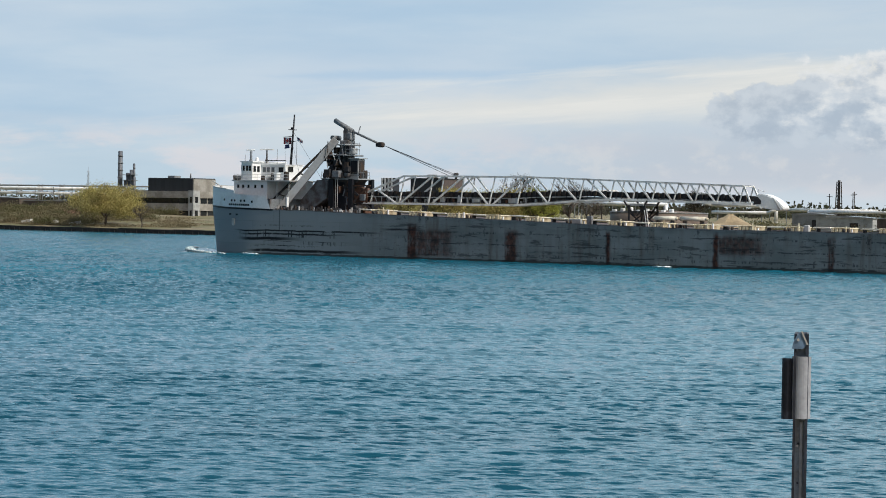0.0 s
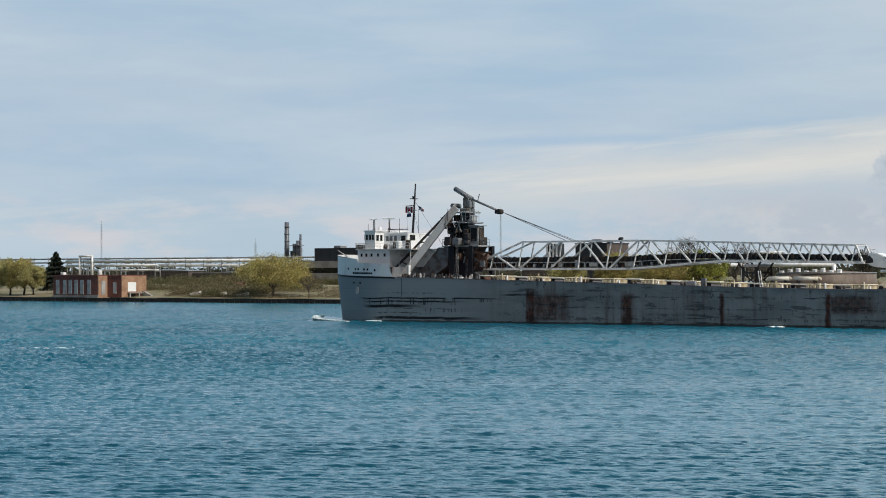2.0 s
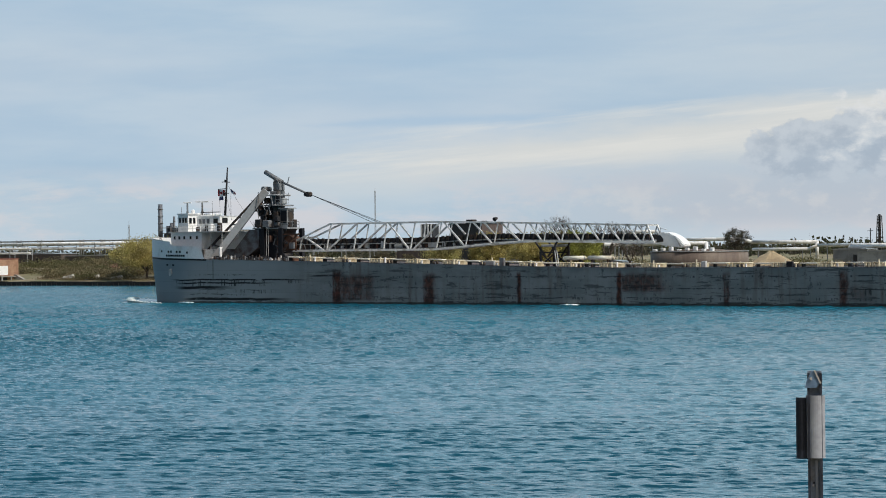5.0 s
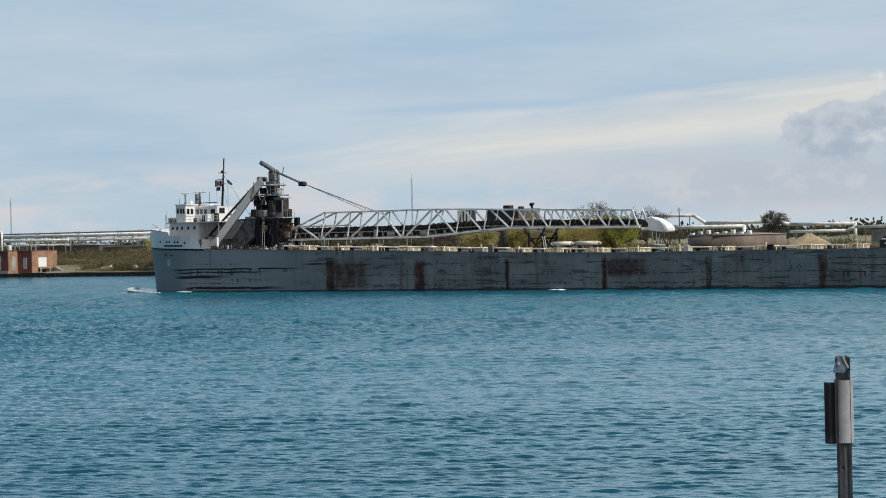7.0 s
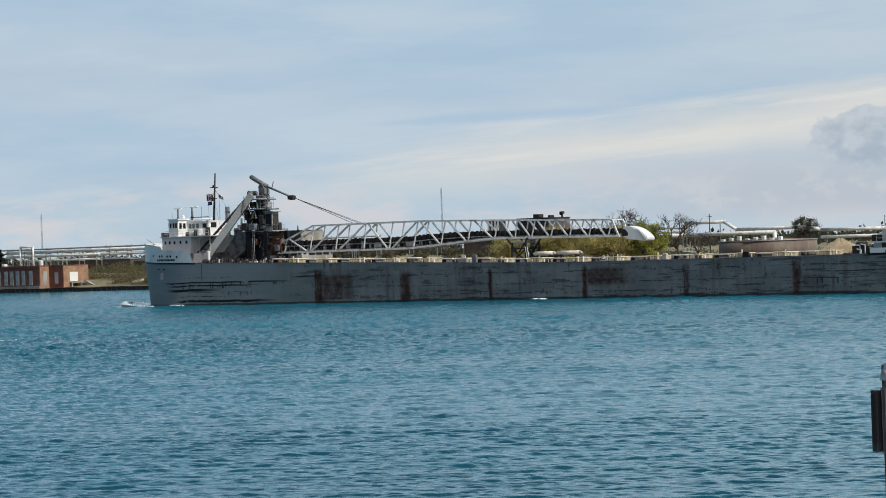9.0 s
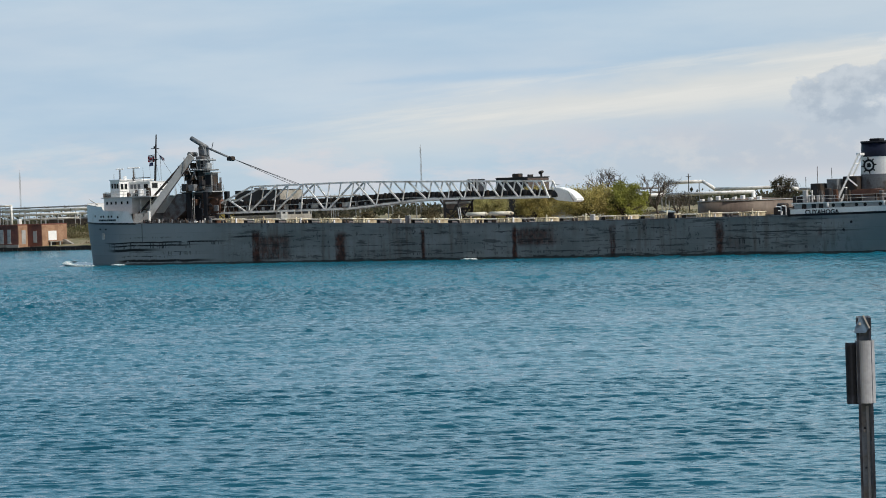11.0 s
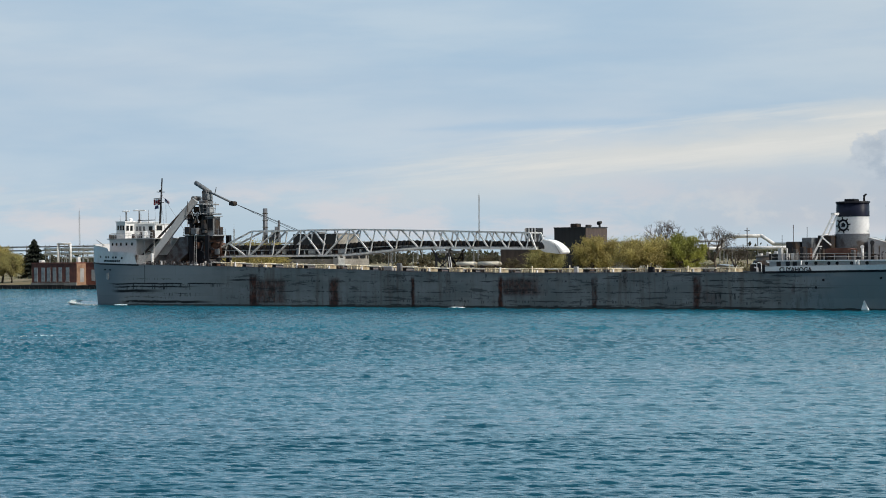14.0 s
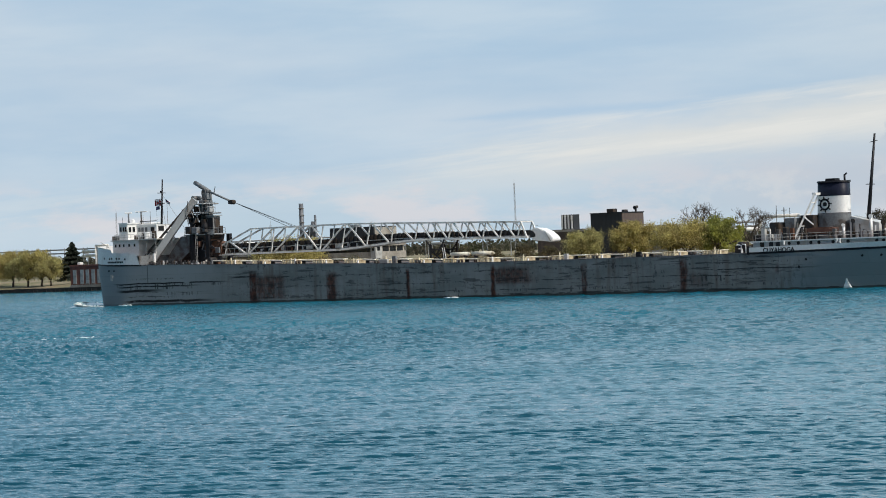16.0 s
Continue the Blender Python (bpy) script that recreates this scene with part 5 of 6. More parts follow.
        if i % 2:
            part("gear_casing", box(B(), s0, s0 + rng.uniform(0.25, 0.9), y0, y0 + 0.6, z0, z0 + h, bevel=0.05), rng.choice((DARK, DARK, BLACK, STEEL, PALE, RUSTY)), ship)
        else:
            part("gear_pipe", rod(rod(B(), (s0, y0, z0), (s0, y0, z0 + h), 0.09, sides=6), (s0, y0, z0 + h), (s0 + rng.uniform(-0.9, 0.9), y0, z0 + h + 0.1), 0.09, sides=6), rng.choice((DARK, DARK, PALE, WHITE)), ship)
    part("winch_drum", rod(B(), (103.0, 3.4, 7.2), (104.6, 3.4, 7.2), 0.42, sides=12), DARK, ship)
    part("winch_bed", box(B(), 102.4, 106.0, 3.0, 6.0, 5.65, 7.0, bevel=0.08), DARK, ship)
    part("winch_house", box(B(), 104.6, 107.2, 5.0, 13.0, 5.65, 8.6, bevel=0.08), DARK, ship)
    for s, z in ((108.4, 13.0), (110.8, 12.6), (106.4, 11.4)):
        part("aerial", rod(B(), (s, 6, 7.5), (s, 6, z), 0.05, sides=4), DARK, ship)
    # covered boat beside the funnel
    bm = B()
    prof = [(-2.6, 0.75), (-2.2, 0.15), (-1.2, -0.1), (1.2, -0.1), (2.2, 0.15), (2.6, 0.75), (1.6, 0.95), (-1.6, 0.95)]
    prism(bm, [(118.2 + x, 8.4 + z) for x, z in prof], 2.2, 4.0)
    bmesh.ops.bevel(bm, geom=list(bm.edges), offset=0.22, segments=2, affect="EDGES")
    part("boat", bm, ORANGE, ship, "orange-brown ship's boat")
    for s in (116.6, 119.8):
        part("boat_chock", box(B(), s - 0.15, s + 0.15, 2.3, 3.9, 7.5, 8.45), DARK, ship)
    # after skylight and vents behind it
    part("engine_casing", prism(B(), [(120.4, 7.5), (120.4, 10.9), (125.4, 9.7), (125.4, 7.5)], 7.5, 10.5), PALE, ship, "sloping pale engine casing")
    for s, y, r, h in ((121.6, 3.5, 0.35, 2.0), (122.9, 4.2, 0.45, 2.6), (125.8, 4.4, 0.4, 3.2), (127.6, 5.0, 0.5, 2.2), (129.6, 5.0, 0.4, 1.8)):
        bm = rod(B(), (s, y, 7.5), (s, y, 7.5 + h), r * 0.6, sides=9)
        rod(bm, (s + 0.1, y - 0.3, 7.5 + h), (s, y + 0.15, 7.5 + h), r * 0.8, r * 0.6, sides=10)
        part("vent_cowl", bm, WHITE if r < 0.45 else DARK, ship)
    part("after_house", box(B(), 126.4, 133.5, 6.5, 11.8, 7.5, 9.6, bevel=0.1), PALE, ship)
    bm = rod(B(), (122.5, MID, 8.4), (124.4, MID, 23.3), 0.36, 0.16, sides=8)
    rod(bm, (123.3, MID - 1.3, 15.6), (123.3, MID + 1.3, 15.6), 0.07)
    rod(bm, (123.5, MID, 22.0), (124.8, MID, 22.2), 0.06)
    part("after_mast", bm, BLACK, ship, "tall black after mast")
    railing(ship, [(107.6, 0.8, 7.6), (116, 0.8, 7.6), (130, 1.2, 7.6)], 0.95, 2.2, 0.03, PALE)


def build_bow_wave(surface):
    """The smooth hump of water pushed up by the bow, broken white along its crest, and flecks along the side."""
    rng = random.Random(5)
    # crest from the stem, curling out ahead and abeam
    crest = [Vector(q) for q in ((-48.0, 9.8, 0.2), (-48.6, 7.2, 0.5), (-48.5, 4.2, 0.7), (-47.8, 1.6, 0.8), (-46.2, -0.6, 0.6), (-43, -2.2, 0.35), (-38, -3.4, 0.2), (-33, -4.4, 0.05))]
    bm = B()
    rows = []
    for i, p in enumerate(crest):
        d = (crest[min(i + 1, 7)] - crest[max(i - 1, 0)]).normalized()
        n = Vector((d.y, -d.x, 0))
        if n.dot(Vector((-1, -1, 0))) < 0:
            n = -n
        rows.append([bm.verts.new(Vector((p.x, p.y, 0)) + n * o + Vector((0, 0, h * p.z - 0.12))) for o, h in ((-3.0, 0.3), (-1.6, 0.7), (-0.5, 1.15), (0.1, 1.1), (0.7, 0.6), (1.6, 0.2), (2.8, 0.0))])
    for p, q in zip(rows, rows[1:]):
        for k in range(6):
            bm.faces.new((p[k], p[k + 1], q[k + 1], q[k]))
    bmesh.ops.recalc_face_normals(bm, faces=bm.faces)
    part("bow_wave", bm, surface, ship, "smooth hump of water before the bow", smooth=True)
    bm = B()
    for i in range(620):
        q = min(6.9, max(0.0, rng.gauss(3.3, 0.7) if i % 3 else rng.uniform(2.2, 6.5)))
        k = min(6, int(q))
        p = crest[k].lerp(crest[k + 1], q - int(q)) if q < 7 else crest[7]
        h = p.z * 1.12 - 0.08
        m = pose(p.x + rng.gauss(-0.1, 0.28), p.y + rng.gauss(-0.1, 0.28), h + rng.uniform(-0.08, 0.1), rng.uniform(-20, 20), rng.uniform(-20, 20), rng.uniform(0, 360)) @ Matrix.Diagonal((rng.uniform(0.1, 0.36), rng.uniform(0.06, 0.18), 0.06, 1))
        puff(bm, m)
    tagged(part("foam", bm, FOAM, ship, "white broken crest of the bow wave", smooth=True), kind="stuff")
    bm = B()
    for i in range(46):
        s = rng.choice((-33, -32.4, 47.6)) + rng.gauss(0, 0.7)
        y = -0.25 - abs(rng.gauss(0, 0.35))
        puff(bm, pose(s, y, 0.1, 0, 0, rng.uniform(-12, 12)) @ Matrix.Diagonal((rng.uniform(0.4, 1.0), 0.22, 0.14, 1)))
    tagged(part("side_foam", bm, FOAM, ship, "flecks of foam along the waterline", smooth=True), kind="stuff")


def puff(bm, m):
    """A small eight-sided blob."""
    v = [bm.verts.new(m @ Vector(q)) for q in ((1, 0, 0), (0, 1, 0), (-1, 0, 0), (0, -1, 0), (0, 0, 1), (0, 0, -1))]
    for a, b in ((0, 1), (1, 2), (2, 3), (3, 0)):
        bm.faces.new((v[a], v[b], v[4]))
        bm.faces.new((v[b], v[a], v[5]))


build_hull()
build_forecastle()
build_pilothouse()
build_unloading_tower()
build_boom()
build_hatches()
build_stern()
build_bow_wave(water.data.materials[0])

# ---- the far bank: a along the river, L across it ----
BRICK = mat("red_brick", (0.20, 0.075, 0.055), 0.85, vary=0.25, scale=0.5, second=(0.15, 0.06, 0.05), bump=0.02)
# the same brick with sunlight mixed into its colour, for the end walls
LIT_BRICK = mat("sunlit_brick", (0.36, 0.22, 0.14), 0.85, vary=0.2, scale=0.5, second=(0.28, 0.16, 0.10), bump=0.02)
CONCRETE = mat("stained_concrete", (0.33, 0.315, 0.285), 0.85, vary=0.15, scale=0.25, second=(0.23, 0.215, 0.19), bump=0.02)
PANEL = mat("pale_window_panel", (0.40, 0.41, 0.41), 0.6, vary=0.12, scale=0.6)
BLACK_CLAD = mat("black_metal_cladding", (0.022, 0.025, 0.032), 0.45, vary=0.2, scale=0.3, stretch=(4, 4, 0.3))
BROWN_CLAD = mat("brown_metal_cladding", (0.10, 0.075, 0.068), 0.6, vary=0.2, scale=0.3, stretch=(4, 4, 0.3))
PIPE_WHITE = mat("white_insulated_pipe", (0.80, 0.81, 0.81), 0.4, vary=0.1, scale=0.4, second=(0.62, 0.61, 0.58))
PIPE_GREY = mat("grey_galvanised_steel", (0.30, 0.31, 0.32), 0.5, metal=0.3, vary=0.15, scale=0.4)
TANK = mat("rust_brown_tank", (0.17, 0.135, 0.11), 0.7, vary=0.15, scale=0.2, second=(0.12, 0.09, 0.075), stretch=(1, 1, 0.4))
SAND = mat("tan_sand", (0.42, 0.33, 0.21), 0.95, vary=0.15, scale=0.3, bump=0.05)
STACK = mat("blue_grey_stack_steel", (0.115, 0.125, 0.145), 0.5, metal=0.2, vary=0.15, scale=0.3, second=(0.08, 0.085, 0.1))
BARK = mat("grey_brown_bark", (0.085, 0.068, 0.055), 0.9, vary=0.25, scale=1.2, bump=0.02)
WILLOW = mat("young_willow_leaf", (0.50, 0.43, 0.155), 0.8, vary=0.1, scale=0.3, second=(0.34, 0.28, 0.105), amount=0.6, island=0.12)
OLIVE = mat("olive_spring_leaf", (0.47, 0.43, 0.175), 0.8, vary=0.1, scale=0.3, second=(0.31, 0.275, 0.12), amount=0.6, island=0.12)
GREEN = mat("bright_spring_leaf", (0.36, 0.37, 0.085), 0.8, vary=0.2, scale=0.3, second=(0.19, 0.20, 0.055), amount=0.6, island=0.2)
BUD = mat("brown_budding_twig", (0.17, 0.14, 0.075), 0.9, vary=0.25, scale=0.3, second=(0.10, 0.085, 0.05), amount=0.6, island=0.25)
RED_TWIG = mat("reddish_twigs", (0.24, 0.135, 0.09), 0.9, vary=0.25, scale=0.2, second=(0.15, 0.085, 0.06), amount=0.5, island=0.25)
CONIFER = mat("dark_conifer_needle", (0.018, 0.026, 0.016), 0.85, vary=0.25, scale=0.6, island=0.3)
SCRUB = mat("dry_scrub", (0.19, 0.155, 0.085), 0.9, vary=0.25, scale=0.1, second=(0.12, 0.115, 0.05), amount=0.6, island=0.25)
DRY_SCRUB = mat("pale_dry_reed", (0.27, 0.22, 0.135), 0.9, vary=0.25, scale=0.1, second=(0.17, 0.14, 0.08), amount=0.5, island=0.2)
WOOD_FAR = mat("bare_far_woodland", (0.075, 0.068, 0.05), 0.95, vary=0.25, scale=0.03, second=(0.055, 0.06, 0.03), amount=0.6, island=0.25)

for leaf in (WILLOW, OLIVE, GREEN, BUD, SCRUB, DRY_SCRUB, WOOD_FAR):
    thin_leaf(leaf)


def at(a, L, z=None, turn=0.0, size=1.0):
    return BASE @ pose(a, L, ground_z(a, L) if z is None else z, 0, 0, turn) @ Matrix.Scale(size, 4)


def quads_mesh(name, centers, ups, sides, material):
    """Many small leaves in one mesh: each a bent pair of triangles round its centre."""
    c, u, s = (np.asarray(q, float) for q in (centers, ups, sides))
    n = len(c)
    co = np.stack([c - u, c + s, c + u, c - s], 1).reshape(-1, 3)
    me = bpy.data.meshes.new(name)
    me.vertices.add(4 * n)
    me.vertices.foreach_set("co", co.ravel())
    me.loops.add(4 * n)
    me.loops.foreach_set("vertex_index", np.arange(4 * n))
    me.polygons.add(n)
    me.polygons.foreach_set("loop_start", np.arange(0, 4 * n, 4))
    me.update(calc_edges=True)
    me.materials.append(material)
    return me


def limb(bm, p, d, length, r, depth, rng, spread=0.75, lift=0.15):
    """A branch that forks."""
    p, d = Vector(p), Vector(d).normalized()
    mid = p + d * length * 0.5 + Vector((rng.gauss(0, 1), rng.gauss(0, 1), rng.gauss(0, 1))) * length * 0.07
    end = p + d * length
    rod(bm, p, mid, r, r * 0.85, sides=5)
    rod(bm, mid, end, r * 0.85, r * 0.65, sides=5)
    if depth == 0:
        return
    for _ in range(rng.choice((2, 3, 3)) if depth > 1 else 3):
        nd = d + Vector((rng.gauss(0, 1), rng.gauss(0, 1), rng.gauss(0, 0.7) + lift)) * spread
        limb(bm, p.lerp(end, rng.uniform(0.6, 1.0)), nd, length * rng.uniform(0.6, 0.82), r * 0.6, depth - 1, rng, spread, lift)


def leafy_tree(name, label, seed, height, width, leaf, trunk_h=0.2, droop=1.0, count=20000, size=0.115, m=None, group=""):
    """Trunk with spreading limbs, and a domed crown of hanging sprays, open between the clumps and thin below."""
    rng, nr = random.Random(seed), np.random.default_rng(seed)
    tree = thing(name, m or Matrix(), label, "tree", group)
    bm = B()
    limb(bm, (0, 0, -0.4), (rng.gauss(0, 0.05), rng.gauss(0, 0.05), 1), height * trunk_h + 0.4, height * 0.035, 0, rng)
    for i in range(7):
        q = i * 0.9 + rng.random()
        limb(bm, (0, 0, height * trunk_h * 0.9), (math.cos(q) * 0.75, math.sin(q) * 0.75, 0.95), height * 0.26, height * 0.02, 3, rng, 0.55)
    part("trunk", bm, BARK, tree)
    # clumps lie on the dome's skin and on a smaller one inside it
    n = 74
    q = nr.uniform(0, 6.283, n)
    h = nr.uniform(-0.55, 1.0, n)
    r = np.where(nr.random(n) < 0.7, nr.uniform(0.8, 1.02, n), nr.uniform(0.35, 0.75, n))
    ring = np.sqrt(np.clip(1 - h * h, 0.05, 1)) * np.where(h < 0, 1 + 0.1 * h, 1.0)
    lob = 1 + 0.13 * np.sin(3 * q + seed) + 0.08 * nr.normal(size=n)
    clumps = np.stack([np.cos(q) * ring * r * lob * width * 0.46, np.sin(q) * ring * r * lob * width * 0.46, height * (0.54 + 0.42 * h * r * (1 + 0.06 * nr.normal(size=n)))], 1)
    weight = nr.uniform(0.3, 1.0, n) * np.where(h < -0.1, 0.55, 1.0)
    k = nr.choice(n, count, p=weight / weight.sum())
    rad = width * nr.uniform(0.045, 0.085, n)[k]
    c = clumps[k] + nr.normal(size=(count, 3)) * rad[:, None] * np.array([0.85, 0.85, 0.6])
    c[:, 2] -= np.abs(nr.normal(size=count)) * droop * height * 0.055
    c[:, 2] = np.maximum(c[:, 2], height * 0.1)
    up = nr.normal(size=(count, 3)) * np.array([0.35, 0.35, 1.0]) if droop > 0.5 else nr.normal(size=(count, 3))
    up /= np.linalg.norm(up, axis=1)[:, None]
    side = np.cross(up, nr.normal(size=(count, 3)))
    side /= np.linalg.norm(side, axis=1)[:, None]
    s = size * nr.uniform(0.6, 1.4, count)[:, None]
    crown = new("crown", quads_mesh("crown", c, up * s * (1.9 if droop > 0.5 else 1.1), side * s * 0.75, leaf))
    crown.parent = tree
    return tree


def bare_tree(label, seed, height, m, depth=5, spread=0.55):
    rng = random.Random(seed)
    tree = thing("bare_tree", m, label, "tree", "leafless trees on the far bank")
    bm = B()
    limb(bm, (0, 0, -0.3), (0.03, 0.02, 1), height * 0.27 + 0.3, height * 0.026, 0, rng)
    part("trunk", bm, BARK, tree)
    bm = B()
    for i in range(5):
        q = i * 1.3 + rng.random()
        limb(bm, (0, 0, height * 0.25), (math.cos(q) * 0.55, math.sin(q) * 0.55, 1.0), height * 0.27, height * 0.015, depth, rng, spread, 0.25)
    part("crown", bm, BARK, tree)
    return tree


def build_trees():
    wil = "yellow-green willow in young leaf on the river bank"
    g = "willows along the far bank"
    t1 = leafy_tree("willow", wil, 1, 11.6, 20.5, WILLOW, count=30000, size=0.115, m=at(-228.0, 172), group=g)
    t2 = leafy_tree("willow", wil, 2, 11.8, 12.5, WILLOW, m=at(-351.5, 177), group=g)
    t3 = leafy_tree("willow", wil, 3, 11.2, 12.0, OLIVE, m=at(-341.0, 174), group=g)
    for src, a, L, turn, k in ((t2, -333.5, 173, 70, 1.0), (t3, -328.0, 172, 200, 0.86), (t2, -363, 179, 130, 1.0), (t3, -374, 182, 50, 1.0), (t2, -388, 184, 20, 1.0), (t2, -404, 186, 220, 0.9)):
        copy_thing(src, at(a, L, None, turn, k))
    # the group astern, before the dark building: separate domes, then low bushes
    for src, a, L, turn, k in ((t3, -139.6, 190, 30, 0.9), (t2, -124.0, 190, 160, 0.98), (t1, -106.5, 189, 40, 0.94)):
        copy_thing(src, at(a, L, None, turn, k))
    dim = leafy_tree("budding_tree", "low brown-olive tree just coming into bud", 6, 8.4, 9.0, BUD, 0.16, 0.3, 6000, 0.14, at(-131.5, 197), "low budding trees behind the bank")
    for a, L, turn, k in ((-116.0, 196, 90, 1.0), (-148, 197, 10, 0.75), (-157, 198, 120, 0.66), (-166, 199, 10, 0.7), (-176, 198, 200, 0.6), (-186, 197, 300, 0.7), (-195, 198, 310, 0.62), (-145.5, 191, 60, 0.55)):
        copy_thing(dim, at(a, L, None, turn, k))
    leafy_tree("willow", "bright green willow in fuller leaf on the bank", 5, 12.2, 10.4, GREEN, m=at(-96.8, 189), group=g)
    # the dark spruce by the pump house
    tree = thing("conifer", at(-324.5, 178, None, 0, 0.86), "dark green pointed spruce beside the brick pump house", "tree")
    bm = B()
    rod(bm, (0, 0, -0.3), (0, 0, 14.6), 0.25, 0.04, sides=6)
    part("trunk", bm, BARK, tree)
    nr = np.random.default_rng(8)
    n = 5200
    z = nr.uniform(0.06, 1, n) ** 0.8
    r = (1 - z) ** 0.75 * 7.6 * (0.75 + 0.25 * np.sin(z * 60)) * nr.uniform(0.15, 1.0, n) ** 0.5
    q = nr.uniform(0, 6.283, n)
    c = np.stack([r * np.cos(q), r * np.sin(q), z * 14.4 - 0.12 * r], 1)
    up = np.stack([np.cos(q), np.sin(q), -0.35 + 0.3 * nr.normal(size=n)], 1)
    side = np.cross(up, nr.normal(size=(n, 3)))
    side /= np.linalg.norm(side, axis=1)[:, None]
    s = nr.uniform(0.35, 0.7, n)[:, None]
    crown = new("crown", quads_mesh("crown", c, up * s, side * s * 0.55, CONIFER))
    crown.parent = tree
    bl = "leafless grey tree with fine bare branches"
    bare_tree(bl, 21, 7.5, at(-211.1, 168))
    bare_tree(bl, 22, 15.6, at(-110.2, 201))
    bare_tree(bl, 23, 14.6, at(-96.5, 203))
    bare_tree(bl, 24, 12.5, at(-300.5, 292))
    bare_tree(bl, 25, 9.0, at(-113, 206))
    bare_tree(bl, 26, 8.5, at(-290, 290))
    bare_tree(bl, 27, 9.0, at(-91.5, 205))
    # rounded tree beyond the pipes, still bare and fine
    leafy_tree("round_tree", "round-headed dark tree with swelling buds beyond the pipes", 31, 11.0, 9.8, WOOD_FAR, 0.3, 0.2, 7000, 0.12, at(-129.5, 330))


def build_scrub():
    """Rough bushes on the slope and along the bank, and the far belt of woods."""
    nr = np.random.default_rng(17)

    def clumps(name, label, spots, material, size, per, kind="stuff", flat=0.7):
        c, u, sd = [], [], []
        for a, L, w, h in spots:
            n = per
            g = ground_z(a, L)
            p = nr.normal(size=(n, 3)) * np.array([w * 0.42, w * 0.42, h * 0.30])
            p[:, 2] = np.abs(p[:, 2]) + h * 0.12
            c.append(p + np.array([a, L, g]))
            v = nr.normal(size=(n, 3)) * np.array([0.6, 0.6, 1])
            u.append(v / np.linalg.norm(v, axis=1)[:, None])
        c, u = np.concatenate(c), np.concatenate(u)
        sd = np.cross(u, nr.normal(size=u.shape))
        sd /= np.linalg.norm(sd, axis=1)[:, None]
        s = size * nr.uniform(0.6, 1.5, len(c))[:, None]
        ob = new(name, quads_mesh(name, c, u * s, sd * s * 0.7, material))
        ob.matrix_basis = BASE
        return tagged(ob, label, "bushes", kind=kind)

    spots = [(nr.uniform(-268, -236), nr.uniform(167, 210), nr.uniform(2, 4.5), nr.uniform(1.6, 3.6)) for _ in range(44)]
    spots += [(nr.uniform(-345, -264), nr.uniform(190, 245), nr.uniform(3, 6), nr.uniform(1.5, 4.0)) for _ in range(80)]
    clumps("scrub", "tangled olive-brown scrub on the slope above the water", spots, SCRUB, 0.17, 800)
    spots = [(nr.uniform(-272, -254), nr.uniform(203, 214), nr.uniform(2, 3.5), nr.uniform(1.6, 2.8)) for _ in range(14)]
    clumps("scrub", "reddish-brown leafless brush on the slope", spots, RED_TWIG, 0.16, 600)
    spots = [(nr.uniform(-275, -200), nr.uniform(166, 200), nr.uniform(3, 6), nr.uniform(0.4, 1.1)) for _ in range(46)]
    spots += [(nr.uniform(-240, -40), nr.uniform(190, 260), nr.uniform(3, 7), nr.uniform(0.6, 1.8)) for _ in range(70)]
    clumps("reeds", "pale dry grass and reeds on the bank", spots, DRY_SCRUB, 0.17, 420)
    spots = [(nr.uniform(-230, -20), nr.uniform(225, 300), nr.uniform(3, 7), nr.uniform(1.2, 3.0)) for _ in range(64)]
    clumps("scrub", "brown leafless hedge and bushes behind the bank", spots, SCRUB, 0.18, 400)
    spots = []
    for _ in range(330):
        L = nr.uniform(520, 900)
        spots.append((-310 - 0.95 * (L - 700) + nr.uniform(-620, 420), L, nr.uniform(14, 30), nr.uniform(4.5, 8.5)))
    clumps("far_woods", "brown and green belt of distant woods on the horizon", spots, WOOD_FAR, 1.0, 110)


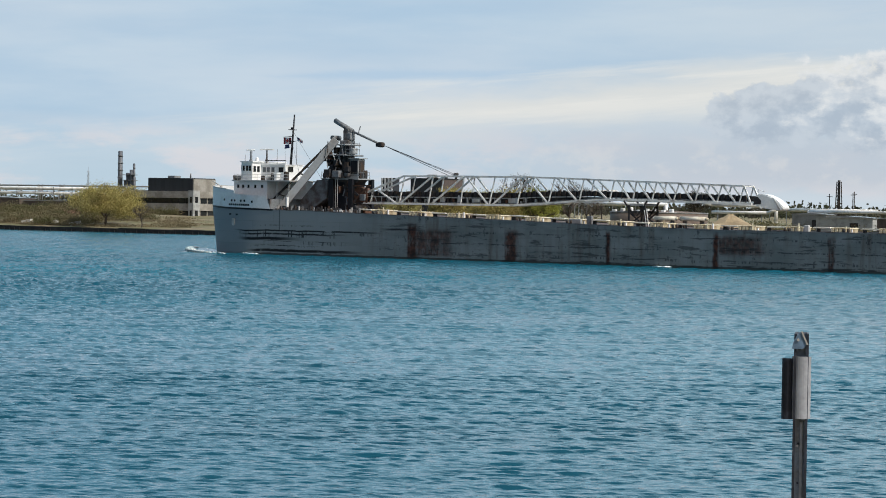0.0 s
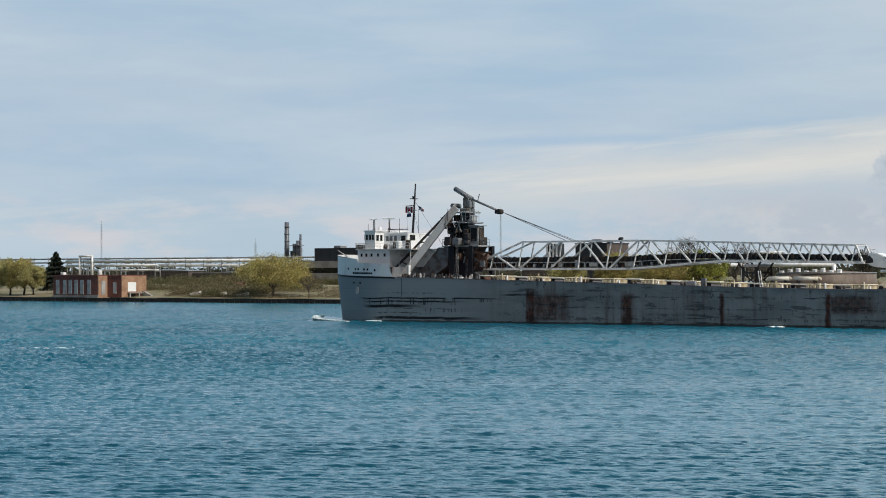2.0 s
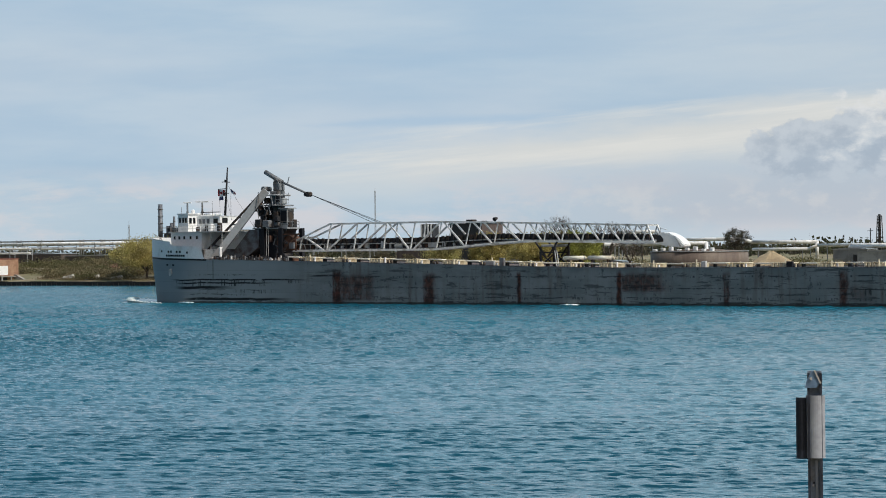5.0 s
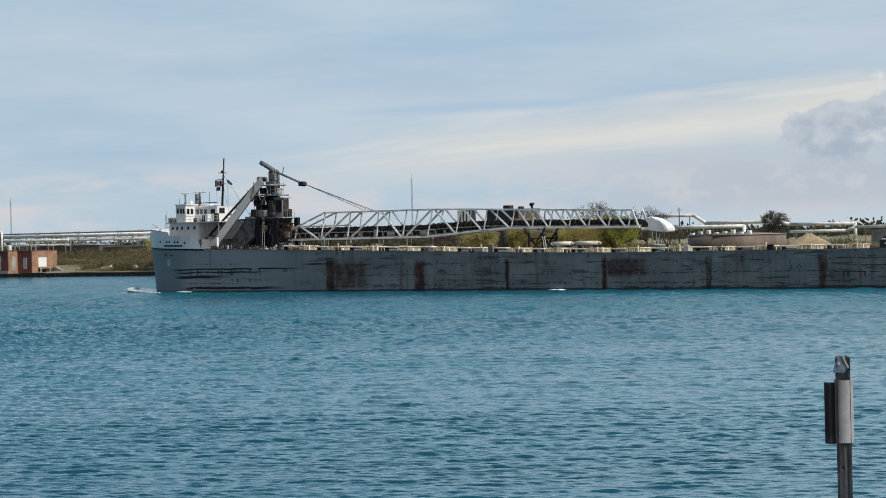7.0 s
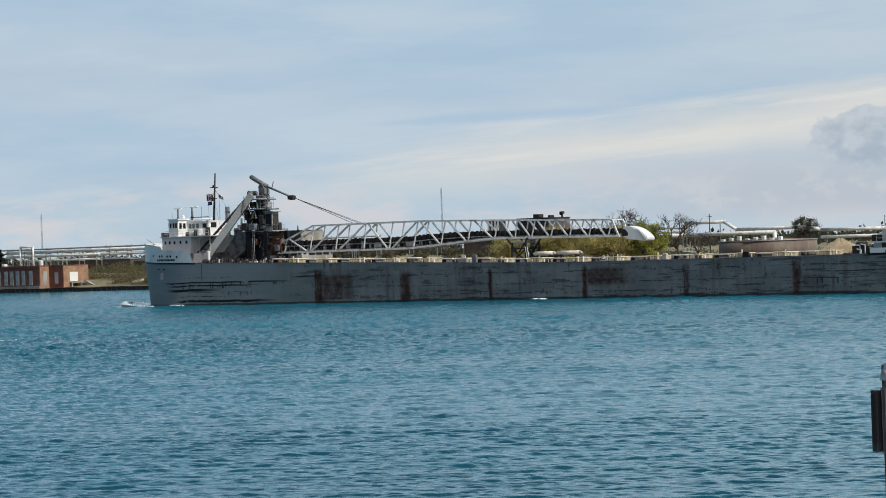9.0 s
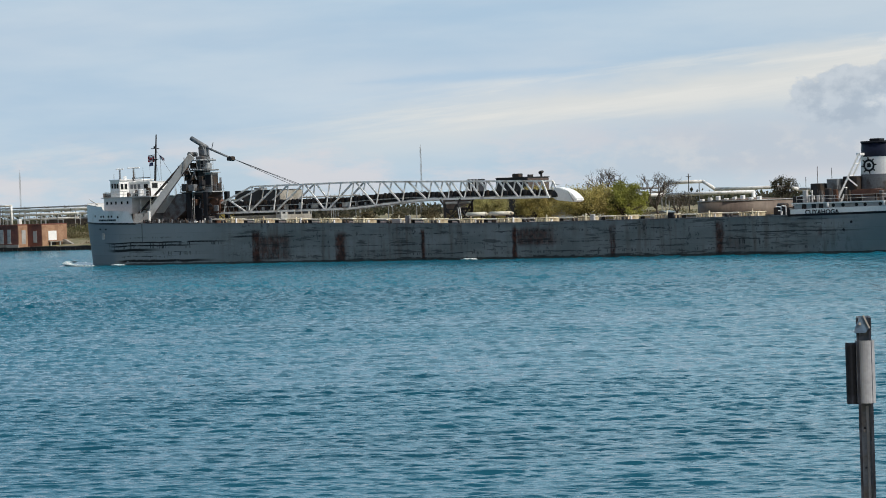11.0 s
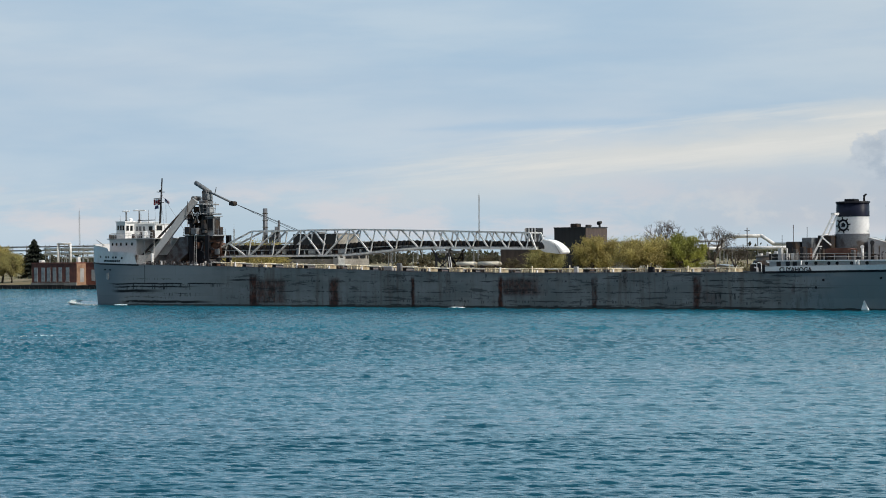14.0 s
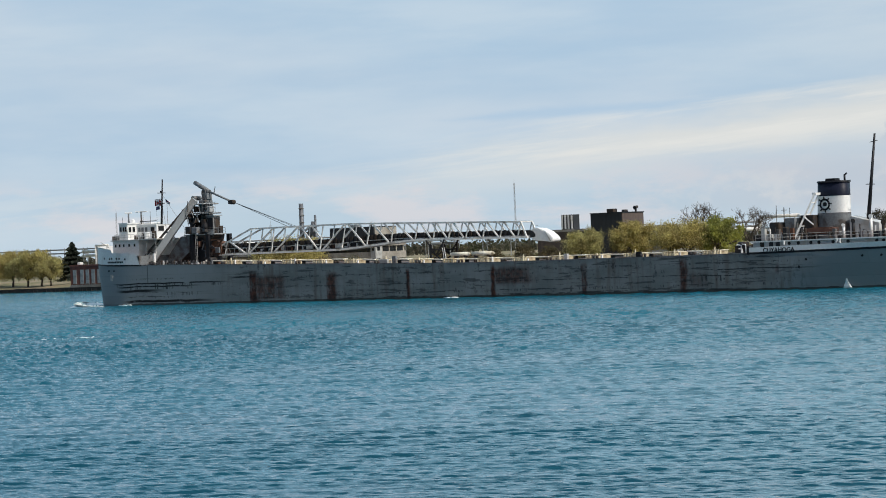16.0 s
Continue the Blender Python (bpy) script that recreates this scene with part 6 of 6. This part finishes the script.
def build_pump_house():
    hs = thing("pump_house", at(-306.2, 160.7, 0), "red brick pump house with tall pale windows standing at the water", "building")
    W = 19.2
    wall = part("wall", box(B(), 0, W, 0, 3.6, 1.9, 7.3), BRICK, hs)
    part("plinth", box(B(), -0.2, W + 0.2, -0.25, 3.8, -1.5, 1.9), CONCRETE, hs)
    part("parapet", box(B(), -0.15, W + 0.15, -0.15, 3.75, 7.3, 7.75), BRICK, hs)
    for x in (1.9, 5.0, 7.4, 9.9, 12.4, 15.5):
        w = part("window", box(B(), x - 0.72, x + 0.72, -0.06, 0.1, 2.3, 6.3), PANEL, wall)
        part("sill", box(B(), x - 0.85, x + 0.85, -0.2, 0.05, 2.12, 2.3), CONCRETE, w)
        for z in (3.3, 4.3, 5.3):
            part("glazing_bar", box(B(), x - 0.72, x + 0.72, -0.1, -0.05, z, z + 0.08), CONCRETE, w)
    # sunny end with its pale door, the sunlight put into the brick's lighter colour
    end = part("end_wall", box(B(), W, W + 0.25, 0.05, 3.55, 0.4, 7.4), LIT_BRICK, hs)
    part("door", box(B(), W + 0.2, W + 0.34, 1.2, 2.7, 2.0, 6.0), PANEL, end)
    # set-back wing
    wing = part("wing", box(B(), 12.0, 25.2, 3.6, 13.5, 0.6, 7.4), BRICK, hs, "set-back brick wing")
    part("window", box(B(), 21.8, 23.2, 3.52, 3.7, 2.3, 5.6), PANEL, wing)
    part("parapet", box(B(), 11.9, 25.4, 3.5, 13.6, 7.4, 7.7), BRICK, wing)
    # wing's end wall in the lightened brick, as lit by the sun
    e2 = part("end_wall", box(B(), 25.2, 25.45, 3.65, 13.45, 0.6, 7.35), LIT_BRICK, hs)
    part("shutter", box(B(), 25.4, 25.55, 6.0, 9.2, 2.9, 5.6), WHITE, e2)
    part("opening", box(B(), 25.4, 25.52, 6.2, 9.0, 0.7, 2.3), DARK, e2)
    part("canopy", box(B(), 25.4, 26.4, 5.8, 11.5, 2.35, 2.6), CONCRETE, e2)
    for y in (6.0, 9.6):
        part("post", box(B(), 26.1, 26.4, y, y + 0.35, -0.6, 2.35), PANEL, e2)
    part("stair", prism(B(), [(25.5, 0.4), (31.0, 0.4), (31.0, 0.9), (26.0, 3.0), (25.5, 3.0)], 11.6, 12.6), CONCRETE, e2)
    part("vent", box(B(), 2.0, 3.2, 1, 2.4, 7.75, 8.5, bevel=0.1), PIPE_WHITE, hs)
    part("vent", box(B(), 18.0, 18.8, 1, 2.2, 7.75, 9.3, bevel=0.1), PIPE_WHITE, hs)


PALE_SLAB = mat("bleached_concrete", (0.62, 0.60, 0.56), 0.85, vary=0.12, scale=0.5, second=(0.42, 0.39, 0.34), amount=0.4, bump=0.02)


def build_slabs():
    for a, L, turn, w in ((-262, 196, 30, 4.5), (-249.5, 190, 24, 4.5), (-245, 168, 10, 4.2), (-236.5, 169, 35, 3.0), (-258, 172, 12, 3.0), (-267, 205, 5, 3.4)):
        bm = box(B(), -w / 2, w / 2, -0.9, 0.9, -0.4, 0.5, bevel=0.06)
        s = part("concrete_slab", bm, PALE_SLAB, m=at(a, L, None, turn) @ pose(0, 0, 0.5, 0, -12, 0))
        tagged(s, "broken pale concrete slab lying on the bank", "slab", "concrete slabs on the bank")
    # timber-faced jetty remains and the dark wall along the water
    for a0 in np.arange(-420, -90, 9.9):
        bm = box(B(), 0, 9.8, -0.35, 0.9, -1.6, 1.15 + 0.1 * math.sin(a0))
        for k in range(5):
            box(bm, 0.4 + 2 * k, 0.8 + 2 * k, -0.55, -0.3, -1.6, 0.7)
        ob = part("quay_wall", bm, RIPRAP, m=at(a0, 160.3, 0))
        tagged(ob, "low dark sheet-piled river wall", "wall", "river wall", "structure")


def build_office():
    o = thing("office_building", at(-295.6, 255, 3.6), "grey concrete office block with dark window bands and black penthouse", "building")
    W, D = 27.0, 15.0
    body = part("wall", box(B(), 0.5, W - 0.5, 0.5, D, -2.0, 7.9), CONCRETE, o)
    for z0, z1 in ((-2.0, 0.4), (2.1, 4.3), (6.1, 8.2)):
        part("band", box(B(), 0, W, 0, D + 0.2, z0, z1), CONCRETE, body, "concrete spandrel band")
    for z0, z1 in ((0.4, 2.1), (4.3, 6.1)):
        for k in range(9):
            x = 0.55 + k * (W - 1.1) / 9
            part("window", box(B(), x + 0.08, x + (W - 1.1) / 9 - 0.08, 0.34, 0.52, z0 + 0.05, z1 - 0.05), GLASS, body)
        for k in range(4):
            y = 0.6 + k * (D - 1.2) / 4
            part("window", box(B(), W - 0.52, W - 0.34, y + 0.3, y + 3.1, z0 + 0.05, z1 - 0.05), GLASS, body)
    tower = part("stair_tower", box(B(), W - 1.6, W + 0.5, -0.3, 2.8, -2.0, 8.5), PANEL, o)
    for z0 in (0.3, 4.6):
        part("window", box(B(), W + 0.4, W + 0.54, 0.5, 1.9, z0, z0 + 1.9), GLASS, tower)
        part("window", box(B(), W - 0.9, W - 0.1, -0.36, -0.2, z0, z0 + 1.9), GLASS, tower)
    ph = part("penthouse", box(B(), 5.4, 24.2, 3.0, 14.0, 8.2, 12.4), BLACK_CLAD, o, "black clad roof penthouse")
    part("penthouse_end", box(B(), 24.2, 24.5, 3.2, 13.8, 8.2, 12.1), CONCRETE, o)
    part("roof_plant", box(B(), 11, 14, 6, 9, 12.4, 13.2, bevel=0.1), PIPE_GREY, ph)
    part("roof_plant", rod(B(), (19, 8, 12.4), (19, 8, 14.0), 0.25, sides=8), PIPE_GREY, ph)


def build_dark_building():
    o = thing("works_building", at(-166.0, 230, 4.0), "brown and black clad works building with roof vents", "building")
    top = part("tower", box(B(), 0, 10.6, 0, 10.5, -1, 12.0), BLACK_CLAD, o, "dark clad upper block")
    # end wall in lighter brown, the sun on that face put into its colour
    part("end_wall", box(B(), 10.6, 10.85, 0.05, 10.4, -1, 11.9), BROWN_CLAD, top)
    part("coping", box(B(), -0.15, 11.0, -0.15, 10.6, 12.0, 12.25), BLACK_CLAD, top)
    part("vent", box(B(), 3.4, 5.8, 3, 5, 12.25, 13.3, bevel=0.15), DARK, top)
    part("vent", box(B(), 8.6, 9.4, 3, 5, 12.25, 12.9, bevel=0.1), DARK, top)
    part("cowl", rod(rod(B(), (10, 8, 12.2), (10, 8, 13.2), 0.3, sides=9), (10, 7.4, 13.3), (10, 8.7, 13.6), 0.55, 0.4, sides=10), DARK, top)
    part("low_block", box(B(), -22, 0, 4, 18, -1, 7.4), BROWN_CLAD, o)
    part("low_block", box(B(), 10.9, 24, 6, 18, -1, 7.8), PANEL, o)
    part("low_roof", box(B(), -22.2, 0, 3.8, 18.2, 7.4, 7.7), CONCRETE, o)
    # white and black louvred stack house
    l = thing("louvre_house", at(-198.5, 260, 4.6), "small roof house with black and white louvres", "building")
    part("base", box(B(), -4, 10, -2, 6, -1, 7.6), CONCRETE, l)
    box_ = part("body", box(B(), 0.1, 4.5, 0, 3, 7.6, 12.0), BLACK_CLAD, l)
    for k in range(4):
        part("louvre", box(B(), 0.0 + k * 1.2, 0.55 + k * 1.2, -0.12, 0.1, 7.8, 11.9), PIPE_WHITE, box_)


def rack(name, label, m, length, levels, gap=9.0, width=2.4, tall=None, pipes=((0.4, 0.3),), material=None):
    """A pipe bridge: trestles with cross beams, and pipes laid on them."""
    r = thing(name, m, label, "pipe rack", "pipe racks of the works")
    n = max(1, round(length / gap))
    top = tall or max(levels)
    for i in range(n + 1):
        x = length * i / n
        bm = B()
        for y in (0, width):
            beam(bm, (x, y, -2), (x, y, top), 0.22, 0.22)
        for z in levels:
            beam(bm, (x, -0.2, z), (x, width + 0.2, z), 0.2, 0.25)
        part("trestle", bm, PIPE_GREY, r)
    for z in levels:
        for y, rad in pipes:
            part("pipe", rod(B(), (-1, y, z + rad + 0.12), (length + 1, y, z + rad + 0.12), rad, sides=8), material or PIPE_WHITE, r)
    return r


def bent_pipe(label, pts, rad, m, material=None, group="bent steam pipes"):
    p = thing("pipe", m, label, "pipe", group)
    for i, (a, b) in enumerate(zip(pts, pts[1:])):
        bm = rod(B(), a, b, rad, sides=9)
        bmesh.ops.create_icosphere(bm, subdivisions=2, radius=rad * 1.02, matrix=Matrix.Translation(b))
        part("run", bm, material or PIPE_WHITE, p)
    for i, (a, b) in enumerate(zip(pts, pts[1:])):
        a, b = Vector(a), Vector(b)
        if abs(a.z - b.z) < 0.3:
            for k in np.linspace(0.1, 0.9, max(2, round((b - a).length / 9))):
                q = a.lerp(b, k)
                part("support", beam(B(), (q.x, q.y, q.z - rad), (q.x, q.y, -3), 0.2, 0.2), PIPE_GREY, p)
    return p


def lattice_mast(a, L, height, w, label):
    m = thing("lattice_mast", at(a, L), label, "mast", "masts on the horizon")
    bm = B()
    for i in range(3):
        q = i * 2.094
        rod(bm, (w * math.cos(q), w * math.sin(q), -1), (w * 0.6 * math.cos(q), w * 0.6 * math.sin(q), height), 0.07, sides=4)
    for k in range(int(height / 2)):
        z = 2 * k
        for i in range(3):
            q, q2 = i * 2.094, (i + 1) * 2.094
            rod(bm, (w * math.cos(q), w * math.sin(q), z), (w * math.cos(q2), w * math.sin(q2), z + 2), 0.04, sides=3)
    part("lattice", bm, PIPE_GREY, m)
    part("tip", rod(B(), (0, 0, height - 0.5), (0, 0, height + 2), 0.06, sides=4), PIPE_GREY, m)
    return m


def build_works():
    rack("pipe_rack", "grey steel pipe rack with white pipes", at(-455, 300, 4), 100, (6.2, 7.9), pipes=((0.4, 0.5), (1.7, 0.36)), tall=8.8)
    rack("pipe_rack", "grey steel pipe rack with white pipes", at(-402, 262, 4), 34, (4.8, 6.4), pipes=((0.5, 0.3),), tall=6.6)
    rack("pipe_rack", "long far pipe rack with grey pipes", at(-640, 380, 5), 300, (7.0, 8.6), 12, pipes=((0.5, 0.3), (1.6, 0.25)), tall=9.6, material=PIPE_GREY)
    rack("pipe_rack", "long far pipe rack with grey pipes", at(-330, 340, 5), 150, (5.6, 7.0), 12, pipes=((0.5, 0.3), (1.6, 0.25)), tall=7.6, material=PIPE_GREY)
    g = "white insulated steam pipe stepping up on supports"
    bent_pipe(g, [(0, 0, 1.5), (0, 0, 9.6), (6.5, 0, 9.6), (6.5, 0, 2.0)], 0.38, at(-404, 260, 4.5))
    bent_pipe(g, [(-30, 0, 5.3), (0, 0, 5.3), (28.5, 0, 5.3), (28.5, 0, 1.0)], 0.5, at(-129, 260, 4.6))
    bent_pipe(g, [(-14, 0, 4.6), (-14, 0, 9.0), (0, 0, 9.0), (4.5, 0, 6.4), (30, 0, 6.4), (34, 0, 5.4), (56, 0, 5.2), (56, 0, 0.5)], 0.55, at(-158.5, 330, 4.8))
    bent_pipe(g, [(0, 0, 3.4), (18, 0, 3.4), (21, 0, 4.4), (52, 0, 4.4)], 0.45, at(-108, 300, 4.6))
    bent_pipe(g, [(0, 0, 3.0), (0, 0, 4.2), (46, 0, 4.2)], 0.4, at(-62, 270, 4.4))
    # chimneys
    for a, L, z, r, label in ((-526.6, 500, 31.2, 1.15, "tall grey steel chimney with bands"), (-518.0, 500, 25.5, 0.55, "slim dark chimney beside the vessels")):
        c = thing("chimney", at(a, L), label, "chimney")
        part("shaft", rod(B(), (0, 0, -1), (0, 0, z - ground_z(a, L)), r, r * 0.92, sides=16), STACK, c)
        for k in np.linspace(0.45, 0.98, 5):
            part("band", rod(B(), (0, 0, k * (z - 6.5) - 0.2), (0, 0, k * (z - 6.5) + 0.2), r * 1.12, sides=16), STEEL, c)
    v = thing("process_tower", at(-521.0, 500), "grey process vessels with platforms", "tower")
    for x, r, h in ((-0.4, 1.2, 16.5), (1.6, 1.0, 18.0), (-2.2, 0.9, 13.0), (3.2, 0.7, 14.5)):
        part("vessel", rod(B(), (x, 0, -1), (x, 0, h), r, sides=12), STACK, v)
    for z in (9.5, 13.0, 15.5):
        part("platform", box(B(), -3.0, 3.8, -1.6, 1.6, z, z + 0.25), STEEL, v)
    lattice_mast(-868.4, 700, 33, 0.55, "slender lattice radio mast")
    lattice_mast(-555.4, 700, 36, 0.5, "slender lattice radio mast")
    lattice_mast(-480, 430, 16, 0.5, "short lattice mast behind the pipes")
    for a, L, h in ((-145.5, 300, 12.0), (-560, 470, 9), (-548, 470, 9.5), (-585, 470, 9), (-530, 470, 10), (-600, 470, 8), (-512, 470, 10), (-575, 475, 9), (-85, 330, 9.5), (-77, 330, 10.5), (-120, 420, 10), (-470, 520, 11), (-330, 480, 11), (-245, 420, 9)):
        p = thing("utility_pole", at(a, L), "dark wooden utility pole with cross arm", "pole", "utility poles")
        part("shaft", rod(B(), (0, 0, -1), (0, 0, h), 0.2, 0.14, sides=7), DARK, p)
        part("cross_arm", beam(B(), (-0.9, 0, h - 0.8), (0.9, 0, h - 0.8), 0.12, 0.15), DARK, p)
    f = thing("flare_tower", at(-82.0, 330), "dark braced steel tower among the pipes", "tower")
    bm = B()
    for x, y in ((-0.9, -0.9), (0.9, -0.9), (0.9, 0.9), (-0.9, 0.9)):
        rod(bm, (x, y, -1), (x * 0.5, y * 0.5, 13.2), 0.16, sides=5)
    for k in range(6):
        w = 0.9 - 0.07 * k
        rod(bm, (-w, -w, 2.1 * k), (w, -w, 2.1 * k + 2.1), 0.08, sides=4)
        rod(bm, (w, -w, 2.1 * k), (-w, -w, 2.1 * k + 2.1), 0.08, sides=4)
    part("lattice", bm, DARK, f)
    part("flue", rod(B(), (0, 0, -1), (0, 0, 13.6), 0.4, sides=9), DARK, f)
    # low brown tank with its stair, and the sand heap
    t = thing("storage_tank", at(-81.5, 223, 3.4), "low wide rust-brown storage tank", "tank")
    bm = rod(B(), (0, 0, -1), (0, 0, 4.4), 12.6, sides=56)
    part("shell", bm, TANK, t)
    part("roof", rod(B(), (0, 0, 4.4), (0, 0, 5.0), 12.7, 2.0, sides=56), TANK, t)
    part("rim", rod(B(), (0, 0, 4.2), (0, 0, 4.45), 12.75, sides=56), PIPE_GREY, t)
    for k in range(8):
        part("roof_fitting", box(B(), -9 + 2.4 * k, -8 + 2.4 * k, -8.5, -7.5, 4.3, 5.0 + 0.3 * (k % 3), bevel=0.1), PIPE_WHITE, t)
    bm = B()
    nr = random.Random(6)
    vs = [[bm.verts.new((math.cos(q) * r * 9.5, math.sin(q) * r * 6, 4.6 * (1 - r) ** 1.2 + 0.25 * nr.gauss(0, 1) * (r < 0.9) - 0.3)) for q in np.linspace(0, 6.2832, 25)[:-1]] for r in (0.06, 0.3, 0.55, 0.8, 1.0)]
    for p, q in zip(vs, vs[1:]):
        for i in range(24):
            bm.faces.new((p[i], q[i], q[(i + 1) % 24], p[(i + 1) % 24]))
    bm.faces.new(vs[0])
    tagged(part("sand_heap", bm, SAND, m=at(-60.0, 222), smooth=True), "tan sand heap on the bank", "heap")
    # low sheds
    for a, L, w, d, h, mt, label in ((-99.5, 205, 6.0, 4, 2.2, PIPE_WHITE, "white site cabin near the tank"), (-50, 250, 16, 6, 3.6, PANEL, "low pale shed by the pipes"), (-66, 268, 10, 6, 3.8, PIPE_GREY, "low grey shed by the pipes"), (-30, 244, 10, 6, 3.2, BROWN_CLAD, "low brown clad shed by the bank"), (-350, 262, 34, 8, 4.0, BROWN_CLAD, "long low brown shed behind the pump house"), (-395, 275, 30, 8, 4.6, BROWN_CLAD, "long low brown shed behind the pipes"), (-316, 300, 14, 8, 6.6, BLACK_CLAD, "dark clad plant building"), (-250, 320, 26, 8, 5.5, BROWN_CLAD, "brown clad low plant building"), (-205, 300, 24, 8, 4.6, CONCRETE, "low concrete plant building")):
        s = thing("shed", at(a, L), label, "shed", "low sheds of the works")
        part("wall", box(B(), 0, w, 0, d, -1.5, h), mt, s)
        part("roof", prism(B(), [(-0.3, h), (w + 0.3, h), (w + 0.3, h + 0.15), (w / 2, h + 0.6), (-0.3, h + 0.15)], -0.3, d + 0.3), PIPE_GREY, s)
        part("door", box(B(), w * 0.6, w * 0.6 + min(2.4, w * 0.3), -0.08, 0.05, -0.5, h * 0.65), DARK, s)
    # parked cars by the bank, small and far off
    for i, (a, L, mt) in enumerate(((-118, 199, PIPE_WHITE), (-112, 199.5, PIPE_GREY), (-141, 200, PIPE_WHITE), (-206, 206, PIPE_WHITE))):
        c = thing("parked_van", at(a, L), "small pale parked van on the bank road", "vehicle", "parked vans")
        bm = prism(B(), [(-2.2, 0.4), (2.2, 0.4), (2.2, 1.1), (1.4, 1.2), (0.8, 1.9), (-2.1, 1.9)], -0.9, 0.9)
        body = part("body", bm, mt, c)
        part("side_window", box(B(), -0.4, 0.7, -0.93, -0.88, 1.25, 1.7), GLASS, body)
        for x in (-1.4, 1.4):
            part("wheel", rod(B(), (x, -0.95, 0.35), (x, 0.95, 0.35), 0.35, sides=12), RUBBER, c)


def build_sign_post():
    """Perforated channel post on the near bank with two curved plates seen from the back."""
    galv = mat("galvanised_post", (0.17, 0.205, 0.26), 0.4, metal=0.0, vary=0.2, scale=8, second=(0.15, 0.145, 0.15), amount=0.5)
    back = mat("dull_grey_plate", (0.33, 0.345, 0.385), 0.55, metal=0.0, vary=0.1, scale=6)
    # plate colour with the shade of the post's left side put in
    shade = mat("dark_shaded_plate", (0.04, 0.047, 0.065), 0.6, vary=0.2, scale=9, second=(0.02, 0.022, 0.03), gloss=0.2)
    blue = mat("blue_grey_bracket", (0.16, 0.25, 0.38), 0.4, metal=0.3, vary=0.15, scale=12)
    p = thing("sign_post", pose(1.336, 9.6, 0, 0, 0, -8), "galvanised channel post with curved grey plates on the near bank", "post")
    bm = B()
    slab(bm, [(-0.028, -0.014), (-0.020, -0.014), (-0.020, 0.012), (0.020, 0.012), (0.020, -0.014), (0.028, -0.014), (0.028, 0.018), (-0.028, 0.018)], 6.1, 8.492)
    channel = part("channel", bm, galv, p)
    # flange edges darkened, so the lit web between them stands out
    part("rolled_edge", box(B(), -0.0295, -0.0195, -0.017, -0.012, 6.1, 8.485), shade, channel)
    part("rolled_edge", box(B(), 0.0195, 0.0295, -0.017, -0.012, 6.1, 8.485), shade, channel)
    for z in np.arange(6.6, 8.1, 0.16):
        part("bolt_hole", rod(B(), (-0.006, 0.0095, z), (-0.006, 0.0125, z), 0.0045, sides=10), shade, channel)
    # pale strip added to paint the light that falls inside the channel
    part("lit_web_strip", box(B(), 0.0, 0.011, 0.004, 0.0115, 6.1, 8.13), back, channel, "pale strip for the lit web of the channel")
    part("bolt", rod(B(), (-0.008, 0.0, 8.03), (-0.008, 0.012, 8.03), 0.006, sides=6), galv, channel)

    def curved(cx, cy, r, q0, q1, z0, z1, thick, n=12):
        plan = [(cx + r * math.cos(radians(q)), cy + r * math.sin(radians(q))) for q in np.linspace(q0, q1, n)]
        plan += [(cx + (r - thick) * math.cos(radians(q)), cy + (r - thick) * math.sin(radians(q))) for q in np.linspace(q1, q0, n)]
        return slab(B(), plan, z0, z1)

    part("plate", curved(0.004, 0.018, 0.042, 198, 330, 8.142, 8.394, 0.003), back, p, "light grey curved plate")
    part("plate", curved(-0.046, 0.025, 0.03, 170, 350, 8.138, 8.385, 0.003), shade, p, "dark curved plate on the shaded side")
    part("clamp", box(B(), -0.05, 0.02, 0.014, 0.024, 8.25, 8.28), shade, p)
    br = part("bracket", prism(B(), [(-0.038, 8.425), (0.006, 8.425), (0.022, 8.445), (0.002, 8.492), (-0.012, 8.492), (-0.034, 8.45)], -0.024, -0.017), blue, p, "blue-grey folded bracket")
    part("bracket_edge", beam(B(), (0.000, -0.026, 8.496), (0.024, -0.026, 8.443), 0.006, 0.006), PALE, br)
    part("bolt", rod(B(), (-0.014, -0.03, 8.462), (-0.014, -0.022, 8.462), 0.006, sides=8), PALE, br)


build_trees()
build_scrub()
build_pump_house()
build_slabs()
build_office()
build_dark_building()
build_works()
build_sign_post()


# ---- what moves ----
def motions():
    way = Vector((-math.cos(radians(HEADING)), -math.sin(radians(HEADING)), 0)) * SPEED
    walk(ship, [(t, pose(*(START + way * t), 0, 0, HEADING)) for t in (0.0, 4.0, 8.0, 12.0, 16.0)])
    walk(water, [(t, pose(0.08 * t, -0.45 * t, 0)) for t in (0.0, 8.0, 16.0)])


motions()
